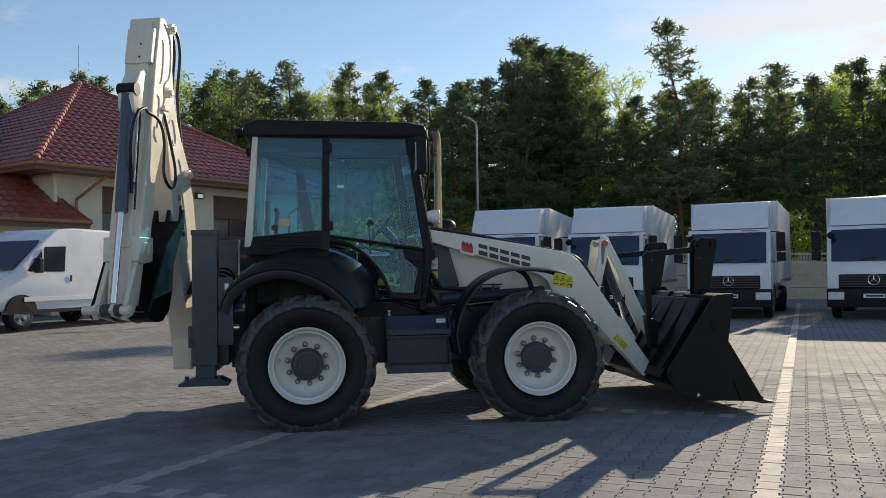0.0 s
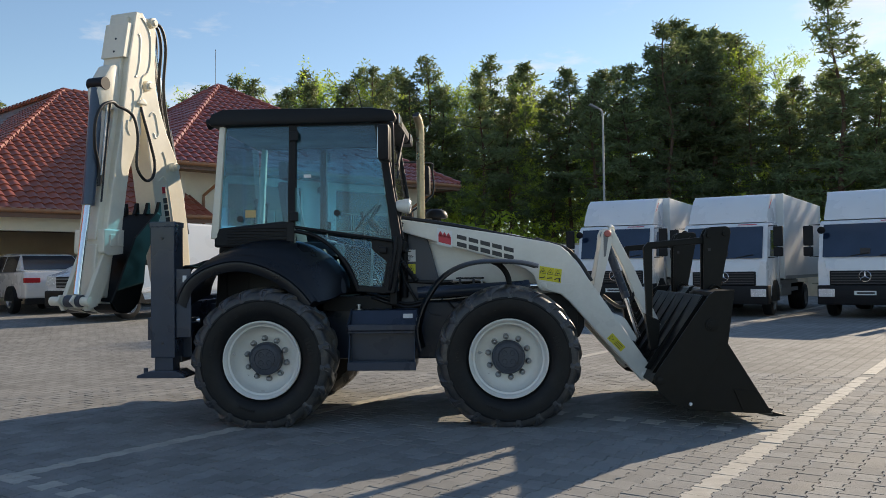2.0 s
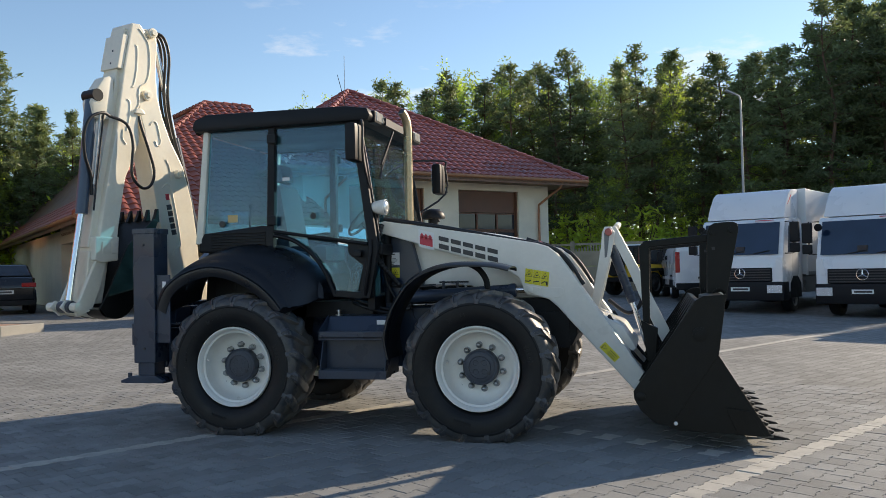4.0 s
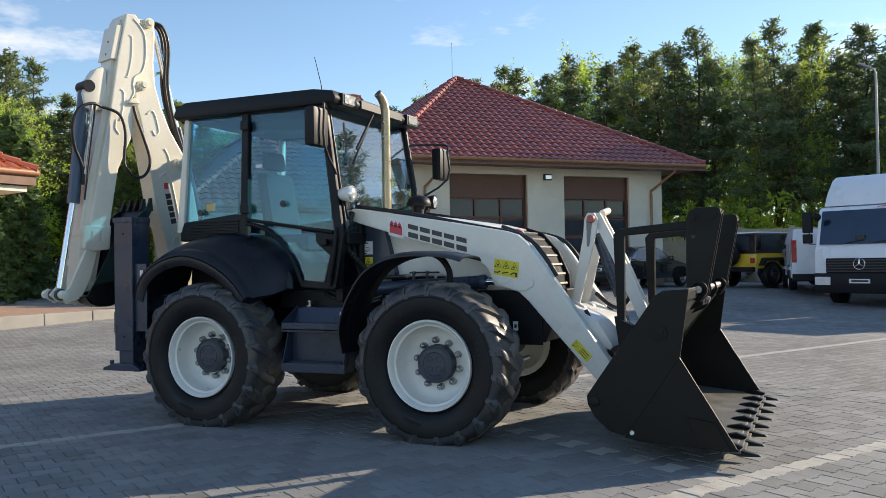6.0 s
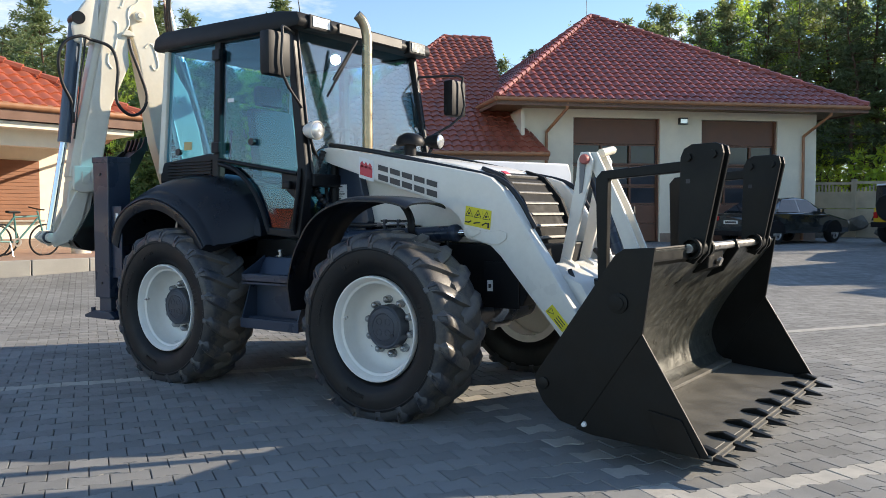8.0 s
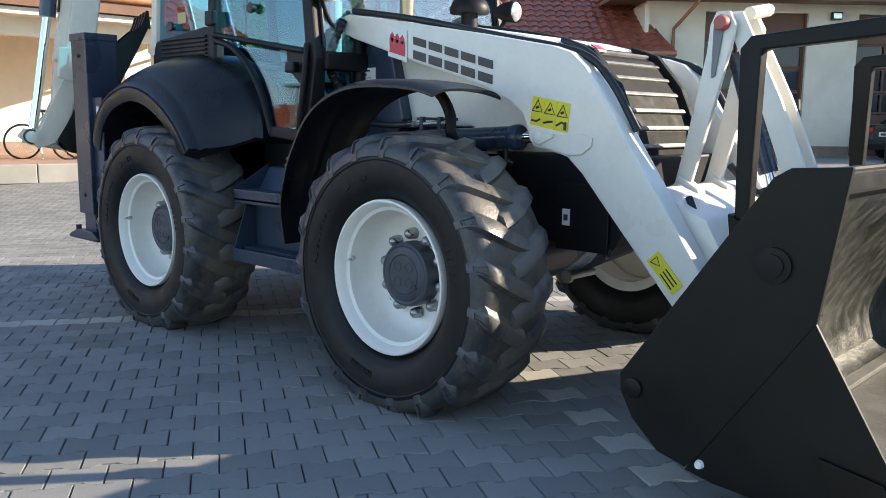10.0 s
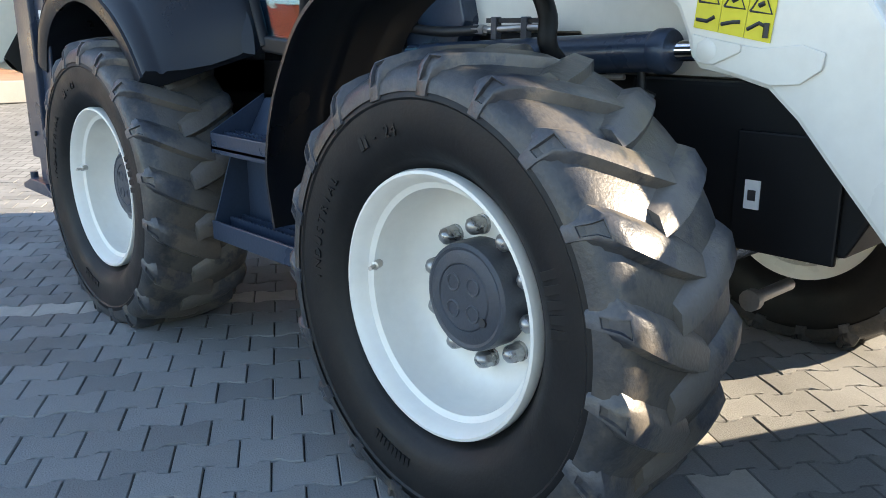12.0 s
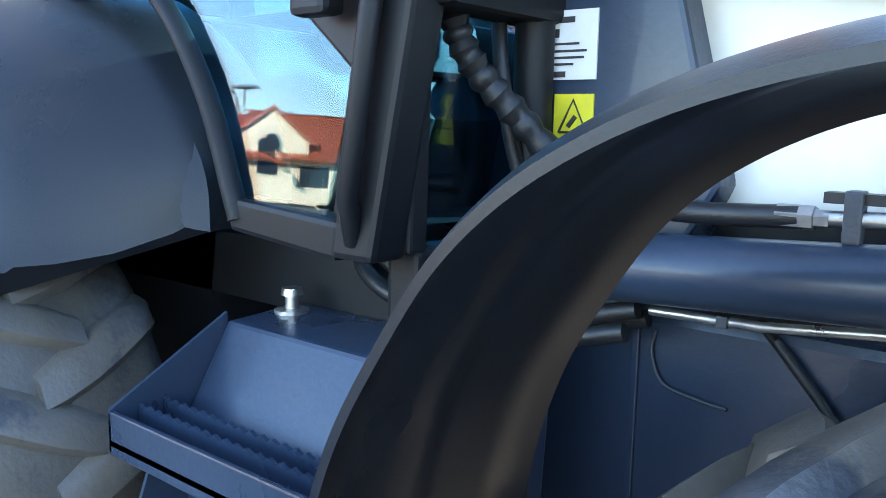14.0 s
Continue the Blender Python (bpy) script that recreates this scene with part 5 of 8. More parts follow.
for s in (-1, 1):
    y0, y1 = sorted((s * 1.19, s * 0.75))
    ff = arch("front_fender", [(1.39, 0.655), (1.36, 0.82), (1.375, 0.94), (1.42, 1.075), (1.485, 1.19), (1.565, 1.30), (1.67, 1.385), (1.81, 1.447), (1.98, 1.478), (2.20, 1.476), (2.36, 1.46), (2.48, 1.43)], y0, y1, 0.012, "fender", 0.02, None, "black bent front mudguard", 0.012, 0.006)
    tube("fender_stay", [(2.07, s * 0.80, 1.456), (2.125, s * 0.80, 1.428), (2.175, s * 0.80, 1.38), (2.212, s * 0.80, 1.31), (2.222, s * 0.80, 1.22), (2.20, s * 0.62, 1.12)], 0.026, "black", ff, curved=4)
    # rear mudguard: a tight outer lip that swells into the body before the door
    LIP = [(-0.80, 1.13), (-0.77, 1.22), (-0.70, 1.33), (-0.54, 1.44), (-0.29, 1.505), (-0.05, 1.475), (0.18, 1.375), (0.345, 1.25), (0.46, 1.115)]
    BODY = [(-0.66, 1.20), (-0.62, 1.34), (-0.52, 1.48), (-0.34, 1.61), (-0.05, 1.69), (0.26, 1.665), (0.51, 1.54), (0.675, 1.36), (0.70, 1.225)]
    bm = bmesh.new()
    rows = []
    ca = curve_pts([(p, 0, q) for p, q in LIP], 5)
    cb = curve_pts([(p, 0, q) for p, q in BODY], 5)
    for i, (a, b) in enumerate(zip(ca, cb)):
        foot = smooth01(0.80, 1.0, i / (len(ca) - 1))
        rad = (a - Vector((0, 0, HUB_Z))).normalized()
        row = [a - rad * 0.115 + Vector((0, s * 1.13, 0)), a - rad * 0.118 + Vector((0, s * 1.148, 0)), a - rad * 0.075 + Vector((0, s * 1.165, 0)), a - rad * 0.035 + Vector((0, s * 1.163, 0)), a - rad * 0.028 + Vector((0, s * 1.152, 0)), a - rad * 0.020 + Vector((0, s * 1.158, 0)), a + Vector((0, s * 1.15, 0.0))]
        for t in (0.12, 0.16, 0.2, 0.24, 0.4, 0.6, 0.8, 1.0):
            f = math.sin(t * math.pi / 2)
            g = (1 - math.cos(t * math.pi / 2))
            q = Vector((a.x + (b.x - a.x) * (0.5 * f + 0.5 * g), 0, a.z + (b.z - a.z) * (f + (g ** 1.8 - f) * foot)))
            dip = 0.010 if t in (0.16, 0.2) else 0.0
            row.append(q + Vector((0, s * (1.14 - 0.38 * (0.25 * f + 0.75 * g)), -dip)))
        row.append(b + Vector((0, s * 0.60, 0.0)))
        row.append(b + Vector((0, s * 0.60, -0.03)))
        row.append(b + Vector((0, s * 0.80, -0.05)))
        rows.append([bm.verts.new(v) for v in row])
    for a, b in zip(rows, rows[1:]):
        m = len(a)
        for k in range(m):
            bm.faces.new((a[k], a[(k + 1) % m], b[(k + 1) % m], b[k]))
    bm.faces.new(rows[0][::-1]), bm.faces.new(rows[-1])
    part("rear_fender", bm, "fender", loader, "rounded black plastic rear mudguard", True)

    # step box with tank top, tray and serrated treads
    st = new("step_unit")
    st.parent, st.matrix_parent_inverse = loader, loader.matrix_world.inverted()
    bpy.context.view_layer.update()
    yo, yi = s * 1.04, s * 0.68
    A, B = sorted((yo, yi))
    prism("tank", [(s * 0.66, 0.50), (s * 0.90, 0.50), (s * 0.90, 0.84), (s * 0.80, 1.012), (s * 0.62, 1.022)], 0.75, 1.36, lambda p, q, w: (w, p, q), "navy", st, bevel=0.008)
    prism("tray_end", [(s * 0.80, 1.028), (s * 1.04, 0.895), (s * 1.04, 0.82), (s * 0.80, 0.82)], 0.742, 0.75, lambda p, q, w: (w, p, q), "navy", st)
    prism("tray_end", [(s * 0.80, 1.028), (s * 1.04, 0.895), (s * 1.04, 0.82), (s * 0.80, 0.82)], 1.36, 1.368, lambda p, q, w: (w, p, q), "navy", st)
    box("tray_front", (0.74, min(yo, yo - s * 0.010), 0.815), (1.37, max(yo, yo - s * 0.010), 0.893), "navy", st, bevel=0.004)
    box("tray_floor", (0.75, min(yo, s * 0.88), 0.832), (1.36, max(yo, s * 0.88), 0.842), "navy", st)
    for zz, zf in ((0.845, 0.895), (0.52, 0.565)):
        for yy in (0.985, 0.935):
            bm = bmesh.new()
            top = []
            for k in range(45):
                top += [(0.752 + 0.0136 * k, zf - (0.007 if k % 2 else 0.0))]
            b_prism(bm, [(0.752, zz)] + top + [(0.752 + 0.0136 * 44, zz)], s * yy - 0.004, s * yy + 0.004, XZ)
            part("serrated_tread", bm, "navy", st)
    prism("step_side", [(s * 0.90, 0.82), (s * 0.96, 0.82), (s * 1.05, 0.56), (s * 1.05, 0.49), (s * 0.88, 0.49), (s * 0.88, 0.82)], 0.752, 0.76, lambda p, q, w: (w, p, q), "navy", st)
    prism("step_side", [(s * 0.90, 0.82), (s * 0.96, 0.82), (s * 1.05, 0.56), (s * 1.05, 0.49), (s * 0.88, 0.49), (s * 0.88, 0.82)], 1.35, 1.358, lambda p, q, w: (w, p, q), "navy", st)
    box("lower_step", (0.75, min(s * 1.05, s * 0.90), 0.485), (1.36, max(s * 1.05, s * 0.90), 0.510), "navy", st, bevel=0.004)
    box("step_lip", (0.745, min(s * 1.06, s * 1.05), 0.48), (1.37, max(s * 1.06, s * 1.05), 0.555), "navy", st, bevel=0.004)
    box("step_label", (1.24, min(yo, yo + s * 0.002) , 0.955), (1.33, max(yo, yo + s * 0.002), 0.995), "sticker_white", st, "small white sticker", m=Matrix.Translation((0, -s * 0.138, -0.012)))
    lathe("tank_sender", [(0.035, 0), (0.035, 0.008), (0.014, 0.01), (0.014, 0.035), (0.022, 0.036), (0.02, 0.05), (0, 0.05)], (0.80, s * 0.685, 1.016), (0, 0, 1), "steel", st, n=12)

for y0_, z0_ in ((-0.60, 1.16), (-0.56, 1.14), (-0.64, 1.13)):
    tube("under_cab_hose", [(0.85, y0_ + 0.12, z0_), (0.95, y0_, z0_ - 0.01), (1.08, y0_ - 0.03, z0_ - 0.05), (1.25, y0_ + 0.05, z0_ - 0.10), (1.45, y0_ + 0.08, z0_ - 0.06)], 0.016, "hose", loader, curved=5)
tube("guard_pipe", [(1.462, -0.50, 1.098), (1.64, -0.50, 1.101), (1.79, -0.50, 1.116), (2.05, -0.49, 1.132), (2.24, -0.49, 1.14)], 0.008, "steel", loader)
box("pipe_clip", (1.574, -0.512, 1.090), (1.592, -0.488, 1.110), "hub", loader, bevel=0.003)
tube("strap", [(1.63, -0.47, 1.10), (1.64, -0.435, 1.07), (1.71, -0.432, 0.99), (1.76, -0.432, 0.93)], 0.009, "hose", loader)
tube("chassis_wire", [(1.44, -0.425, 1.05), (1.434, -0.427, 1.01), (1.456, -0.427, 0.96), (1.51, -0.427, 0.945), (1.57, -0.425, 0.938)], 0.0035, "hub", loader, curved=5)
box("chassis_seam", (1.395, -0.428, 0.6), (1.41, -0.42, 1.06), "navy", loader, bevel=0.003)
# ---- backhoe: frame, stabilisers, boom ----
rear = new("backhoe_frame")
rear.parent, rear.matrix_parent_inverse = loader, loader.matrix_world.inverted()
bpy.context.view_layer.update()
box("slide_rail", (-0.98, -0.98, 1.02), (-0.80, 0.98, 1.16), "navy", rear, bevel=0.012)
box("slide_rail", (-0.98, -0.98, 0.56), (-0.80, 0.98, 0.70), "navy", rear, bevel=0.012)
box("frame_web", (-0.84, -0.95, 0.60), (-0.72, 0.95, 1.12), "navy", rear, bevel=0.01)
for s in (-1, 1):
    sb = new("stabiliser")
    sb.parent, sb.matrix_parent_inverse = loader, loader.matrix_world.inverted()
    bpy.context.view_layer.update()
    a, b = sorted((s * 1.17, s * 0.95))
    box("outer_leg", (-1.02, a, 0.62), (-0.80, b, 1.84), "navy", sb, bevel=0.008)
    box("leg_cap", (-1.028, a - 0.006, 1.80), (-0.792, b + 0.006, 1.85), "navy", sb, bevel=0.006)
    box("inner_leg", (-0.995, a + 0.025, 0.50), (-0.825, b - 0.025, 0.66), "navy", sb, bevel=0.006)
    prism("foot", [(-1.14, 0.44), (-0.70, 0.44), (-0.70, 0.462), (-0.78, 0.505), (-1.02, 0.505), (-1.14, 0.465)], a - 0.03, b + 0.03, XZ, "navy", sb, bevel=0.006)
    lathe("foot_pin", [(0, -0.02), (0.02, -0.02), (0.02, 0.03), (0, 0.03)], (-1.07, s * 1.16, 0.50), (0, 0, 1), "navy", sb, n=10)
    box("side_bracket", (-1.06, a + 0.03, 0.78), (-1.02, b - 0.03, 0.98), "navy", sb, bevel=0.006)
    box("guard_plate", (-0.80, a + 0.03, 0.80), (-0.66, a + 0.045, 1.42), "navy", sb, bevel=0.006)
    box("leg_label", (-0.735, a + 0.026, 1.30), (-0.70, a + 0.029, 1.36), "sticker_white", sb, "small white sticker")
    for bz in (1.70, 0.75):
        lathe("bolt", [(0, 0), (0.012, 0), (0.012, 0.01), (0, 0.01)], (-0.91, s * 1.17, bz), (0, s, 0), "ink_and_hollow", sb, n=6)
    tube("stabiliser_ram", [(-0.62, s * 1.0, 0.95), (-0.80, s * 1.02, 0.95)], 0.03, "chrome", sb)

D2, N2 = Vector((-0.31, -0.9507, 0)).normalized(), Vector((0.9507, -0.31, 0)).normalized()


def BK(u, z, s):
    """Places in the backhoe's own upright plane: u outwards, z up, s across."""
    return tuple(D2 * u + N2 * s + Vector((0, 0, z)))


hoe = new("backhoe")
hoe.parent, hoe.matrix_parent_inverse = loader, loader.matrix_world.inverted()
bpy.context.view_layer.update()
S0 = -1.13
prism("kingpost", [(0.02, 0.70), (0.20, 0.70), (0.28, 1.0), (0.34, 1.35), (0.05, 1.35)], S0 - 0.32, S0 - 0.02, BK, "cream", hoe, bevel=0.03)
box("carriage", (-1.10, -0.45, 0.60), (-0.97, 0.25, 1.15), "navy", hoe, bevel=0.012)
prism("swing_post", [(0.10, 0.45), (0.22, 0.45), (0.22, 1.2), (0.10, 1.2)], S0 - 0.30, S0 - 0.08, BK, "cream", hoe, bevel=0.03)
BOOM = [(0.90, 3.93), (0.70, 3.95), (0.69, 3.77), (0.71, 3.50), (0.69, 3.25), (0.63, 3.05), (0.53, 2.82), (0.37, 2.56), (0.26, 2.20), (0.20, 1.85), (0.16, 1.45), (0.14, 1.12), (0.46, 1.10), (0.60, 1.68), (0.71, 2.07), (0.77, 2.40), (0.86, 2.90), (0.90, 3.02), (0.95, 3.3)]
boom = prism("boom", BOOM, S0 - 0.26, S0 - 0.02, BK, "cream", hoe, "cream painted boom", bevel=0.012)
DIP = [(1.02, 3.95), (0.92, 3.96), (0.87, 3.90), (0.80, 3.70), (0.80, 3.50), (0.92, 3.28), (0.965, 3.10), (0.95, 2.76), (1.12, 2.37), (1.20, 1.90), (1.23, 1.66), (1.44, 1.64), (1.34, 2.22), (1.21, 2.88), (1.12, 3.46)]
dip = prism("dipper", DIP, S0 - 0.30, S0 + 0.015, BK, "cream", hoe, "cream painted dipper", bevel=0.014)
# narrower sliding beam along the outer edge of the dipper
prism("slide_beam", [(1.065, 3.90), (0.98, 3.90), (1.10, 3.30), (1.20, 2.60), (1.30, 1.70), (1.50, 1.70), (1.41, 2.22), (1.265, 2.88), (1.16, 3.46)], S0 - 0.255, S0 - 0.045, BK, "cream", dip, bevel=0.012)
# pressed ribs on the near face
for rib in ([(0.985, 3.73), (0.96, 3.70), (0.97, 3.49), (1.01, 3.32), (1.03, 3.31)], [(0.94, 3.905), (0.88, 3.85), (0.825, 3.76), (0.815, 3.60), (0.83, 3.46), (0.87, 3.37), (0.935, 3.32), (0.955, 3.24), (0.945, 3.16), (0.98, 3.09)], [(1.085, 3.17), (1.055, 3.14), (1.06, 3.02), (1.085, 2.90), (1.10, 2.86)], [(1.14, 2.86), (1.15, 2.78), (1.11, 2.72)]):
    tube("pressed_rib", [BK(u, z, S0 + 0.013) for u, z in rib], 0.011, "cream", dip, n=6, curved=4)
for rib in ([(0.79, 2.96), (0.75, 3.0), (0.71, 2.98), (0.675, 2.87), (0.665, 2.79), (0.70, 2.75), (0.73, 2.80)], [(0.655, 2.316), (0.595, 2.367), (0.542, 2.341), (0.510, 2.224), (0.459, 1.987), (0.421, 1.748), (0.449, 1.717), (0.496, 1.687), (0.510, 1.627)], [(0.60, 2.62), (0.56, 2.55), (0.53, 2.42)]):
    tube("pressed_rib", [BK(u, z, S0 - 0.022) for u, z in rib], 0.011, "cream", boom, n=6, curved=4)
for (u, z, r, w) in ((0.84, 3.25, 0.052, 0.05), (0.77, 3.90, 0.05, 0.05), (0.45, 2.48, 0.048, 0.06)):
    lathe("boom_pin", [(0, w), (r * 0.55, w), (r * 0.6, w * 0.6), (r, w * 0.55), (r, -0.36), (0, -0.36)], BK(u, z, S0), N2, "cream", hoe, n=22)
gd = prism("dipper_guard", [(1.185, 3.47), (1.12, 3.47), (1.05, 3.82), (1.115, 3.82)], S0 - 0.27, S0 + 0.0, BK, "cream", dip, bevel=0.006)
# guard stays uncut; dark discs paint the depth of its holes
for zz in (3.53, 3.66):
    lathe("guard_hole", [(0, 0), (0.012, 0), (0.012, 0.003), (0, 0.003)], BK(1.184 - (zz - 3.47) * 0.2, zz, S0 - 0.12), D2, "ink_and_hollow", gd, n=10)
prism("cylinder_shroud", [(1.205, 3.37), (1.25, 3.385), (1.31, 3.355), (1.385, 3.24), (1.45, 3.10), (1.43, 2.95), (1.34, 2.93), (1.26, 2.95), (1.21, 3.05)], S0 - 0.19, S0 - 0.03, BK, "cream", dip, bevel=0.022, smooth=True)
cyl = tube("bucket_cylinder", [BK(1.40, 3.12, S0 - 0.11), BK(1.52, 2.02, S0 - 0.11)], 0.058, surface("cylinder_blue", (0.05, 0.075, 0.115), 0.3, vary=0.15, bump=0.0, coat=0.2), hoe, "dark blue hydraulic cylinder", n=20)
tube("rod", [BK(1.52, 2.04, S0 - 0.11), BK(1.66, 1.20, S0 - 0.11)], 0.033, "chrome", cyl, "bright chrome piston rod", n=16)
tube("cylinder_pipe", [BK(1.36, 3.0, S0 - 0.03), BK(1.44, 2.3, S0 - 0.03)], 0.011, "steel", cyl)
tube("cylinder_pipe", [BK(1.33, 3.0, S0 - 0.02), BK(1.45, 2.05, S0 - 0.02)], 0.009, "hose", cyl)
lathe("cylinder_eye", [(0, -0.09), (0.06, -0.09), (0.06, 0.09), (0, 0.09)], BK(1.39, 3.17, S0 - 0.11), N2, "black", cyl, n=18)
# dipper end, linkage and digging bucket
prism("dipper_end", [(1.47, 1.80), (1.21, 1.80), (1.225, 1.57), (1.40, 1.55), (1.48, 1.58)], S0 - 0.32, S0 + 0.035, BK, "cream", dip, bevel=0.012)
for q in range(2):
    prism("wear_pad", [(1.40 - 0.1 * q, 1.75), (1.33 - 0.1 * q, 1.75), (1.33 - 0.1 * q, 1.64), (1.40 - 0.1 * q, 1.64)], S0 + 0.03, S0 + 0.042, BK, "cream", dip, bevel=0.004)
prism("inner_dipper", [(1.50, 1.66), (1.27, 1.66), (1.36, 1.16), (1.55, 1.16)], S0 - 0.24, S0 - 0.03, BK, "cream", dip, bevel=0.012)
for sa in (-0.02, -0.29):
    prism("tipping_link", [(1.33, 1.58), (1.43, 1.60), (1.62, 1.20), (1.70, 1.14), (1.64, 1.05), (1.50, 1.10), (1.40, 1.30)], S0 + sa - 0.025, S0 + sa + 0.025, BK, "cream", hoe, "cream steel tipping link", bevel=0.008)
    prism("guide_link", [(1.72, 1.20), (1.77, 1.14), (1.70, 1.08), (1.30, 1.0), (1.10, 1.02), (1.12, 1.10), (1.55, 1.14)], S0 + sa * 0.6 - 0.085, S0 + sa * 0.6 - 0.055, BK, "cream", hoe, "cream steel link", bevel=0.006)
tube("link_pin", [BK(1.68, 1.14, S0 - 0.38), BK(1.68, 1.14, S0 + 0.07)], 0.042, "cream", hoe, n=18)
tube("rod_eye", [BK(1.68, 1.14, S0 - 0.20), BK(1.68, 1.14, S0 - 0.02)], 0.055, "hub", hoe, n=18)
db = new("digging_bucket")
db.parent, db.matrix_parent_inverse = loader, loader.matrix_world.inverted()
bpy.context.view_layer.update()
DB = [(1.52, 1.12), (1.44, 1.03), (1.28, 1.02), (1.16, 1.11), (1.09, 1.30), (1.06, 1.55), (0.92, 1.81), (0.845, 1.96), (0.90, 1.98), (1.20, 1.72), (1.34, 1.45), (1.44, 1.25)]
for sa, sb2 in ((S0 + 0.14, S0 + 0.162), (S0 - 0.44, S0 - 0.418)):
    prism("side_plate", DB, sa, sb2, BK, "bucket_black", db, bevel=0.004)
bm = bmesh.new()
pts = curve_pts([Vector((p, 0, q)) for p, q in [(1.50, 1.10), (1.44, 1.03), (1.28, 1.02), (1.16, 1.11), (1.09, 1.30), (1.06, 1.55), (0.92, 1.81), (0.845, 1.96)]], 4)
poly = [(p.x, p.z) for p in pts] + [(p.x + 0.025, p.z + 0.012) for p in pts[::-1]]
b_prism(bm, poly, S0 - 0.43, S0 + 0.15, BK)
part("bucket_shell", bm, "bucket_black", db, smooth=True)
for k in range(5):
    sc_ = S0 - 0.40 + 0.135 * k
    prism("tooth", [(0.83, 1.95), (0.90, 1.97), (0.875, 2.03), (0.86, 2.085), (0.84, 2.085)], sc_ - 0.02, sc_ + 0.02, BK, "bucket_black", db, bevel=0.006)
# dipper ram along the back of the boom and the hose loops
dr = tube("dipper_ram", [BK(0.62, 3.82, S0 - 0.14), BK(0.36, 2.78, S0 - 0.14)], 0.030, "chrome", hoe, n=14)
tube("ram_barrel", [BK(0.385, 2.88, S0 - 0.14), BK(0.10, 1.80, S0 - 0.14)], 0.050, "navy", dr, n=18)
for k in range(3):
    tube("boom_hose", [BK(0.72, 3.93, S0 - 0.05 - 0.05 * k), BK(0.60, 3.90, S0 - 0.03 - 0.05 * k), BK(0.53, 3.70, S0 - 0.03 - 0.06 * k), BK(0.53, 3.3, S0 - 0.06 - 0.06 * k), BK(0.44, 2.9, S0 - 0.08 - 0.05 * k), BK(0.25, 2.4, S0 - 0.1 - 0.05 * k)], 0.016, "hose", hoe, curved=5)
tube("hose_loop", [BK(u, z, s) for u, z, s in ((1.30, 2.97, S0 + 0.03), (1.13, 2.91, S0 + 0.06), (1.075, 2.72, S0 + 0.08), (1.09, 2.42, S0 + 0.08), (0.98, 2.295, S0 + 0.08), (0.86, 2.33, S0 + 0.07), (0.80, 2.48, S0 + 0.05), (0.86, 2.70, S0 + 0.04), (0.93, 2.90, S0 + 0.03), (0.95, 3.02, S0 + 0.01))], 0.015, "hose", hoe, "black looped hydraulic hose", curved=6)
tube("hose_loop", [BK(u, z, s) for u, z, s in ((1.30, 2.97, S0 + 0.03), (1.40, 2.985, S0 + 0.06), (1.53, 2.92, S0 + 0.06), (1.585, 2.77, S0 + 0.04), (1.55, 2.56, S0 + 0.0), (1.46, 2.38, S0 - 0.04), (1.45, 2.2, S0 - 0.05))], 0.015, "hose", hoe, "black looped hydraulic hose", curved=6)
prism("hose_cowl", [(1.02, 3.04), (0.90, 3.04), (0.92, 3.08), (0.96, 3.10), (1.0, 3.08)], S0 + 0.01, S0 + 0.05, BK, "cream", dip, bevel=0.01)
prism("emblem", [(0.610, 2.262), (0.564, 2.268), (0.557, 2.204), (0.603, 2.197)], S0 - 0.02, S0 - 0.0175, BK, "sticker_red", boom, "small red emblem")
for q in range(5):
    u0, z0 = 0.598 - 0.0145 * q, 2.148 - 0.065 * q
    prism("name_bar", [(u0, z0), (u0 - 0.06, z0 + 0.010), (u0 - 0.071, z0 - 0.042), (u0 - 0.011, z0 - 0.052)], S0 - 0.02, S0 - 0.0175, BK, "ink_grey", boom, "dark grey bar of the maker's name")
for k in range(4):
    tube("base_hose", [BK(0.30 + 0.05 * k, 1.25, S0 + 0.0), BK(0.25 + 0.05 * k, 1.45, S0 + 0.10), BK(0.0, 1.5 - 0.05 * k, S0 + 0.25), BK(-0.2, 1.2, S0 + 0.3)], 0.014, "hose", hoe, curved=5)

# ---- houses ----
HO, HA = Vector((-6.75, 19.6, 0)), radians(46.8)
HD, HN = Vector((math.cos(HA), math.sin(HA), 0)), Vector((math.sin(HA), -math.cos(HA), 0))


def HF(u, w, z):
    return tuple(HO + HD * u + HN * w + Vector((0, 0, z)))


HM = Matrix((HD, HN, Vector((0, 0, 1)))).transposed().to_4x4()
HM.translation = HO


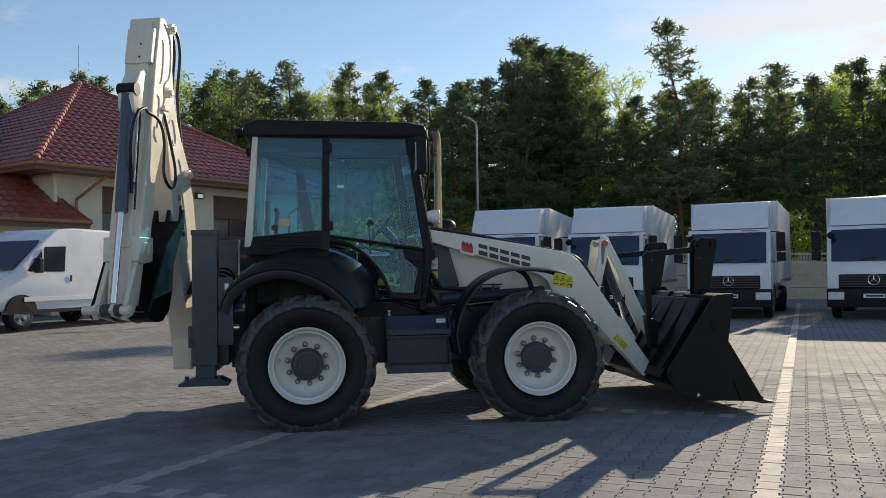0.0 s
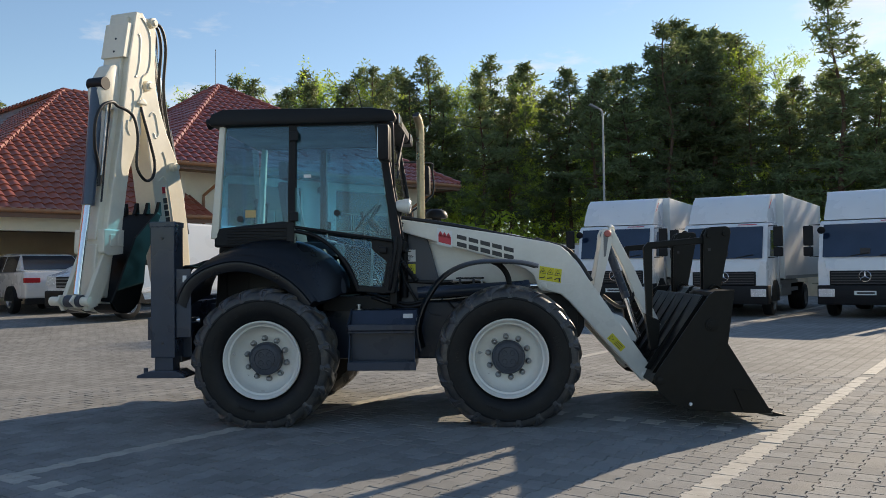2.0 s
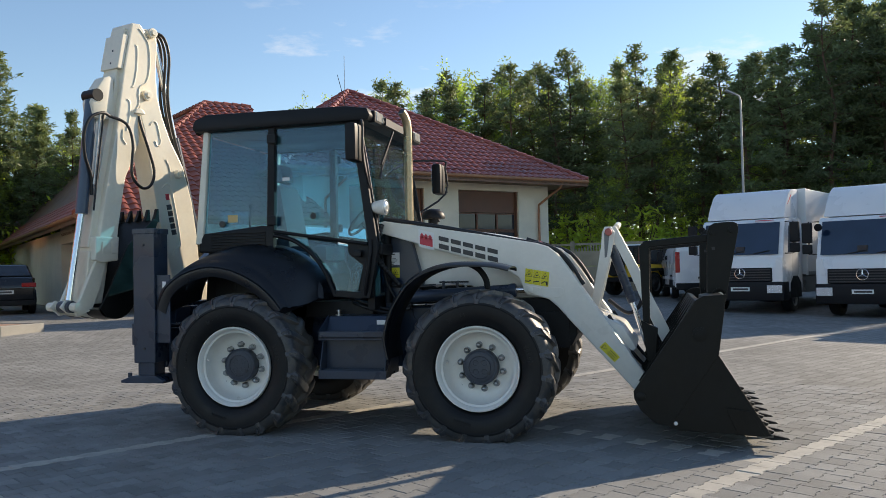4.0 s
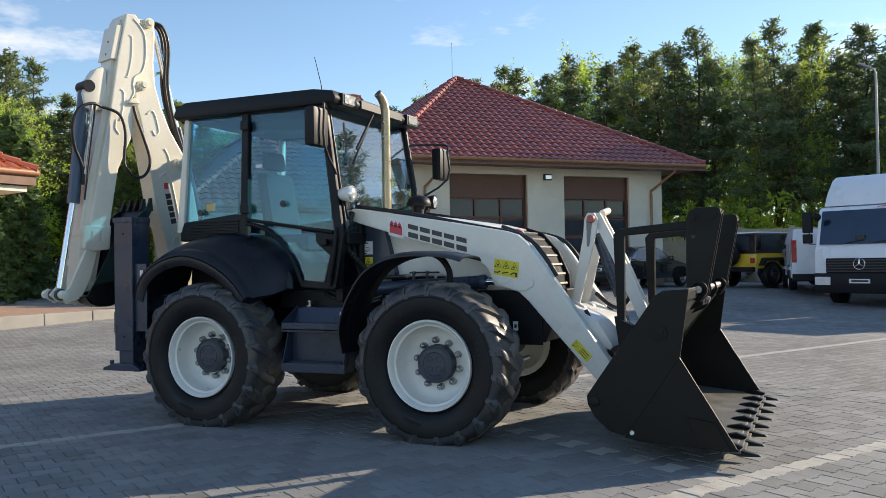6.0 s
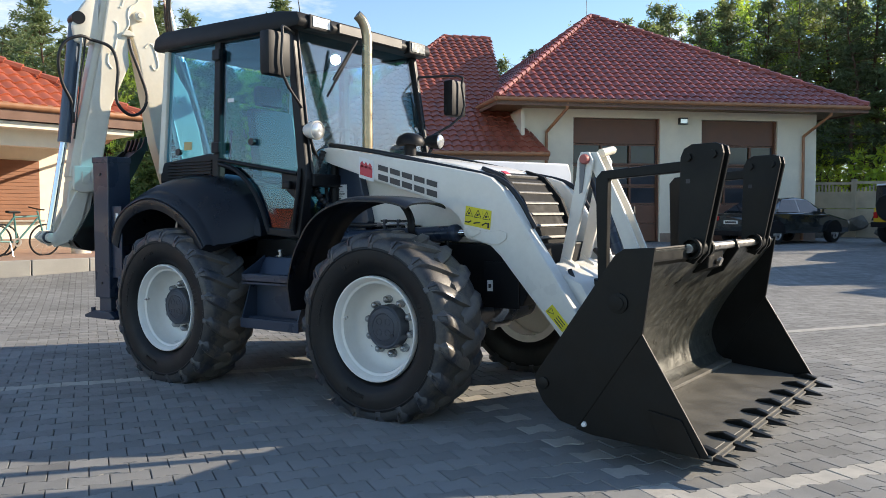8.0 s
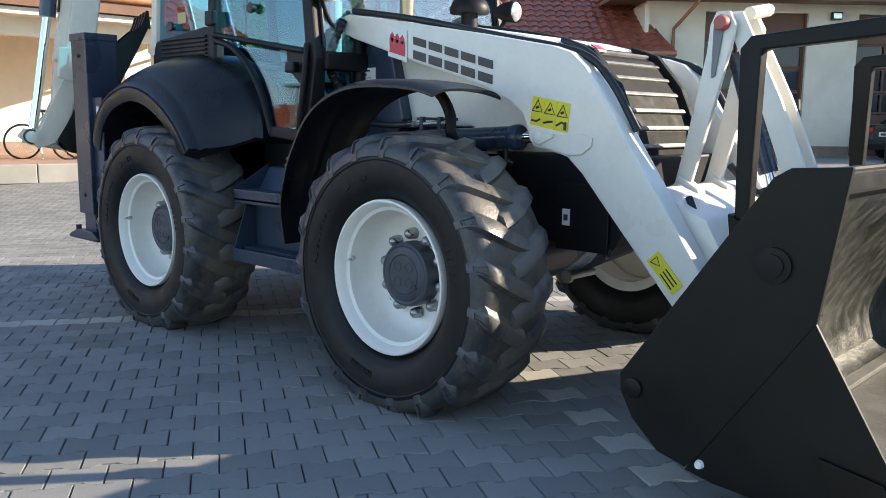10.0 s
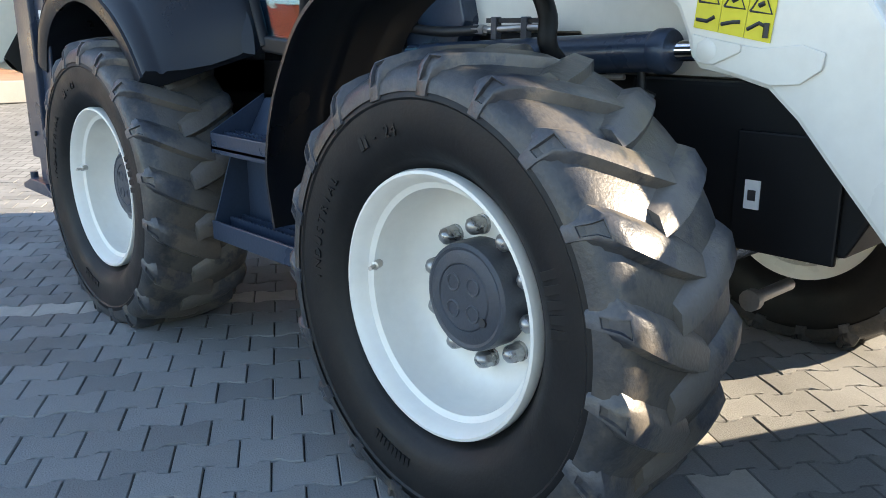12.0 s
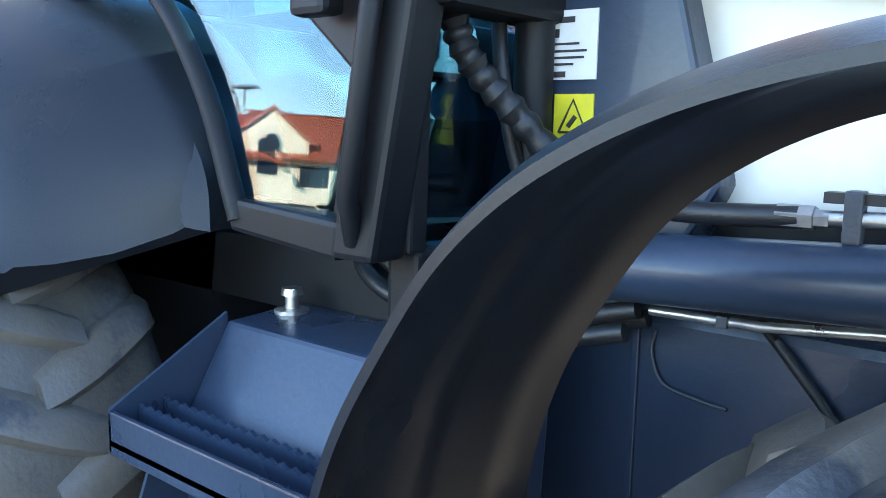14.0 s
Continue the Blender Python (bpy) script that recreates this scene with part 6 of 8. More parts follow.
def tiles_on(bm, poly, tw=0.3, tl=0.36):
    """Wavy pantiles in rows over a flat roof face; the first edge is the eave."""
    P = [Vector(p) for p in poly]
    e = (P[1] - P[0]).normalized()
    nrm = e.cross(P[2] - P[0]).normalized()
    if nrm.z < 0:
        nrm = -nrm
    up = nrm.cross(e)
    if up.z < 0:
        up = -up
    flat = [((p - P[0]).dot(e), (p - P[0]).dot(up)) for p in P]

    def span(b):
        xs = []
        for (x0, y0), (x1, y1) in zip(flat, flat[1:] + flat[:1]):
            if (y0 <= b) != (y1 <= b):
                xs.append(x0 + (x1 - x0) * (b - y0) / (y1 - y0))
        return (min(xs), max(xs)) if len(xs) > 1 else None
    top = max(b for _, b in flat)
    row = 0
    prof = [(0.0, 0.0), (0.2, 0.012), (0.45, 0.052), (0.75, 0.05), (1.0, 0.006)]
    while row * tl < top - 0.05:
        s = span(row * tl + tl * 0.5)
        if s:
            k = math.floor(s[0] / tw)
            while k * tw < s[1]:
                a0, a1 = max(k * tw, s[0] - 0.04), min((k + 1) * tw, s[1] + 0.04)
                if a1 - a0 > 0.04:
                    lo, hi, ft = [], [], []
                    for f, h in prof:
                        a = a0 + (a1 - a0) * f
                        lo.append(bm.verts.new(P[0] + e * a + up * (row * tl - 0.02) + nrm * (h + 0.05)))
                        hi.append(bm.verts.new(P[0] + e * a + up * ((row + 1) * tl) + nrm * (h + 0.012)))
                        ft.append(bm.verts.new(P[0] + e * a + up * (row * tl - 0.02) + nrm * (h * 0.9 + 0.02)))
                    for i in range(len(prof) - 1):
                        bm.faces.new((lo[i], lo[i + 1], hi[i + 1], hi[i]))
                        bm.faces.new((ft[i], ft[i + 1], lo[i + 1], lo[i]))
                k += 1
        row += 1


def roof_of(name, faces, mat, parent, ridges, soff=None):
    deck = bmesh.new()
    for f in faces:
        vs = [deck.verts.new(p) for p in f]
        deck.faces.new(vs)
    r = bmesh.new()
    for f in faces:
        n = (Vector(f[1]) - Vector(f[0])).cross(Vector(f[2]) - Vector(f[0])).normalized()
        n = n if n.z > 0 else -n
        a = [r.verts.new(p) for p in f]
        b = [r.verts.new(Vector(p) - n * 0.14) for p in f]
        r.faces.new(a), r.faces.new(b[::-1])
        for i in range(len(f)):
            r.faces.new((a[i], b[i], b[(i + 1) % len(f)], a[(i + 1) % len(f)]))
    deck.free()
    ob = part(name, r, "fascia", parent)
    tb = bmesh.new()
    for f in faces:
        tiles_on(tb, f)
    t = part("roof_tiles", tb, mat, ob, "", True)
    t["kind"] = "stuff"
    for a, b in ridges:
        a, b = Vector(a), Vector(b)
        n = max(2, int((b - a).length / 0.38))
        rb = bmesh.new()
        for k in range(n):
            p, q = a.lerp(b, k / n), a.lerp(b, (k + 1.06) / n)
            b_tube(rb, [p + Vector((0, 0, 0.06)), q + Vector((0, 0, 0.045))], [0.125, 0.10], 8)
        part("ridge_tiles", rb, mat, ob, "", True)
    return ob


def gutter(a, b, parent):
    g = tube("gutter", [a, b], 0.075, "copper", parent, n=10)
    return g


GZ = 0.36
house = base("garage_house", HF(3.5, -5, GZ), "cream plastered garage house with a dark red hipped tile roof", "house")
E, PK = 4.87, (2.8, -5.7, 9.08)
ov, L0, L1, DP = 1.15, -1.75, 8.9, -11.4
# front wall round the two gates
top = 4.72
for nm, u0, u1, z0, z1 in (("front_pier", L0, 0, GZ, top), ("front_pier", 3.05, 4.56, GZ, top), ("front_pier", 7.40, L1, GZ, top), ("gate_lintel", 0, 3.05, 4.46, top), ("gate_lintel", 4.56, 7.40, 4.46, top)):
    box(nm, (u0, -0.35, z0), (u1, 0, z1), "plaster", house, m=HM)
for nm, lo, hi in (("side_wall", (L0, DP, GZ), (L0 + 0.35, -0.35, top)), ("side_wall", (L1 - 0.35, DP, GZ), (L1, -0.35, top)), ("back_wall", (L0 + 0.35, DP, GZ), (L1 - 0.35, DP + 0.35, top))):
    box(nm, lo, hi, "plaster", house, m=HM)
for u0, u1 in ((L0 - 0.02, -0.02), (3.07, 4.54), (7.42, L1 + 0.02)):
    box("plinth", (u0, -0.3, GZ - 0.2), (u1, 0.025, GZ + 0.28), "plinth", house, m=HM, bevel=0.01)
for k, (u0, u1) in enumerate(((0.0, 3.05), (4.56, 7.40))):
    g = new("gate")
    g.parent, g.matrix_parent_inverse = house, house.matrix_world.inverted()
    bpy.context.view_layer.update()
    zz = GZ
    hts = [0.62, 0.62, 0.62, 0.70, 0.70, 0.84]
    for i, h in enumerate(hts):
        glazed = i in (3, 4) or (i == 2)
        if glazed:
            for a in range(4):
                w = (u1 - u0) / 3
                if a < 3:
                    pn = box("gate_pane", (u0 + a * w + 0.06, -0.24, zz + 0.06), (u0 + (a + 1) * w - 0.05, -0.225, zz + h - 0.05), "gate_glass", g)
                ux = u0 + min(a * w, u1 - u0 - 0.07)
                box("gate_mullion", (ux, -0.26, zz), (ux + 0.07, -0.20, zz + h - 0.012), "gate", g, m=HM, bevel=0.006)
                if a < 3:
                    pn.data.transform(HM)
            box("gate_rail", (u0 + 0.07, -0.255, zz), (u1 - 0.07, -0.205, zz + 0.06), "gate", g, m=HM)
            box("gate_rail", (u0 + 0.07, -0.255, zz + h - 0.06), (u1 - 0.07, -0.205, zz + h - 0.012), "gate", g, m=HM)
        else:
            box("gate_panel", (u0, -0.26, zz), (u1, -0.20, zz + h - 0.012), "gate", g, m=HM, bevel=0.008)
        zz += h
    box("gate_jamb", (u0, -0.30, GZ), (u0 + 0.05, -0.10, 4.46), "gate", g, m=HM)
    box("gate_jamb", (u1 - 0.05, -0.30, GZ), (u1, -0.10, 4.46), "gate", g, m=HM)
A, B, C, D = HF(L0 - ov, ov, E), HF(L1 + ov, ov, E), HF(L1 + ov, DP - ov, E), HF(L0 - ov, DP - ov, E)
P = HF(*PK)
rf = roof_of("roof", [(A, B, P), (B, C, P), (C, D, P), (D, A, P)], "roof", house, ((A, P), (B, P), (C, P), (D, P)))
for a, b in ((A, B), (B, C), (D, A)):
    gutter(Vector(a) + Vector((0, 0, -0.02)), Vector(b) + Vector((0, 0, -0.02)), house)
sf = bmesh.new()
for lo, hi in (((L0 - ov, 0.0, 4.72), (L1 + ov, ov, 4.76)), ((L0 - ov, DP, 4.72), (L0, 0.0, 4.76)), ((L1, DP, 4.72), (L1 + ov, 0.0, 4.76))):
    b_box(sf, lo, hi, HM)
part("soffit", sf, "soffit", house)
for lo, hi in (((L0 - ov, ov - 0.03, 4.66), (L1 + ov, ov, 4.86)), ((L1 + ov - 0.03, DP, 4.66), (L1 + ov, ov - 0.03, 4.86)), ((L0 - ov, DP, 4.66), (L0 - ov + 0.03, ov - 0.03, 4.86))):
    box("fascia_board", lo, hi, "fascia", house, m=HM)
for u in (-0.95, 8.35):
    uu = u
    tube("downpipe", [HF(uu + 0.35, ov - 0.03, 4.78), HF(uu + 0.35, ov - 0.08, 4.6), HF(uu, 0.09, 3.95), HF(uu, 0.09, 3.7), HF(uu, 0.09, GZ)], 0.05, "copper", house, n=10)
fl = box("flood_lamp", (3.68, 0.02, 4.28), (3.98, 0.16, 4.5), "ink_grey", house, m=HM, bevel=0.02)
box("lens", (3.71, 0.161, 4.31), (3.95, 0.17, 4.45), "lens", fl, m=HM)
tube("roof_aerial", [Vector(P) + Vector((0.1, -0.6, -0.3)), Vector(P) + Vector((0.1, -0.6, 1.4))], 0.012, "pole", house, n=6)

# low wing with a car port
wing = base("car_port_wing", HF(-5, -3, GZ), "low cream wing with open car port under a red tile roof", "house")
WE = 3.15
K_, T_, R1, AP = HF(-9.06, 1.4, WE), HF(-1.28, 1.4, WE), HF(-1.9, -1.4, 4.83), HF(-2.8, -7.4, 8.36)
KB, TB, AB = HF(-9.06, -34.0, WE), HF(-1.28, -34.0, WE), HF(-4.3, -28.0, 8.36)
roof_of("roof", [(K_, T_, R1, HF(-0.9, -7.4, 8.36), AP), (KB, K_, AP, AB), (TB, KB, AB)], "roof_wing", wing, ((K_, AP), (AP, HF(-0.9, -7.4, 8.36)), (AP, AB)))
gutter(K_, T_, wing), gutter(K_, KB, wing)
box("fascia_board", (-9.06, 1.34, WE - 0.2), (-1.3, 1.37, WE - 0.01), "fascia", wing, m=HM)
box("fascia_board", (-9.05, -34, WE - 0.2), (-9.02, 1.34, WE - 0.01), "fascia", wing, m=HM)
box("soffit", (-9.0, 0.8, WE - 0.14), (-1.3, 1.34, WE - 0.10), "plaster", wing, m=HM)
box("lintel", (-8.4, 0.4, 2.62), (-1.8, 0.8, WE - 0.05), "plaster", wing, m=HM)
box("lintel", (-8.4, -6.0, 2.62), (-8.0, 0.4, WE - 0.05), "plaster", wing, m=HM)
for u in (-8.4, -4.9, -2.2):
    box("pier", (u, 0.36, GZ), (u + 0.42, 0.78, 2.64), "plaster", wing, m=HM, bevel=0.012)
box("pier", (-8.4, -3.0, GZ), (-8.0, -2.6, 2.64), "plaster", wing, m=HM, bevel=0.012)
box("back_wall", (-8.4, -6.2, GZ), (-1.8, -6.0, 3.3), "plaster", wing, m=HM)
box("side_wall", (-8.4, -33.0, GZ), (-8.1, -6.2, 3.1), "plaster", wing, m=HM)
box("side_wall", (-1.9, -6.0, GZ), (-1.78, 0.4, 4.6), "plaster", wing, m=HM)
box("port_ceiling", (-8.4, -6.0, 2.9), (-1.8, 0.4, 3.0), "soffit", wing, m=HM)
tube("downpipe", [HF(-8.5, 0.86, 3.0), HF(-8.47, 0.84, GZ)], 0.045, "copper", wing, n=8)

# second house with porch, door and bicycles
b3 = base("porch_house", (-16, 1.5, 0.46), "cream house with an orange tile roof and a columned porch", "house")
E3 = 3.52
c1, c2 = (-10.95, 6.35, E3), (-11.9, -9.0, E3)
c3, c4 = (-25.0, -9.0, E3), (-25.0, 9.7, E3)
q1, q2 = (-17.2, -1.0, 7.1), (-18.2, -4.0, 7.1)
roof_of("roof", [(c2, c1, q1, q2), (c1, c4, q1), (c4, c3, q2, q1), (c3, c2, q2)], "roof_orange", b3, ((c1, q1), (c4, q1), (q1, q2)))
gutter(c1, c2, b3), gutter(c1, c4, b3)
prism("porch_ceiling", [(-11.1, 6.2), (-12.05, -9.0), (-14.8, -9.0), (-14.8, 7.0)], E3 - 0.42, E3 - 0.30, XY, "plaster", b3)
prism("fascia_board", [(-10.97, 6.33), (-11.92, -9.0), (-11.98, -9.0), (-11.03, 6.33)], E3 - 0.28, E3 - 0.04, XY, "fascia", b3)
prism("fascia_board", [(-11.03, 6.33), (-24.9, 9.66), (-24.9, 9.60), (-11.03, 6.27)], E3 - 0.28, E3 - 0.04, XY, "fascia", b3)
prism("beam", [(-11.6, 5.6), (-12.9, -8.9), (-13.25, -8.9), (-11.95, 5.6)], E3 - 0.75, E3 - 0.42, XY, "plaster", b3)
box("front_wall", (-15.1, -9.0, 0.46), (-14.8, 6.9, E3 - 0.3), "plaster", b3)
prism("side_wall", [(-15.1, 6.6), (-15.1, 6.9), (-24.5, 9.1), (-24.5, 8.8)], 0.46, E3 - 0.3, XY, "plaster", b3)
brown = surface("brown_shutter", (0.23, 0.095, 0.04), 0.5, vary=0.12, bump=0.003)
for yy, z0, z1, wd in ((4.72, 1.19, 2.66, 1.28), (1.2, 0.47, 2.62, 1.1), (-3.2, 1.19, 2.66, 1.4)):
    d = box("shutter", (-14.83, yy, z0), (-14.76, yy + wd, z1), brown, b3, "closed brown roller shutter", bevel=0.006)
    n = int((z1 - z0) / 0.09)
    for k in range(n):
        box("shutter_slat", (-14.76, yy + 0.04, z0 + 0.02 + k * 0.09), (-14.747, yy + wd - 0.04, z0 + 0.10 + k * 0.09), brown, d, bevel=0.004)
    box("window_sill", (-14.80, yy - 0.06, z0 - 0.05), (-14.66, yy + wd + 0.06, z0), "kerb", b3, bevel=0.008)
box("wall_base", (-14.80, -9.0, 0.46), (-14.765, 6.92, 0.72), "plinth", b3)
for cx, cy in ((-11.75, 5.25), (-12.2, 0.3), (-12.65, -4.8)):
    lathe("column", [(0.21, 0), (0.21, 0.14), (0.165, 0.18), (0.155, E3 - 1.42), (0.2, E3 - 1.36), (0.2, E3 - 1.21)], (cx, cy, 0.46), (0, 0, 1), "plaster", b3, n=22)
tube("downpipe", [(-11.15, 6.25, E3 - 0.1), (-12.6, 6.5, E3 - 0.45), (-14.70, 6.92, E3 - 0.75), (-14.72, 6.94, 0.46)], 0.045, "copper", b3, n=10)

# third roof far off to the side
b5 = base("far_house", (-43, 26, 0.3), "distant house with a red tile roof", "house")
box("wall", (-49, 22, 0.3), (-38, 30, 3.2), "plaster", b5)
e5 = [(-37.3, 21.3, 3.2), (-37.3, 30.7, 3.2), (-49.7, 30.7, 3.2), (-49.7, 21.3, 3.2)]
roof_of("roof", [(e5[0], e5[1], (-41.5, 26, 6.6)), (e5[1], e5[2], (-45.5, 26, 6.6), (-41.5, 26, 6.6)), (e5[2], e5[3], (-45.5, 26, 6.6)), (e5[3], e5[0], (-41.5, 26, 6.6), (-45.5, 26, 6.6))], "roof_orange", b5, ())
# house across the yard, behind the walk
b6 = base("yard_house", (-39, -33.5, 0.2), "cream house with a bright red tile roof", "house")
TM = pose(-39, -33.5, 0.2, 0, 0, 44)
box("wall", (-6, -13, 0), (6, 13, 2.3), "plaster", b6, m=TM)
for k in range(6):
    w = box("window", (6.0, -11 + 4 * k, 0.9), (6.05, -9.6 + 4 * k, 2.0), "gate_glass", b6, m=TM)
e6 = [tuple(TM @ Vector(p)) for p in ((6.8, -14, 2.3), (6.8, 14, 2.3), (-6.8, 14, 2.3), (-6.8, -14, 2.3), (0, -9, 5.2), (0, 9, 5.2))]
# gable with a tall arched window on the yard side
gb = prism("gable", [(-2.0, 2.2), (2.0, 2.2), (2.0, 3.4), (0.0, 5.0), (-2.0, 3.4)], 4.2, 6.12, YZ, "plaster", b6)
gb.matrix_basis = TM @ gb.matrix_basis
aw = prism("arched_window", [(-0.55, 1.5), (0.55, 1.5), (0.55, 3.1)] + [(0.55 * math.cos(radians(15 * k)), 3.1 + 0.55 * math.sin(radians(15 * k))) for k in range(1, 12)] + [(-0.55, 3.1)], 6.125, 6.17, YZ, "gate_glass", b6)
aw.matrix_basis = TM @ aw.matrix_basis
for sg in (-1, 1):
    gr = prism("gable_roof", [(sg * 2.3, 3.15), (0.0, 5.02), (0.0, 5.2), (sg * 2.35, 3.35)], 1.0, 6.5, YZ, "roof_orange", b6)
    gr.matrix_basis = TM @ gr.matrix_basis
roof_of("roof", [(e6[0], e6[1], e6[5], e6[4]), (e6[1], e6[2], e6[5]), (e6[2], e6[3], e6[4], e6[5]), (e6[3], e6[0], e6[4])], "roof_orange", b6, ())

# ---- vehicles ----
def v_wheel(par, x, y, z, r, w, side, rimmat="wheel_silver"):
    """A road wheel whose axle lies along local x; side is the outer face."""
    t = lathe("wheel", [(r * 0.62, w * 0.5), (r * 0.8, w * 0.52), (r * 0.96, w * 0.42), (r, w * 0.25), (r, -w * 0.25), (r * 0.96, -w * 0.42), (r * 0.62, -w * 0.5)], (x, y, z), (side, 0, 0), "rubber", par, n=32, closed=True)
    lathe("rim", [(r * 0.64, w * 0.5), (r * 0.6, w * 0.5), (r * 0.55, w * 0.3), (r * 0.3, w * 0.25), (r * 0.18, w * 0.42), (0, w * 0.43)], (x, y, z), (side, 0, 0), rimmat, t, n=28)
    # dark plates on the rim paint the shade between the spokes
    for k in range(5):
        a = radians(72 * k)
        c = Vector((x + side * w * 0.3, y, z))
        e1, e2 = Vector((0, math.cos(a), math.sin(a))), Vector((0, math.cos(a + 0.45), math.sin(a + 0.45)))
        q = [c + e1 * r * 0.28, c + e1 * r * 0.52, c + e2 * r * 0.52, c + e2 * r * 0.28]
        prism("rim_opening", [(p.y, p.z) for p in q], x + side * w * 0.30, x + side * w * 0.34, YZ, "ink_and_hollow", t)
    return t


def settle(ob, x, y, turn):
    ob.matrix_basis = pose(x, y, ground_z(x, y), 0, 0, turn)


def plate_bar(par, x0, x1, y, z0, z1):
    p = box("number_plate", (x0, y - 0.008, z0), (x1, y, z1), "sticker_white", par, "white plate with a dark bar")
    box("plate_bar", (x0 + 0.06, y - 0.012, z0 + 0.03), (x1 - 0.04, y - 0.0085, z1 - 0.03), "ink_grey", p)


def star_badge(par, x, y, z, r):
    bm = bmesh.new()
    b_tube(bm, [(x + math.cos(t) * r, y, z + math.sin(t) * r) for t in [radians(15 * k) for k in range(25)]], 0.012, 6, False)
    for a in (90, 210, 330):
        b_tube(bm, [(x, y, z), (x + math.cos(radians(a)) * r, y, z + math.sin(radians(a)) * r)], [0.02, 0.006], 6)
    part("badge", bm, "chrome", par, "round chrome badge", True)


def box_truck():
    t = base("box_truck", (0, 0, 0), "white box truck with dark grille and roof deflector parked on paving", "truck", "parked box trucks")
    W = 1.15
    cabp = [(0.06, 0.55), (0.0, 0.80), (0.0, 1.35), (0.05, 1.56), (0.28, 2.50), (0.40, 2.58), (1.72, 2.62), (1.72, 0.55)]
    prism("cab", cabp, -W, W, lambda p, q, s: (s, p, q), "van_white", t, bevel=0.05, smooth=True)
    w = prism("windscreen", [(0.025, 1.60), (0.245, 2.47), (0.23, 2.475), (0.01, 1.60)], -W + 0.12, W - 0.12, lambda p, q, s: (s, p, q), "truck_glass", t, "dark windscreen")
    for sx in (-0.35, 0.35):
        tube("wiper", [(sx, 0.005, 1.62), (sx + 0.45, 0.02, 1.70)], 0.014, "hose", w, n=6)
    box("screen_display", (-0.12, 0.02, 1.66), (0.12, 0.06, 1.82), "ink_and_hollow", w)
    gr = box("grille", (-0.86, -0.03, 0.86), (0.86, 0.05, 1.24), "black", t, bevel=0.03)
    for k in range(5):
        box("grille_slat", (-0.82, -0.042, 0.89 + 0.07 * k), (0.82, -0.028, 0.92 + 0.07 * k), "ink_grey", gr)
    star_badge(gr, 0, -0.05, 1.09, 0.14)
    for s in (-1, 1):
        prism("corner_panel", [(s * 0.86, 0.85), (s * 1.14, 0.85), (s * 1.14, 1.5), (s * 0.98, 1.5)], -0.015, 0.05, lambda p, q, r: (p, r, q), "van_white", t, bevel=0.01)
    bp = box("bumper", (-W - 0.02, -0.05, 0.34), (W + 0.02, 0.45, 0.86), "black", t, bevel=0.05, smooth=True)
    for s in (-1, 1):
        h = box("headlight", (s * 0.93 - 0.20, -0.075, 0.55), (s * 0.93 + 0.20, -0.045, 0.76), "headlamp", bp, "clear headlight", bevel=0.01)
        sw = prism("side_window", [(0.45, 1.65), (1.20, 1.65), (1.20, 2.38), (0.56, 2.38)], s * W - 0.004, s * W + 0.006, lambda p, q, r: (r, p, q), "truck_glass", t)
        mr = box("mirror", (s * 1.42 - 0.12, 0.12, 1.92), (s * 1.42 + 0.12, 0.26, 2.46), "black", t, bevel=0.03)
        box("small_mirror", (s * 1.42 - 0.12, 0.12, 1.64), (s * 1.42 + 0.12, 0.24, 1.89), "black", mr, bevel=0.03)
        tube("mirror_arm", [(s * 1.12, 0.32, 2.48), (s * 1.38, 0.2, 2.48), (s * 1.38, 0.2, 1.62), (s * 1.13, 0.2, 1.62)], 0.018, "black", mr, n=6)
        v_wheel(t, s * 0.98, 1.05, 0.43, 0.43, 0.28, s, "cabin_grey")
        v_wheel(t, s * 0.98, 5.2, 0.43, 0.43, 0.5, s, "cabin_grey")
        prism("wheel_arch", [(0.55, 0.40), (0.60, 0.80), (0.85, 1.0), (1.25, 1.0), (1.52, 0.80), (1.58, 0.40)], *sorted((s * 0.90, s * (W + 0.012))), lambda p, q, r: (r, p, q), "black", t, bevel=0.02)
        box("side_guard", (s * 1.1 - 0.02, 1.9, 0.62), (s * 1.1 + 0.02, 4.5, 0.74), "pole", t)
        box("side_guard", (s * 1.1 - 0.02, 1.9, 0.86), (s * 1.1 + 0.02, 4.5, 0.96), "pole", t)
    lathe("front_mirror", [(0, -0.06), (0.09, -0.03), (0.1, 0.03), (0, 0.06)], (-1.02, -0.10, 2.32), (0.2, -1, -0.3), "black", t, n=16)
    dfl = prism("roof_deflector", [(0.42, 2.60), (0.62, 2.95), (0.92, 3.30), (1.15, 3.42), (1.72, 3.46), (1.72, 2.60)], -1.08, 1.08, lambda p, q, s: (s, p, q), "van_white", t, "white roof air deflector", bevel=0.05, smooth=True)
    prism("red_stripe", [(0.75, 2.98), (0.79, 2.99), (1.12, 3.26), (1.08, 3.27)], 1.079, 1.086, lambda p, q, s: (s, p, q), "sticker_red", dfl)
    box("red_mark", (0.35, 0.262, 2.525), (0.85, 0.285, 2.545), "sticker_red", t)
    bx = box("box_body", (-1.25, 1.82, 1.02), (1.25, 8.2, 3.47), "box_white", t, "white panelled box body", bevel=0.02)
    for s in (-1, 1):
        box("corner_rail", (s * 1.25 - 0.03, 1.80, 1.0), (s * 1.25 + 0.012, 1.90, 3.48), "box_white", bx, bevel=0.008)
        box("bottom_rail", (s * 1.25 - 0.02, 1.9, 1.0), (s * 1.25 + 0.01, 8.2, 1.10), "pole", bx)
    box("chassis_rail", (-0.45, 1.2, 0.6), (0.45, 8.0, 1.0), "ink_and_hollow", t)
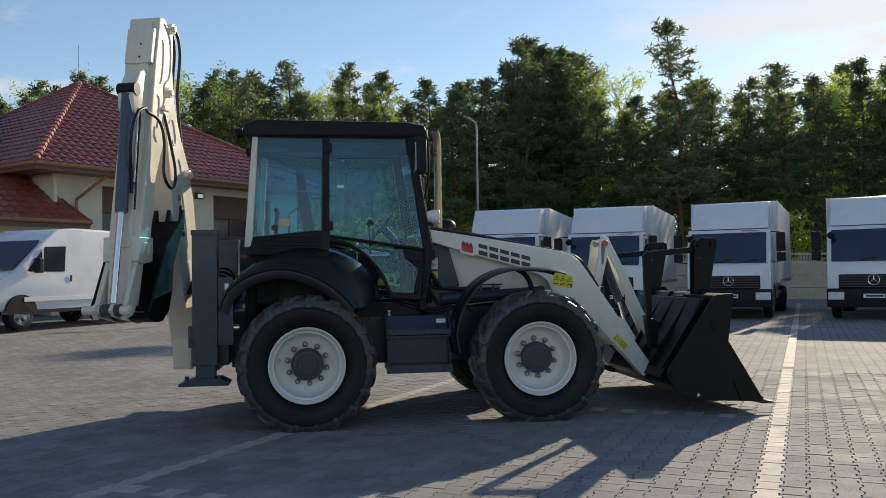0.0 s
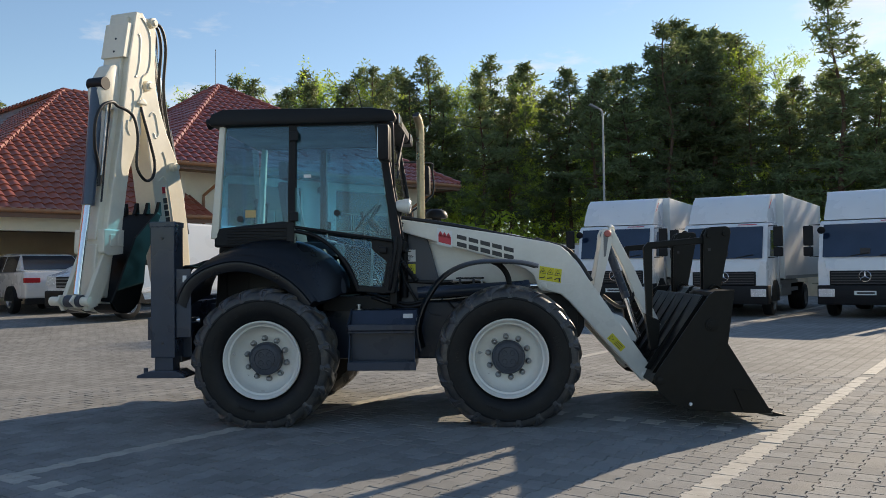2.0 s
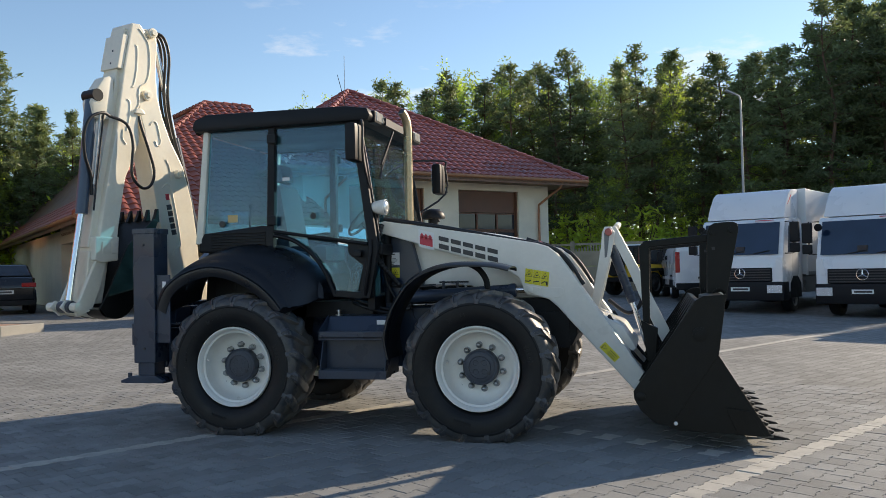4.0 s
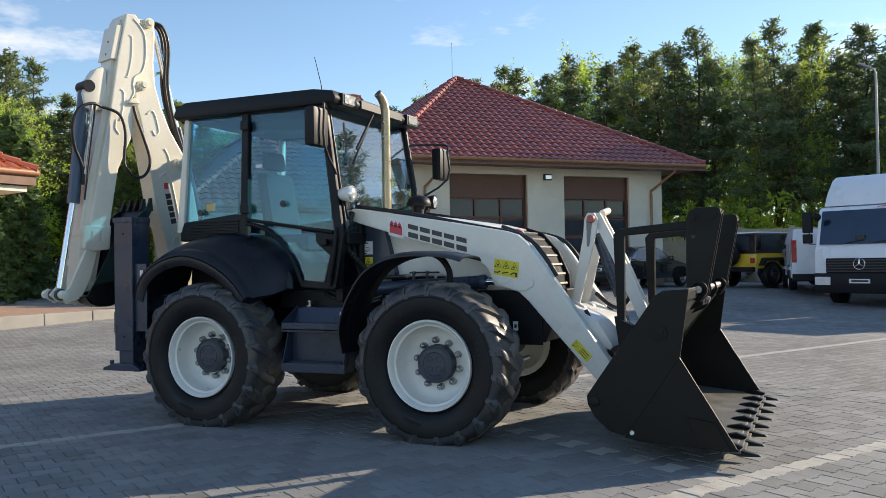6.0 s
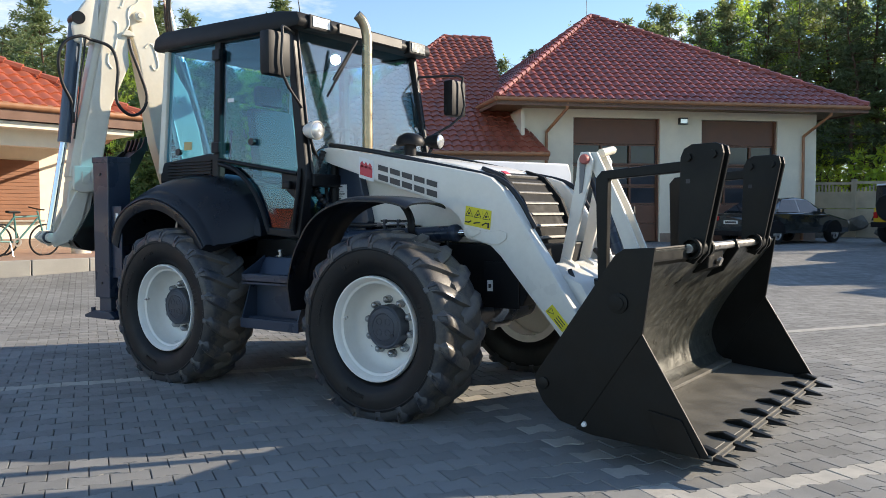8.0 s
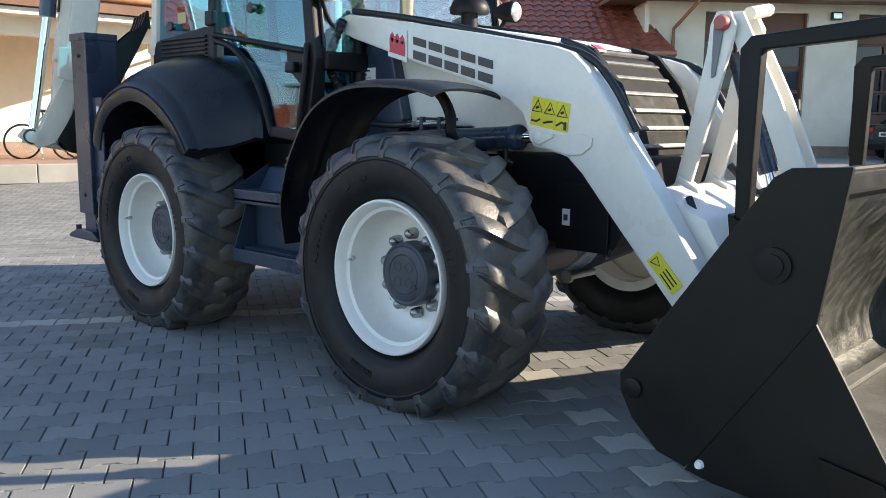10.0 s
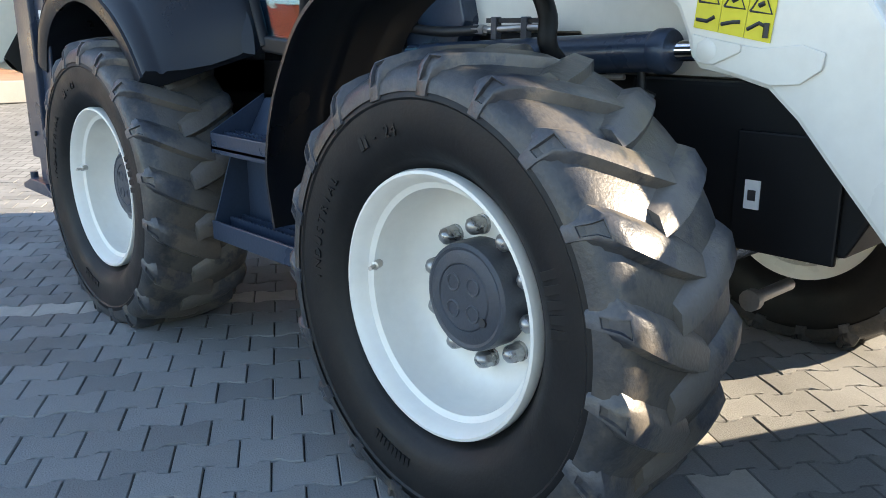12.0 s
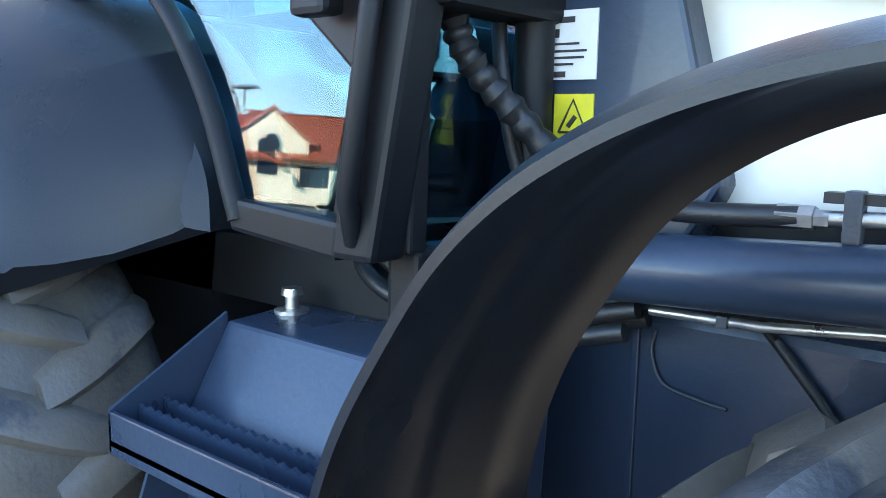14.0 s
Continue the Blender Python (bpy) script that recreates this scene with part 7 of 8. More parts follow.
    # dark block put into the open gap for its shade
    box("cab_back_gap", (-1.0, 1.72, 0.6), (1.0, 1.82, 2.5), "ink_and_hollow", t)
    box("fuel_tank", (0.55, 2.2, 0.5), (1.1, 3.6, 0.98), "pole", t, bevel=0.04)
    plate_bar(bp, -0.26, 0.26, -0.055, 0.60, 0.71)
    return t


first = box_truck()
for i, (tx, ty, az) in enumerate(((5.82, 16.68, 65.0), (8.59, 15.12, 60.0), (11.81, 13.7, 56.0), (14.95, 11.69, 52.0))):
    if i == 0:
        settle(first, tx, ty, az - 90)
    else:
        copy_thing(first, pose(tx, ty, ground_z(tx, ty), 0, 0, az - 90))


def panel_van(name, label, length, h, w, nose, rear_only=False, cat="van"):
    """Van along +y from its nose at y = 0."""
    v = base(name, (0, 0, 0), label, cat)
    hw = w / 2
    prof = [(0.0, 0.38), (-0.02, 0.70), (0.06, 0.98), (nose * 0.75, 1.20), (nose, 1.28), (nose + 0.85, h - 0.28), (nose + 1.25, h - 0.04), (nose + 1.8, h), (length - 0.08, h - 0.03), (length, h - 0.3), (length, 0.38)]
    bd = bmesh.new()
    b_prism(bd, prof, -hw, hw, lambda p, q, s: (s, p, q))
    for vt in bd.verts:
        if vt.co.z > 1.2:
            vt.co.x *= 1 - 0.10 * (vt.co.z - 1.2) / (h - 1.2)
        if vt.co.y < nose * 0.5:
            vt.co.x *= 0.93
    part("body", bd, "van_white", v, "", True, 0.06, 3)
    zt = h - 0.42
    wsx = bmesh.new()
    y0, y1 = nose + 0.03, nose + 0.78
    b_prism(wsx, [(y0 - 0.02, 1.32), (y1 - 0.03, zt + 0.10), (y1 - 0.05, zt + 0.11), (y0 - 0.05, 1.33)], -hw + 0.13, hw - 0.13, lambda p, q, s: (s, p, q))
    part("windscreen", wsx, "gate_glass", v)
    for s in (-1, 1):
        f = 1 - 0.10 * 0.35
        sw = prism("side_window", [(nose + 0.28, 1.28), (nose + 1.35, 1.28), (nose + 1.38, zt - 0.02), (nose + 0.80, zt - 0.04)], s * hw * 0.985 - 0.012, s * hw * 0.985 + 0.004, lambda p, q, r: (r, p, q), "gate_glass", v)
        box("window_post", (s * hw * 0.985 - 0.014, nose + 0.70, 1.28), (s * hw * 0.985 + 0.008, nose + 0.74, zt - 0.06), "van_white", sw)
        box("side_moulding", (s * hw - 0.01, nose + 0.2, 0.62), (s * hw + 0.014, length - 0.3, 0.72), "van_white", v, bevel=0.005)
        box("sill", (s * hw - 0.02, 0.3, 0.36), (s * hw + 0.01, length - 0.1, 0.44), "black", v)
        box("door_handle", (s * hw - 0.005, nose + 1.50, 1.05), (s * hw + 0.015, nose + 1.54, 1.2), "black", v)
        box("mirror", (s * (hw + 0.12) - 0.09, nose + 0.42, 1.25), (s * (hw + 0.12) + 0.09, nose + 0.56, 1.58), "black", v, bevel=0.03)
        v_wheel(v, s * (hw - 0.12), 0.85, 0.34, 0.34, 0.24, s)
        v_wheel(v, s * (hw - 0.12), length - 1.15, 0.34, 0.34, 0.24, s)
        for yy in (0.85, length - 1.15):
            prism("wheel_arch", [(yy + math.cos(radians(a)) * 0.42, 0.36 + math.sin(radians(a)) * 0.42) for a in range(0, 181, 15)], *sorted((s * (hw - 0.22), s * (hw + 0.004))), lambda p, q, r: (r, p, q), "black", v)
        prism("headlight", [(-0.0, 0.80), (0.02, 1.02), (0.42, 1.13), (0.30, 0.92)], *sorted((s * hw * 0.55, s * hw * 0.955)), lambda p, q, r: (r, p - 0.025, q), "headlamp", v, bevel=0.02)
        box("tail_lamp", (s * (hw - 0.09) - 0.07, length - 0.02, 0.85), (s * (hw - 0.09) + 0.07, length + 0.015, 1.5), "tail_red", v, bevel=0.01)
    bp = box("bumper", (-hw + 0.02, -0.06, 0.28), (hw - 0.02, 0.3, 0.68), "black", v, bevel=0.05)
    g = box("grille", (-0.5, -0.05, 0.74), (0.5, 0.03, 1.0), "black", v, bevel=0.02)
    for k in range(3):
        box("grille_slat", (-0.47, -0.062, 0.77 + 0.08 * k), (0.47, -0.048, 0.80 + 0.08 * k), "cabin_grey", g)
    plate_bar(bp, -0.26, 0.26, -0.062, 0.42, 0.53)
    box("rear_bumper", (-hw + 0.03, length - 0.05, 0.30), (hw - 0.03, length + 0.08, 0.52), "black", v, bevel=0.03)
    for s in (-1, 1):
        box("rear_door", (min(s * 0.012, s * (hw - 0.12)), length - 0.004, 0.6), (max(s * 0.012, s * (hw - 0.12)), length + 0.012, h - 0.32), "van_white", v, bevel=0.01)
    p = box("number_plate", (-0.26, length + 0.013, 0.62), (0.26, length + 0.02, 0.74), "sticker_white", v, "white plate with a dark bar")
    box("plate_bar", (-0.2, length + 0.021, 0.65), (0.2, length + 0.024, 0.71), "ink_grey", p)
    return v


def place_axle(ob, nose_xy, heading):
    """Nose at a place, the vehicle's length running off along the heading (degrees)."""
    x, y = nose_xy
    ob.matrix_basis = pose(x, y, ground_z(x, y), 0, 0, heading - 90)


van = panel_van("delivery_van", "white high-roofed delivery van parked before the wing", 5.2, 2.3, 1.95, 0.7)
place_axle(van, (-7.5, 10.2), 60)
van2 = panel_van("small_van", "white small panel van parked beside a truck", 4.4, 1.85, 1.8, 0.8)
place_axle(van2, (4.55, 24.0), -84)


def saloon(name, label, mat, length=4.9, w=1.86, h=1.45, suv=False, cat="car"):
    c = base(name, (0, 0, 0), label, cat)
    hw = w / 2
    if suv:
        low = [(0.0, 0.40), (-0.02, 0.75), (0.15, 0.95), (1.15, 1.08), (length - 0.15, 1.12), (length, 0.85), (length - 0.02, 0.40)]
        roof = [(1.10, 1.05), (1.95, h - 0.03), (2.6, h), (length - 1.0, h - 0.04), (length - 0.35, 1.12)]
    else:
        low = [(0.0, 0.32), (-0.02, 0.60), (0.12, 0.74), (1.25, 0.92), (length - 0.95, 0.98), (length - 0.08, 0.95), (length, 0.70), (length - 0.03, 0.32)]
        roof = [(1.25, 0.90), (2.15, h - 0.05), (2.75, h), (3.35, h - 0.05), (length - 0.65, 0.97)]
    for nm, prof, k, mt in (("body", low, 1.0, mat), ("cabin", roof, 0.86, mat)):
        b = bmesh.new()
        b_prism(b, prof, -hw * (0.97 if nm == "cabin" else 1), hw * (0.97 if nm == "cabin" else 1), lambda p, q, s: (s, p, q))
        for v in b.verts:
            if nm == "cabin":
                v.co.x *= 1 - 0.26 * (v.co.z - 0.92) / (h - 0.92)
            elif v.co.y < 0.3 or v.co.y > length - 0.2:
                v.co.x *= 0.9
        part(nm, b, mt, c, "", True, 0.07, 3)
    n = len(roof)
    for s in (-1, 1):
        b = bmesh.new()
        mid = (roof[1][0] + roof[-2][0]) / 2
        zlo = 0.98 if not suv else 1.10
        for a0, a1 in ((roof[0][0] + 0.38, mid - 0.05), (mid + 0.03, roof[-1][0] - 0.42)):
            q = [(a0, zlo), (a1, zlo), (min(a1, roof[-2][0] + 0.1), h - 0.09), (max(a0, roof[1][0] + 0.02), h - 0.09)]
            vs0 = []
            for p, z in q:
                x = hw * 0.97 * (1 - 0.26 * (z - 0.92) / (h - 0.92)) + 0.006
                vs0.append((s * x, p, z))
            vv = [b.verts.new(v) for v in vs0]
            v2 = [b.verts.new((v[0] - s * 0.012, v[1], v[2])) for v in vs0]
            b.faces.new(vv), b.faces.new(v2[::-1])
            for i in range(4):
                b.faces.new((vv[i], vv[(i + 1) % 4], v2[(i + 1) % 4], v2[i]))
        part("side_window", b, "gate_glass", c)
        for yy in (0.95, length - 1.0):
            v_wheel(c, s * (hw - 0.11), yy, 0.33 if not suv else 0.37, 0.33 if not suv else 0.37, 0.22, s)
            prism("wheel_arch", [(yy + math.cos(radians(a)) * 0.39, 0.34 + math.sin(radians(a)) * 0.39) for a in range(0, 181, 15)], *sorted((s * (hw - 0.22), s * (hw + 0.003))), lambda p, q, r: (r, p, q), "black", c)
        box("tail_lamp", (s * (hw * 0.72) - 0.2, length - 0.10, 0.72 if not suv else 0.82), (s * (hw * 0.72) + 0.2, length + 0.012, 0.86 if not suv else 0.95), "tail_red", c, bevel=0.02)
        box("headlight", (s * (hw * 0.68) - 0.2, -0.02, 0.58), (s * (hw * 0.68) + 0.2, 0.12, 0.70), "lens", c, bevel=0.03)
        box("mirror", (s * (hw + 0.06) - 0.08, roof[0][0] + 0.5, 0.95), (s * (hw + 0.06) + 0.08, roof[0][0] + 0.66, 1.10), mat, c, bevel=0.03)
        box("door_handle", (s * hw - 0.01, 2.35, 0.84), (s * hw + 0.012, 2.55, 0.87), mat, c)
    for (p0, p1) in ((roof[0], roof[1]), (roof[-1], roof[-2])):
        b = bmesh.new()
        sg = -1 if p0 is roof[0] else 1
        a, d = Vector((0, *p0)), Vector((0, *p1))
        q0, q1 = a.lerp(d, 0.10), a.lerp(d, 0.9)
        off = Vector((0, sg * 0.02, 0.014))
        xs0, xs1 = hw * 0.80, hw * 0.68
        vv = [b.verts.new(Vector((x, 0, 0)) + p + off) for x, p in ((-xs0, q0), (xs0, q0), (xs1, q1), (-xs1, q1))]
        v2 = [b.verts.new(v.co - off * 0.8) for v in vv]
        b.faces.new(vv), b.faces.new(v2[::-1])
        for i in range(4):
            b.faces.new((vv[i], vv[(i + 1) % 4], v2[(i + 1) % 4], v2[i]))
        part("windscreen" if sg < 0 else "rear_window", b, "gate_glass", c)
    box("rear_bumper", (-hw * 0.9, length - 0.1, 0.26), (hw * 0.9, length + 0.02, 0.42), "black", c, bevel=0.03)
    pl = box("number_plate", (-0.26, length + 0.001, 0.62), (0.26, length + 0.012, 0.73), "sticker_white", c, "white plate with a dark bar")
    box("plate_bar", (-0.2, length + 0.0125, 0.645), (0.2, length + 0.016, 0.705), "ink_grey", pl)
    return c


sed = saloon("saloon_car", "dark green-grey saloon car parked by the garage house", "car_grey")
place_axle(sed, (-0.13, 25.26), -112)
suv = saloon("estate_car", "white sport utility car under the car port", "car_white", 4.7, 1.9, 1.62, True)
sp = Vector(HF(-6.45, -2.1, 0))
place_axle(suv, (sp.x, sp.y), math.degrees(HA) - 90)
suv2 = saloon("estate_car", "black car in the shade of the car port", "car_black", 4.6, 1.85, 1.55, True)
sp = Vector(HF(-10.4, -6.5, 0))
place_axle(suv2, (sp.x, sp.y), math.degrees(HA) - 92)
pick = saloon("dark_pickup", "black off-road car parked under trees", "car_black", 4.8, 1.9, 1.8, True)
place_axle(pick, (-20.0, 15.5), 130)


def jeep():
    j = base("off_road_car", (0, 0, 0), "yellow and black off-road car with a spare wheel behind", "car")
    hw = 0.85
    prism("body", [(0.0, 0.62), (0.0, 1.02), (1.25, 1.12), (3.75, 1.12), (3.78, 0.62)], -hw, hw, lambda p, q, s: (s, p, q), "jeep_yellow", j, bevel=0.05, smooth=True)
    t = prism("hard_top", [(1.35, 1.12), (1.62, 1.80), (3.70, 1.80), (3.74, 1.12)], -hw + 0.03, hw - 0.03, lambda p, q, s: (s, p, q), "car_black", j, bevel=0.05)
    prism("roof_panel", [(1.6, 1.79), (1.66, 1.84), (3.66, 1.84), (3.72, 1.79)], -hw + 0.02, hw - 0.02, lambda p, q, s: (s, p, q), "box_white", t, bevel=0.02)
    for s in (-1, 1):
        for a, b in ((1.72, 2.35), (2.5, 3.5)):
            box("side_window", (s * (hw - 0.028) - 0.006, a, 1.24), (s * (hw - 0.028) + 0.006, b, 1.70), "gate_glass", t)
        for yy in (0.65, 3.05):
            v_wheel(j, s * 0.84, yy, 0.42, 0.42, 0.32, s, "ink_grey")
            prism("wheel_flare", [(yy - 0.62, 0.72), (yy - 0.45, 0.98), (yy + 0.45, 0.98), (yy + 0.62, 0.72), (yy + 0.5, 0.72), (yy + 0.38, 0.88), (yy - 0.38, 0.88), (yy - 0.5, 0.72)], *sorted((s * 0.8, s * 1.02)), lambda p, q, r: (r, p, q), "black", j, bevel=0.01)
        box("tail_lamp", (s * 0.72 - 0.07, 3.77, 0.80), (s * 0.72 + 0.07, 3.82, 0.98), "tail_red", j, bevel=0.01)
    box("rear_window", (-0.55, 3.70, 1.25), (0.55, 3.735, 1.70), "gate_glass", t)
    sw = lathe("spare_wheel", [(0.2, -0.12), (0.36, -0.13), (0.41, -0.06), (0.41, 0.06), (0.36, 0.13), (0.2, 0.12), (0, 0.1)], (0.1, 3.95, 1.12), (0, 1, 0), "rubber", j, n=32)
    box("rear_bumper", (-0.8, 3.75, 0.52), (0.8, 3.92, 0.68), "black", j, bevel=0.02)
    box("windscreen", (-0.7, 1.36, 1.2), (0.7, 1.40, 1.7), "gate_glass", j)
    return j


jp = jeep()
place_axle(jp, (4.45, 25.8), -125)


def bicycle(x, y, turn):
    b = base("bicycle", (0, 0, 0), "bicycle with a green frame leaning on the porch", "bicycle", "bicycles by the door")
    for yy in (0.0, 1.05):
        bm = bmesh.new()
        b_tube(bm, [(0, yy + math.cos(a) * 0.33, 0.33 + math.sin(a) * 0.33) for a in [radians(12 * k) for k in range(31)]], 0.02, 6, False)
        w = part("wheel", bm, "rubber", b, smooth=True)
        bm = bmesh.new()
        for k in range(10):
            a = radians(36 * k)
            b_tube(bm, [(0, yy, 0.33), (0, yy + math.cos(a) * 0.32, 0.33 + math.sin(a) * 0.32)], 0.003, 4)
        part("spokes", bm, "steel", w)
    bm = bmesh.new()
    for p, q in (((0, 0.0, 0.33), (0, 0.38, 0.82)), ((0, 0.38, 0.82), (0, 0.88, 0.84)), ((0, 0.45, 0.30), (0, 0.88, 0.80)), ((0, 0.45, 0.30), (0, 0.37, 0.90)), ((0, 0.0, 0.33), (0, 0.45, 0.30)), ((0, 0.86, 0.95), (0, 1.05, 0.33))):
        b_tube(bm, [p, q], 0.02, 7)
    part("frame", bm, "bike", b, smooth=True)
    tube("handlebar", [(-0.3, 0.84, 1.0), (0, 0.88, 0.98), (0.3, 0.84, 1.0)], 0.014, "hose", b)
    box("saddle", (-0.07, 0.22, 0.90), (0.07, 0.48, 0.95), "black", b, bevel=0.02)
    lathe("chain_ring", [(0.05, -0.005), (0.09, -0.005), (0.09, 0.005), (0.05, 0.005)], (0.03, 0.45, 0.30), (1, 0, 0), "steel", b, n=20, closed=True)
    tube("stand", [(0.03, 0.3, 0.3), (0.14, 0.32, 0.0)], 0.012, "steel", b, n=6)
    b.matrix_basis = pose(x, y, 0.46, 0, 6, turn)
    return b


bicycle(-11.5, 3.2, 0)
bicycle(-12.2, 2.6, -6)

# ---- fence, lamp and trees ----
def fence():
    f = base("concrete_fence", (6, 29.5, 0.3), "cream concrete panel fence with openwork top rail", "fence")
    a, b = Vector((-4.2, 31.2, 0.32)), Vector((26.0, 27.2, 0.0))
    n = 15
    dd = (b - a).normalized()
    m0 = Matrix((dd, Vector((-dd.y, dd.x, 0)), Vector((0, 0, 1)))).transposed().to_4x4()
    for k in range(n):
        p = a.lerp(b, k / n)
        w = (b - a).length / n
        m = m0.copy()
        m.translation = (p.x, p.y, ground_z(p.x, p.y) - 0.05)
        box("fence_post", (-0.09, -0.08, 0), (0.09, 0.08, 2.3), "fence", f, m=m, bevel=0.01)
        for q in range(3):
            box("fence_panel", (0.09, -0.035, 0.02 + 0.58 * q), (w - 0.09, 0.035, 0.58 * (q + 1)), "fence", f, m=m, bevel=0.01)
        bm = bmesh.new()
        for i in range(13):
            x0 = 0.14 + (w - 0.3) * i / 13
            hgt = 1.76 + 0.40 - 0.22 * abs(i - 6) / 6
            b_box(bm, (x0, -0.03, 1.72 + 0.25 * (1 - abs(i - 6) / 6) * 0), (x0 + 0.06, 0.03, hgt), m)
        b_box(bm, (0.09, -0.035, 1.74), (w - 0.09, 0.035, 1.84), m)
        b_box(bm, (0.09, -0.035, 2.12), (w - 0.09, 0.035, 2.22), m)
        part("fence_top", bm, "fence", f)


fence()
lamp = base("street_lamp", (6.55, 25.2, 0.2), "grey street lamp with a curved arm at the yard edge", "street lamp")
tube("pole", [(6.75, 25.2, 0.0), (6.75, 25.2, 4.0), (6.75, 25.2, 7.55), (6.70, 25.2, 7.7), (6.52, 25.15, 7.8)], [0.06, 0.05, 0.04, 0.035, 0.03], "pole", lamp, n=10)
box("lamp_head", (-0.24, -0.10, -0.035), (0.14, 0.10, 0.035), "pole", lamp, bevel=0.02, m=pose(6.42, 25.13, 7.83, 0, 25, 10))
# street lamp behind the walk
lamp2 = base("street_lamp", (-21.6, -17.5, 0.2), "grey street lamp across the yard", "street lamp")
tube("pole", [(-21.6, -17.5, 0.0), (-21.6, -17.5, 4.3)], [0.07, 0.05], "pole", lamp2, n=10)
box("lamp_head", (-22.1, -17.7, 4.3), (-21.1, -17.3, 4.4), "pole", lamp2, bevel=0.02)
# rubble and old tyres at the fence
rng = random.Random(5)
for k in range(12):
    x, y = -1.5 + rng.random() * 5.5, 29.4 + rng.random() * 0.7
    bm = bmesh.new()
    bmesh.ops.create_icosphere(bm, subdivisions=2, radius=0.32 + rng.random() * 0.25)
    for v in bm.verts:
        v.co *= 0.75 + 0.5 * noise.noise(v.co * 2.2 + Vector((k * 3.1, 0, 0)))
        v.co.z *= 0.7
    o = part("rubble_stone", bm, "debris")
    o.matrix_basis = pose(x, y, ground_z(x, y) + 0.18 + 0.35 * (k % 3 == 0), 0, 0, k * 40)
    tagged(o, "grey block of rubble heaped at the fence", "rubble", "rubble heap")
for x, y in ((2.9, 29.0), (3.3, 29.2)):
    o = lathe("old_tyre", [(0.2, -0.1), (0.32, -0.11), (0.36, 0), (0.32, 0.11), (0.2, 0.1)], (x, y, ground_z(x, y) + 0.36), (0.4, -1, 0.1), "rubber", None, n=28, closed=True)
    tagged(o, "old black tyre leaning at the fence", "tyre", "old tyres")


def clump(bm, c, r, n, rng, flat=0.6, size=0.3, long=2.2):
    """A tuft of small pointed leaf blades round c."""
    for _ in range(n):
        d = Vector((rng.gauss(0, 1), rng.gauss(0, 1), rng.gauss(0, flat)))
        d = d.normalized() if d.length > 1e-3 else Vector((0, 0, 1))
        p = c + d * r * (0.25 + 0.75 * rng.random())
        a = Vector((rng.gauss(0, 1), rng.gauss(0, 1), rng.gauss(0, 0.7))).normalized()
        b = a.cross(d)
        b = b.normalized() if b.length > 1e-3 else a.orthogonal().normalized()
        s = size * (0.6 + 0.8 * rng.random())
        t = (d * 0.7 + a * 0.6).normalized() * s * long * 0.5
        vs = [bm.verts.new(p - t), bm.verts.new(p + b * s * 0.32), bm.verts.new(p + t), bm.verts.new(p - b * s * 0.32)]
        bm.faces.new(vs)


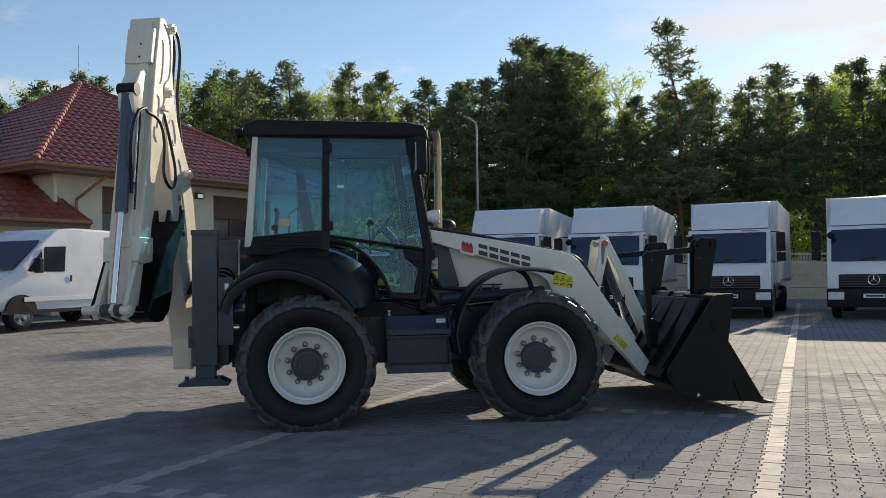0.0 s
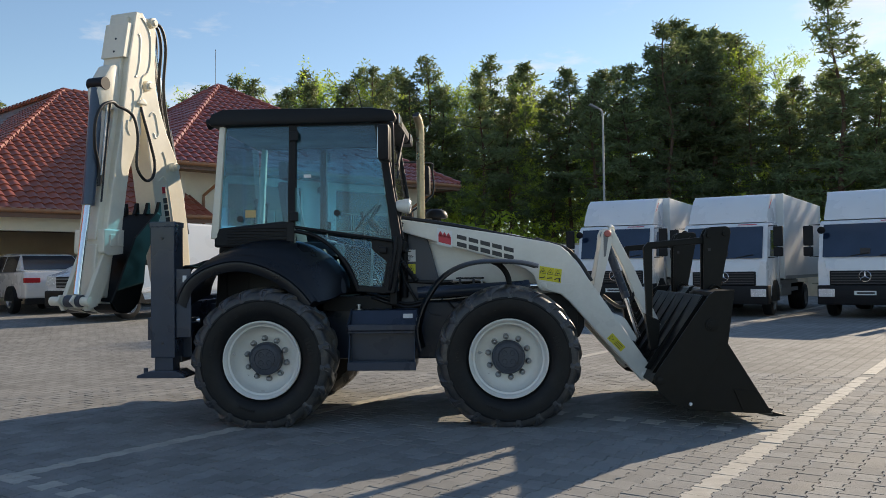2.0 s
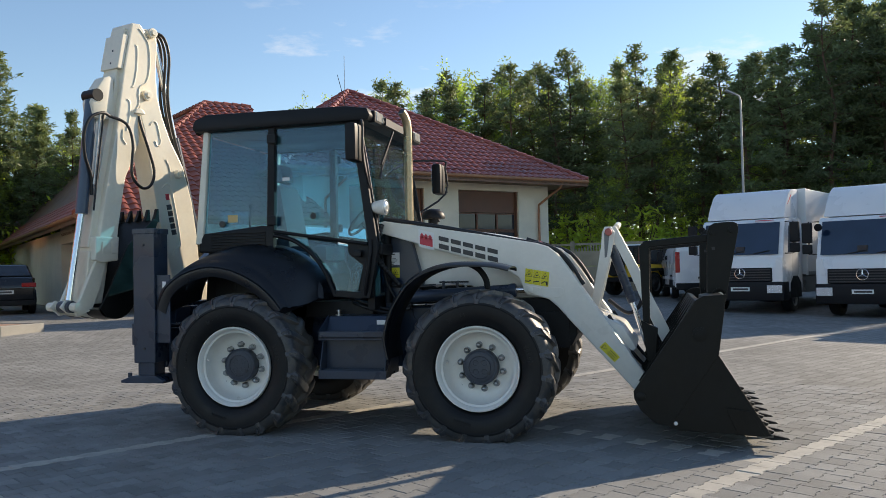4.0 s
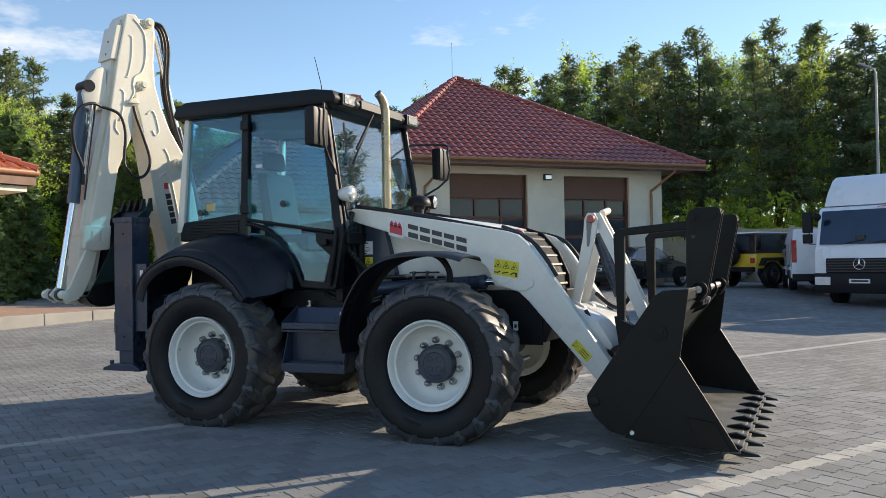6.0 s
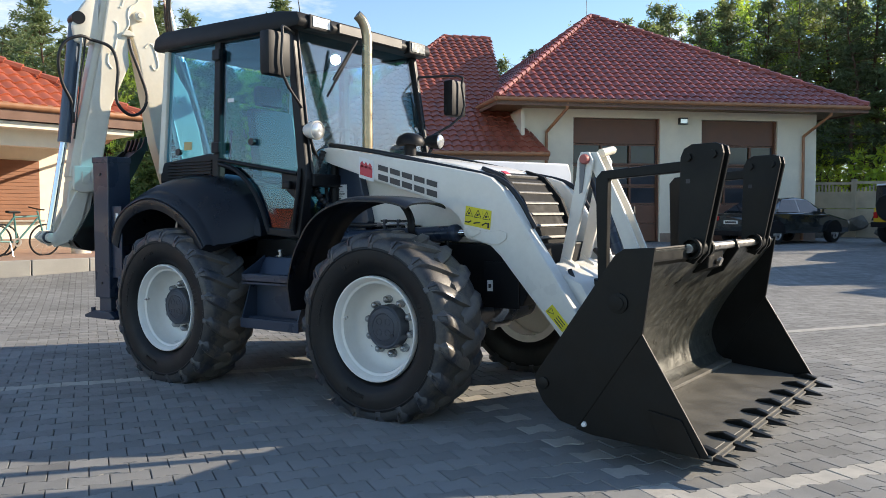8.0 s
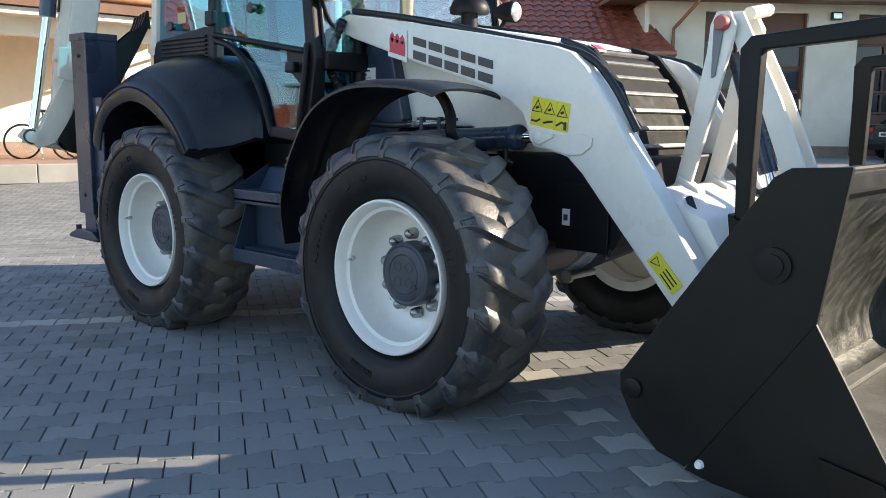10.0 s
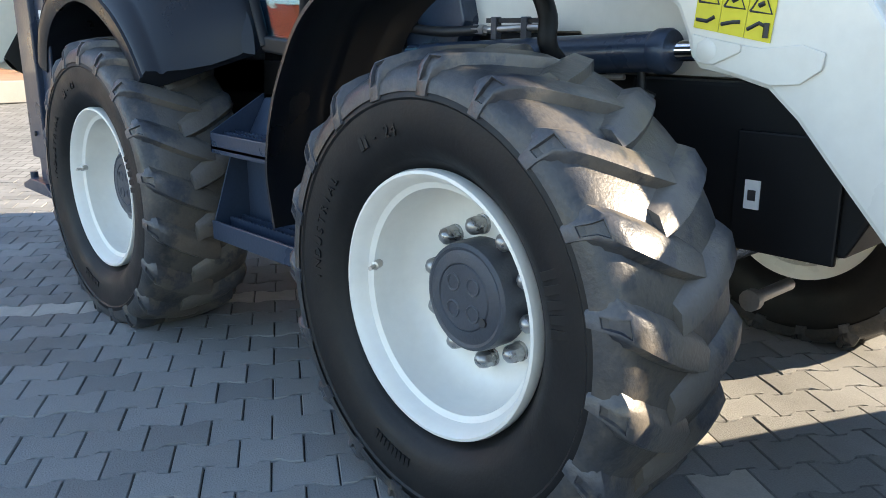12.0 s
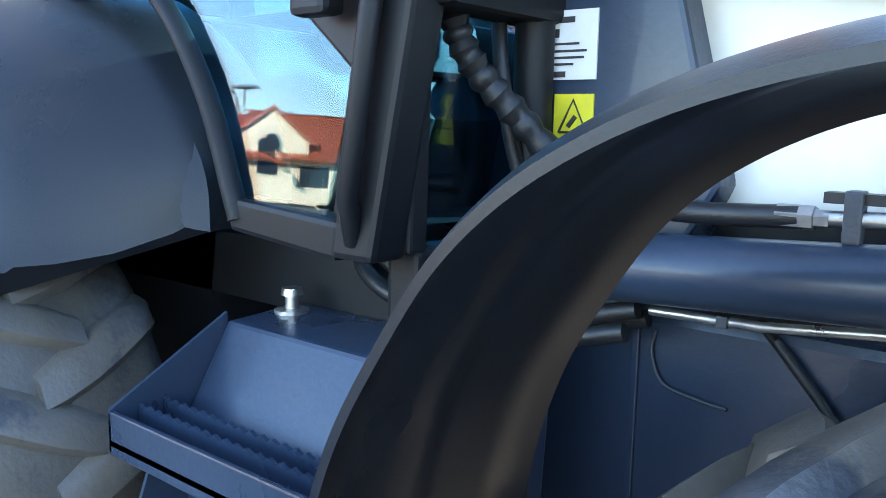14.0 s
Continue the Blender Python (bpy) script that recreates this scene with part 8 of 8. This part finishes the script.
def tree(kind, seed, h):
    rng = random.Random(seed)
    names = {"pine": "pine_tree", "birch": "birch_tree", "spruce": "spruce_tree"}
    labels = {"pine": "tall dark green pine with a bare trunk", "birch": "light green birch with thin hanging leaves", "spruce": "green conical spruce branched to the ground"}
    t = base(names[kind], (0, 0, 0), labels[kind], "tree", "edge of the wood")
    bend = [Vector((rng.gauss(0, 0.12), rng.gauss(0, 0.12), 0)) * k for k in range(6)]
    tr = [Vector((0, 0, h * k / 5)) + bend[k] * 0.5 for k in range(6)]
    r0 = {"pine": 0.17, "birch": 0.13, "spruce": 0.14}[kind] * h / 14
    bm = bmesh.new()
    b_tube(bm, curve_pts(tr, 3), [r0 * (1 - 0.9 * k / 15) for k in range(16)], 8)

    def at(f):
        k = min(4, int(f * 5))
        return tr[k].lerp(tr[k + 1], f * 5 - k)
    cr = bmesh.new()
    if kind == "pine":
        lo = 0.26 + rng.random() * 0.20
        f = lo
        while f < 0.985:
            g = (f - lo) / (1 - lo)
            prof = (0.62 + 0.38 * min(1, g / 0.3)) * (1 - g) ** 0.62 if seed in (1, 23) else (0.78 + 0.22 * math.sin(g * 8 + seed)) * (1 - g ** 2.2) ** 0.75
            nb = 3 + rng.randrange(3)
            a0 = rng.random() * 6.28
            for b in range(nb):
                if rng.random() < 0.12:
                    continue
                R = max(0.25, prof * h * 0.185 * (0.5 + 0.75 * rng.random()))
                a = a0 + b * 6.28 / nb + rng.gauss(0, 0.25)
                p0 = at(min(0.99, f + rng.gauss(0, 0.008)))
                rise = -0.10 + 0.55 * g + rng.gauss(0, 0.08)
                tip = p0 + Vector((math.cos(a) * R, math.sin(a) * R, R * rise + 0.1))
                mid = p0.lerp(tip, 0.5) + Vector((0, 0, -0.06 * R))
                b_tube(bm, [p0, mid, tip], [0.045 * (1.1 - g), 0.026, 0.010], 4, False)
                sd = Vector((-math.sin(a), math.cos(a), 0))
                ns = max(2, int(R / 0.38))
                for q in range(ns):
                    along = 0.32 + 0.68 * (q + 0.5) / ns
                    for w in (-1, 0, 1):
                        c = p0.lerp(tip, along) + sd * w * R * 0.30 * (1.15 - along) * (0.6 + 0.8 * rng.random()) + Vector((rng.gauss(0, 0.09), rng.gauss(0, 0.09), rng.gauss(0.06, 0.10)))
                        clump(cr, c, 0.25 + 0.17 * rng.random(), 10, rng, 0.55, 0.125, 2.7)
            f += (0.030 + 0.018 * rng.random())
        for q in range(5):
            clump(cr, at(0.955 + 0.01 * q), 0.16, 7, rng, 1.2, 0.13, 2.6)
    elif kind == "spruce":
        nb = 90
        for i in range(nb):
            f = 0.05 + 0.94 * i / nb
            R = h * 0.19 * (1 - f) ** 0.9 * (0.8 + 0.35 * rng.random()) + 0.08
            a = i * 2.399 + rng.gauss(0, 0.3)
            p0 = at(f)
            tip = p0 + Vector((math.cos(a) * R, math.sin(a) * R, -0.18 * R))
            b_tube(bm, [p0, tip], [0.022, 0.006], 4, False)
            for q in range(3):
                clump(cr, p0.lerp(tip, 0.35 + 0.32 * q), 0.13 * h / 5 + 0.05, 16, rng, 0.35, 0.11 * h / 5 + 0.03, 2.2)
    else:
        lo = 0.16
        nb = 62
        for i in range(nb):
            f = lo + (0.975 - lo) * (i / nb)
            g = (f - lo) / (1 - lo)
            R = h * 0.20 * (0.35 + 0.65 * math.sin(math.pi * (0.15 + 0.78 * (1 - g)))) * (0.45 + 0.75 * rng.random())
            a = i * 2.399 + rng.gauss(0, 0.5)
            p0 = at(f)
            tip = p0 + Vector((math.cos(a) * R, math.sin(a) * R, R * (0.35 + 0.7 * g)))
            b_tube(bm, [p0, p0.lerp(tip, 0.5) + Vector((0, 0, 0.2 * R)), tip], [0.035 * (1.1 - g), 0.018, 0.007], 4, False)
            for q in range(5):
                c = p0.lerp(tip, 0.4 + 0.16 * q) + Vector((rng.gauss(0, 0.28), rng.gauss(0, 0.28), rng.gauss(-0.12, 0.3)))
                clump(cr, c, 0.34 + 0.2 * rng.random(), 22, rng, 1.1, 0.125, 1.7)
    part("trunk", bm, "bark_birch" if kind == "birch" else "bark", t, smooth=True)
    part("crown", cr, {"pine": "pine", "birch": "birch", "spruce": "spruce"}[kind], t)
    return t


def shrub(seed):
    rng = random.Random(seed)
    t = base("shrub", (0, 0, 0), "bright green leafy undergrowth at the wood's edge", "shrub", "undergrowth")
    bm, cr = bmesh.new(), bmesh.new()
    for i in range(11):
        a = rng.random() * 6.28
        tip = Vector((math.cos(a) * (0.4 + rng.random()), math.sin(a) * (0.4 + rng.random()), 1.2 + 2.0 * rng.random()))
        b_tube(bm, [Vector((0, 0, 0)), tip * 0.5 + Vector((0, 0, 0.2)), tip], [0.03, 0.02, 0.008], 4, False)
        for q in range(6):
            clump(cr, tip * (0.4 + 0.13 * q) + Vector((rng.gauss(0, 0.3), rng.gauss(0, 0.3), rng.gauss(0, 0.2))), 0.45, 17, rng, 0.8, 0.16, 1.5)
    part("stems", bm, "bark", t)
    part("crown", cr, "shrub", t)
    return t


TALL = {"pine": ((1, 14.5), (2, 15.5), (3, 13.0), (4, 14.0), (14, 16.0), (23, 15.0), (31, 13.5)), "birch": ((5, 13.5), (6, 12.5), (15, 14.0))}
protos = {k: [(tree(k, sd_, hh_), hh_) for sd_, hh_ in v] for k, v in TALL.items()}
protos["spruce"] = [(tree("spruce", sd_, 5.5), 5.5) for sd_ in (7, 8)]
protos["shrub"] = [(shrub(sd_), 3.0) for sd_ in (9, 10, 19)]
used = set()


def put(kind, x, y, height, turn, which=None):
    """A tree or bush of that kind, grown to a height in metres."""
    lst = protos[kind]
    ob, h0 = lst[rng.randrange(len(lst)) if which is None else which]
    z = 0.36 + max(0.0, (math.hypot(x - 3, y + 7) - 44.5) / 75 * 0.8)
    sc = height / h0
    wide = sc * (0.9 + 0.25 * rng.random())
    m = pose(x, y, z - 0.05, 0, 0, turn) @ Matrix.Diagonal((wide, wide, sc, 1))
    if ob.name not in used:
        used.add(ob.name)
        ob.matrix_basis = m
    else:
        c = copy_thing(ob, m)
        c.matrix_basis = m


rng = random.Random(21)
EYE0 = Vector((3.0, -7.0, 0))
# height of the wood's edge by its bearing from the yard
EDGE_AZ = (30, 50, 58, 64, 66.5, 69.5, 72, 74.5, 77, 79.5, 81.5, 83.5, 86, 88.5, 91, 94, 98, 103, 106, 112, 120, 128, 160)
EDGE_H = (13.4, 13.6, 14.2, 13.8, 13.2, 13.0, 14.2, 16.0, 16.8, 16.6, 14.4, 15.2, 13.5, 15.0, 14.6, 15.0, 14.8, 14.5, 14.2, 12.2, 11.0, 11.2, 12.5)
for row, (dist, step) in enumerate(((49.5, 2.2), (52.5, 2.1), (56.0, 2.2), (60.5, 2.5))):
    az = 36.0
    while az < 156:
        dd = dist + rng.gauss(0, 0.9)
        a = radians(az)
        x, y = EYE0.x + math.cos(a) * dd, EYE0.y + math.sin(a) * dd
        green = 0.55 if 70.5 < az < 74 else (0.45 if 92 < az < 112 else 0.30)
        kind = "birch" if row > 0 and rng.random() < green else "pine"
        edge = float(np.interp(az, EDGE_AZ, EDGE_H))
        put(kind, x, y, edge * (0.93 + 0.06 * row) * (0.87 if kind == "birch" and not 70.5 < az < 74 else 1.0) * (0.80 + 0.2 * rng.random() ** 0.6), rng.random() * 360)
        az += math.degrees(step / dist) * (0.75 + 0.5 * rng.random())
# young bright broadleaf trees among the stems
for k in range(64):
    az = 38 + 112 * (k + rng.random()) / 64
    dd = 47.8 + rng.random() * 6
    put("birch", EYE0.x + math.cos(radians(az)) * dd, EYE0.y + math.sin(radians(az)) * dd, 4.8 + 2.7 * rng.random(), rng.random() * 360)
# the single tall pine that stands above its neighbours
put("pine", EYE0.x + math.cos(radians(67.8)) * 47, EYE0.y + math.sin(radians(67.8)) * 47, 15.6, 20, 4)
for k in range(46):
    az = 40 + 108 * (k + rng.random()) / 46
    dd = 46.5 + rng.random() * 3
    put("shrub", EYE0.x + math.cos(radians(az)) * dd, EYE0.y + math.sin(radians(az)) * dd, 2.4 + rng.random() * 2.4, rng.random() * 360)
# conifers and bushes between the wing and the porch house
for x, y, k, s in ((-19.5, 13.0, "spruce", 1.0), (-21.5, 14.0, "spruce", 1.15), (-18.6, 15.2, "spruce", 0.85), (-22.6, 12.0, "spruce", 0.9), (-24, 16, "spruce", 1.3), (-27, 14, "pine", 0.55), (-17.4, 10.2, "spruce", 0.62), (-29, 20, "pine", 0.75), (-34, 17, "pine", 0.8), (-33, 23, "pine", 0.85), (-38, 14, "pine", 0.8), (-41, 20, "pine", 0.95), (-36, 27, "pine", 0.9), (-31, 30, "pine", 0.95), (-45, 18, "pine", 0.9), (-26, 22, "spruce", 1.2), (-23, 10, "shrub", 0.9), (-20.5, 11, "shrub", 0.7)):
    put(k, x, y, s * {"spruce": 5.5, "pine": 14.5, "shrub": 3.0}[k], rng.random() * 360)
# sunlit broadleaf crowns behind the porch house
for x, y, h in ((-25.5, 17.5, 7.6), (-29.5, 18.5, 8.6), (-33.0, 22.5, 9.0)):
    put("birch", x, y, h, rng.random() * 360)
# dark depth of the wood behind the stems
fw = bmesh.new()
for k in range(60):
    az = 30 + 130 * k / 59
    a = radians(az)
    for j in range(2):
        dd = 71 + 3 * j
        c = Vector((EYE0.x + math.cos(a) * dd, EYE0.y + math.sin(a) * dd, 0.5))
        clump(fw, c + Vector((0, 0, 2.5)), 3.0, 110, rng, 0.9, 0.6, 1.8)
        clump(fw, c + Vector((0, 0, 6.3)), 3.0, 100, rng, 0.8, 0.55, 1.8)
        clump(fw, c + Vector((0, 0, 9.6)), 2.2, 40, rng, 0.8, 0.5, 1.8)
tagged(part("far_wood", fw, "pine"), "dark dense wood behind the first trees", "wood", kind="stuff")

# ---- single paving stones round the machine ----
def stone_mesh(name, mat):
    g = 0.0036
    a, w, A = PAVE_L / 2 - 0.0021, PAVE_W / 2 - g, PAVE_A
    prof = [(-a, w + A), (-a * 0.55, w + A * 0.9), (-a * 0.30, w - A * 0.9), (a * 0.30, w - A * 0.9), (a * 0.55, w + A * 0.9), (a, w + A)]
    out = prof + [(x, -y) for x, y in prof[::-1]]
    inn = [(x * 0.972, y * 0.965) for x, y in out]
    n = len(out)
    vs = [(x, y, 0.0) for x, y in inn] + [(x, y, -0.006) for x, y in out] + [(x, y, -0.05) for x, y in out]
    fs = [tuple(range(n))[::-1]]
    for i in range(n):
        j = (i + 1) % n
        fs += [(i, j, n + j, n + i), (n + i, n + j, 2 * n + j, 2 * n + i)]
    me = bpy.data.meshes.new(name)
    me.from_pydata(vs, [], fs)
    bm = bmesh.new()
    bm.from_mesh(me)
    bmesh.ops.recalc_face_normals(bm, faces=bm.faces)
    bm.to_mesh(me)
    bm.free()
    me.materials.append(M[mat])
    return me, vs, fs


me_grey, SV, SF = stone_mesh("paver", "stone_part")
me_pale, _, _ = stone_mesh("paver_pale", "stone_pale")
rng = random.Random(3)
sites = []
r0, r1 = -40, 30
for r in range(r0, r1):
    v = r * PAVE_W
    for k in range(-50, 50):
        u = k * PAVE_L + (PAVE_L / 2 if r % 2 else 0.0)
        p = U58 * u + V58 * v
        if ((p.x - 2.6) / 7.0) ** 2 + ((p.y + 1.7) / 4.6) ** 2 < 1 and -0.75 * p.x + 0.66 * p.y < 3.9:
            pale = r in (-3, -29) or (r % 2 == 0 and -29 < r < -3 and (k == 5 and r < -12 or k == -16))
            sites.append((p.x, p.y, pale))
near = sorted(range(len(sites)), key=lambda i: (sites[i][0] - 2.3) ** 2 * 0.6 + (sites[i][1] + 1.55) ** 2)
single = set(near[:290])
turn58 = Matrix.Rotation(PAVE_ANGLE, 4, "Z")
jv, jf, pv, pf = [], [], [], []
for i, (x, y, pale) in enumerate(sites):
    tilt = Euler((rng.gauss(0, 0.006), rng.gauss(0, 0.006), 0)).to_matrix().to_4x4()
    m = Matrix.Translation((x, y, rng.gauss(0, 0.0012))) @ turn58 @ tilt
    if i in single:
        o = bpy.data.objects.new("paving_stone", me_pale if pale else me_grey)
        scene.collection.objects.link(o)
        o.parent = ground
        o.matrix_basis = m
    else:
        tv, tf = (pv, pf) if pale else (jv, jf)
        b0 = len(tv)
        tv += [tuple(m @ Vector(c)) for c in SV]
        tf += [tuple(b0 + q for q in f) for f in SF]
for nm, vv, ff, mt in (("paving_stones", jv, jf, "stone"), ("pale_paving_stones", pv, pf, "stone_pale")):
    me = bpy.data.meshes.new(nm)
    me.from_pydata(vv, [], ff)
    me.materials.append(M[mt])
    o = new(nm, me)
    o.parent = ground
    o["kind"] = "stuff"
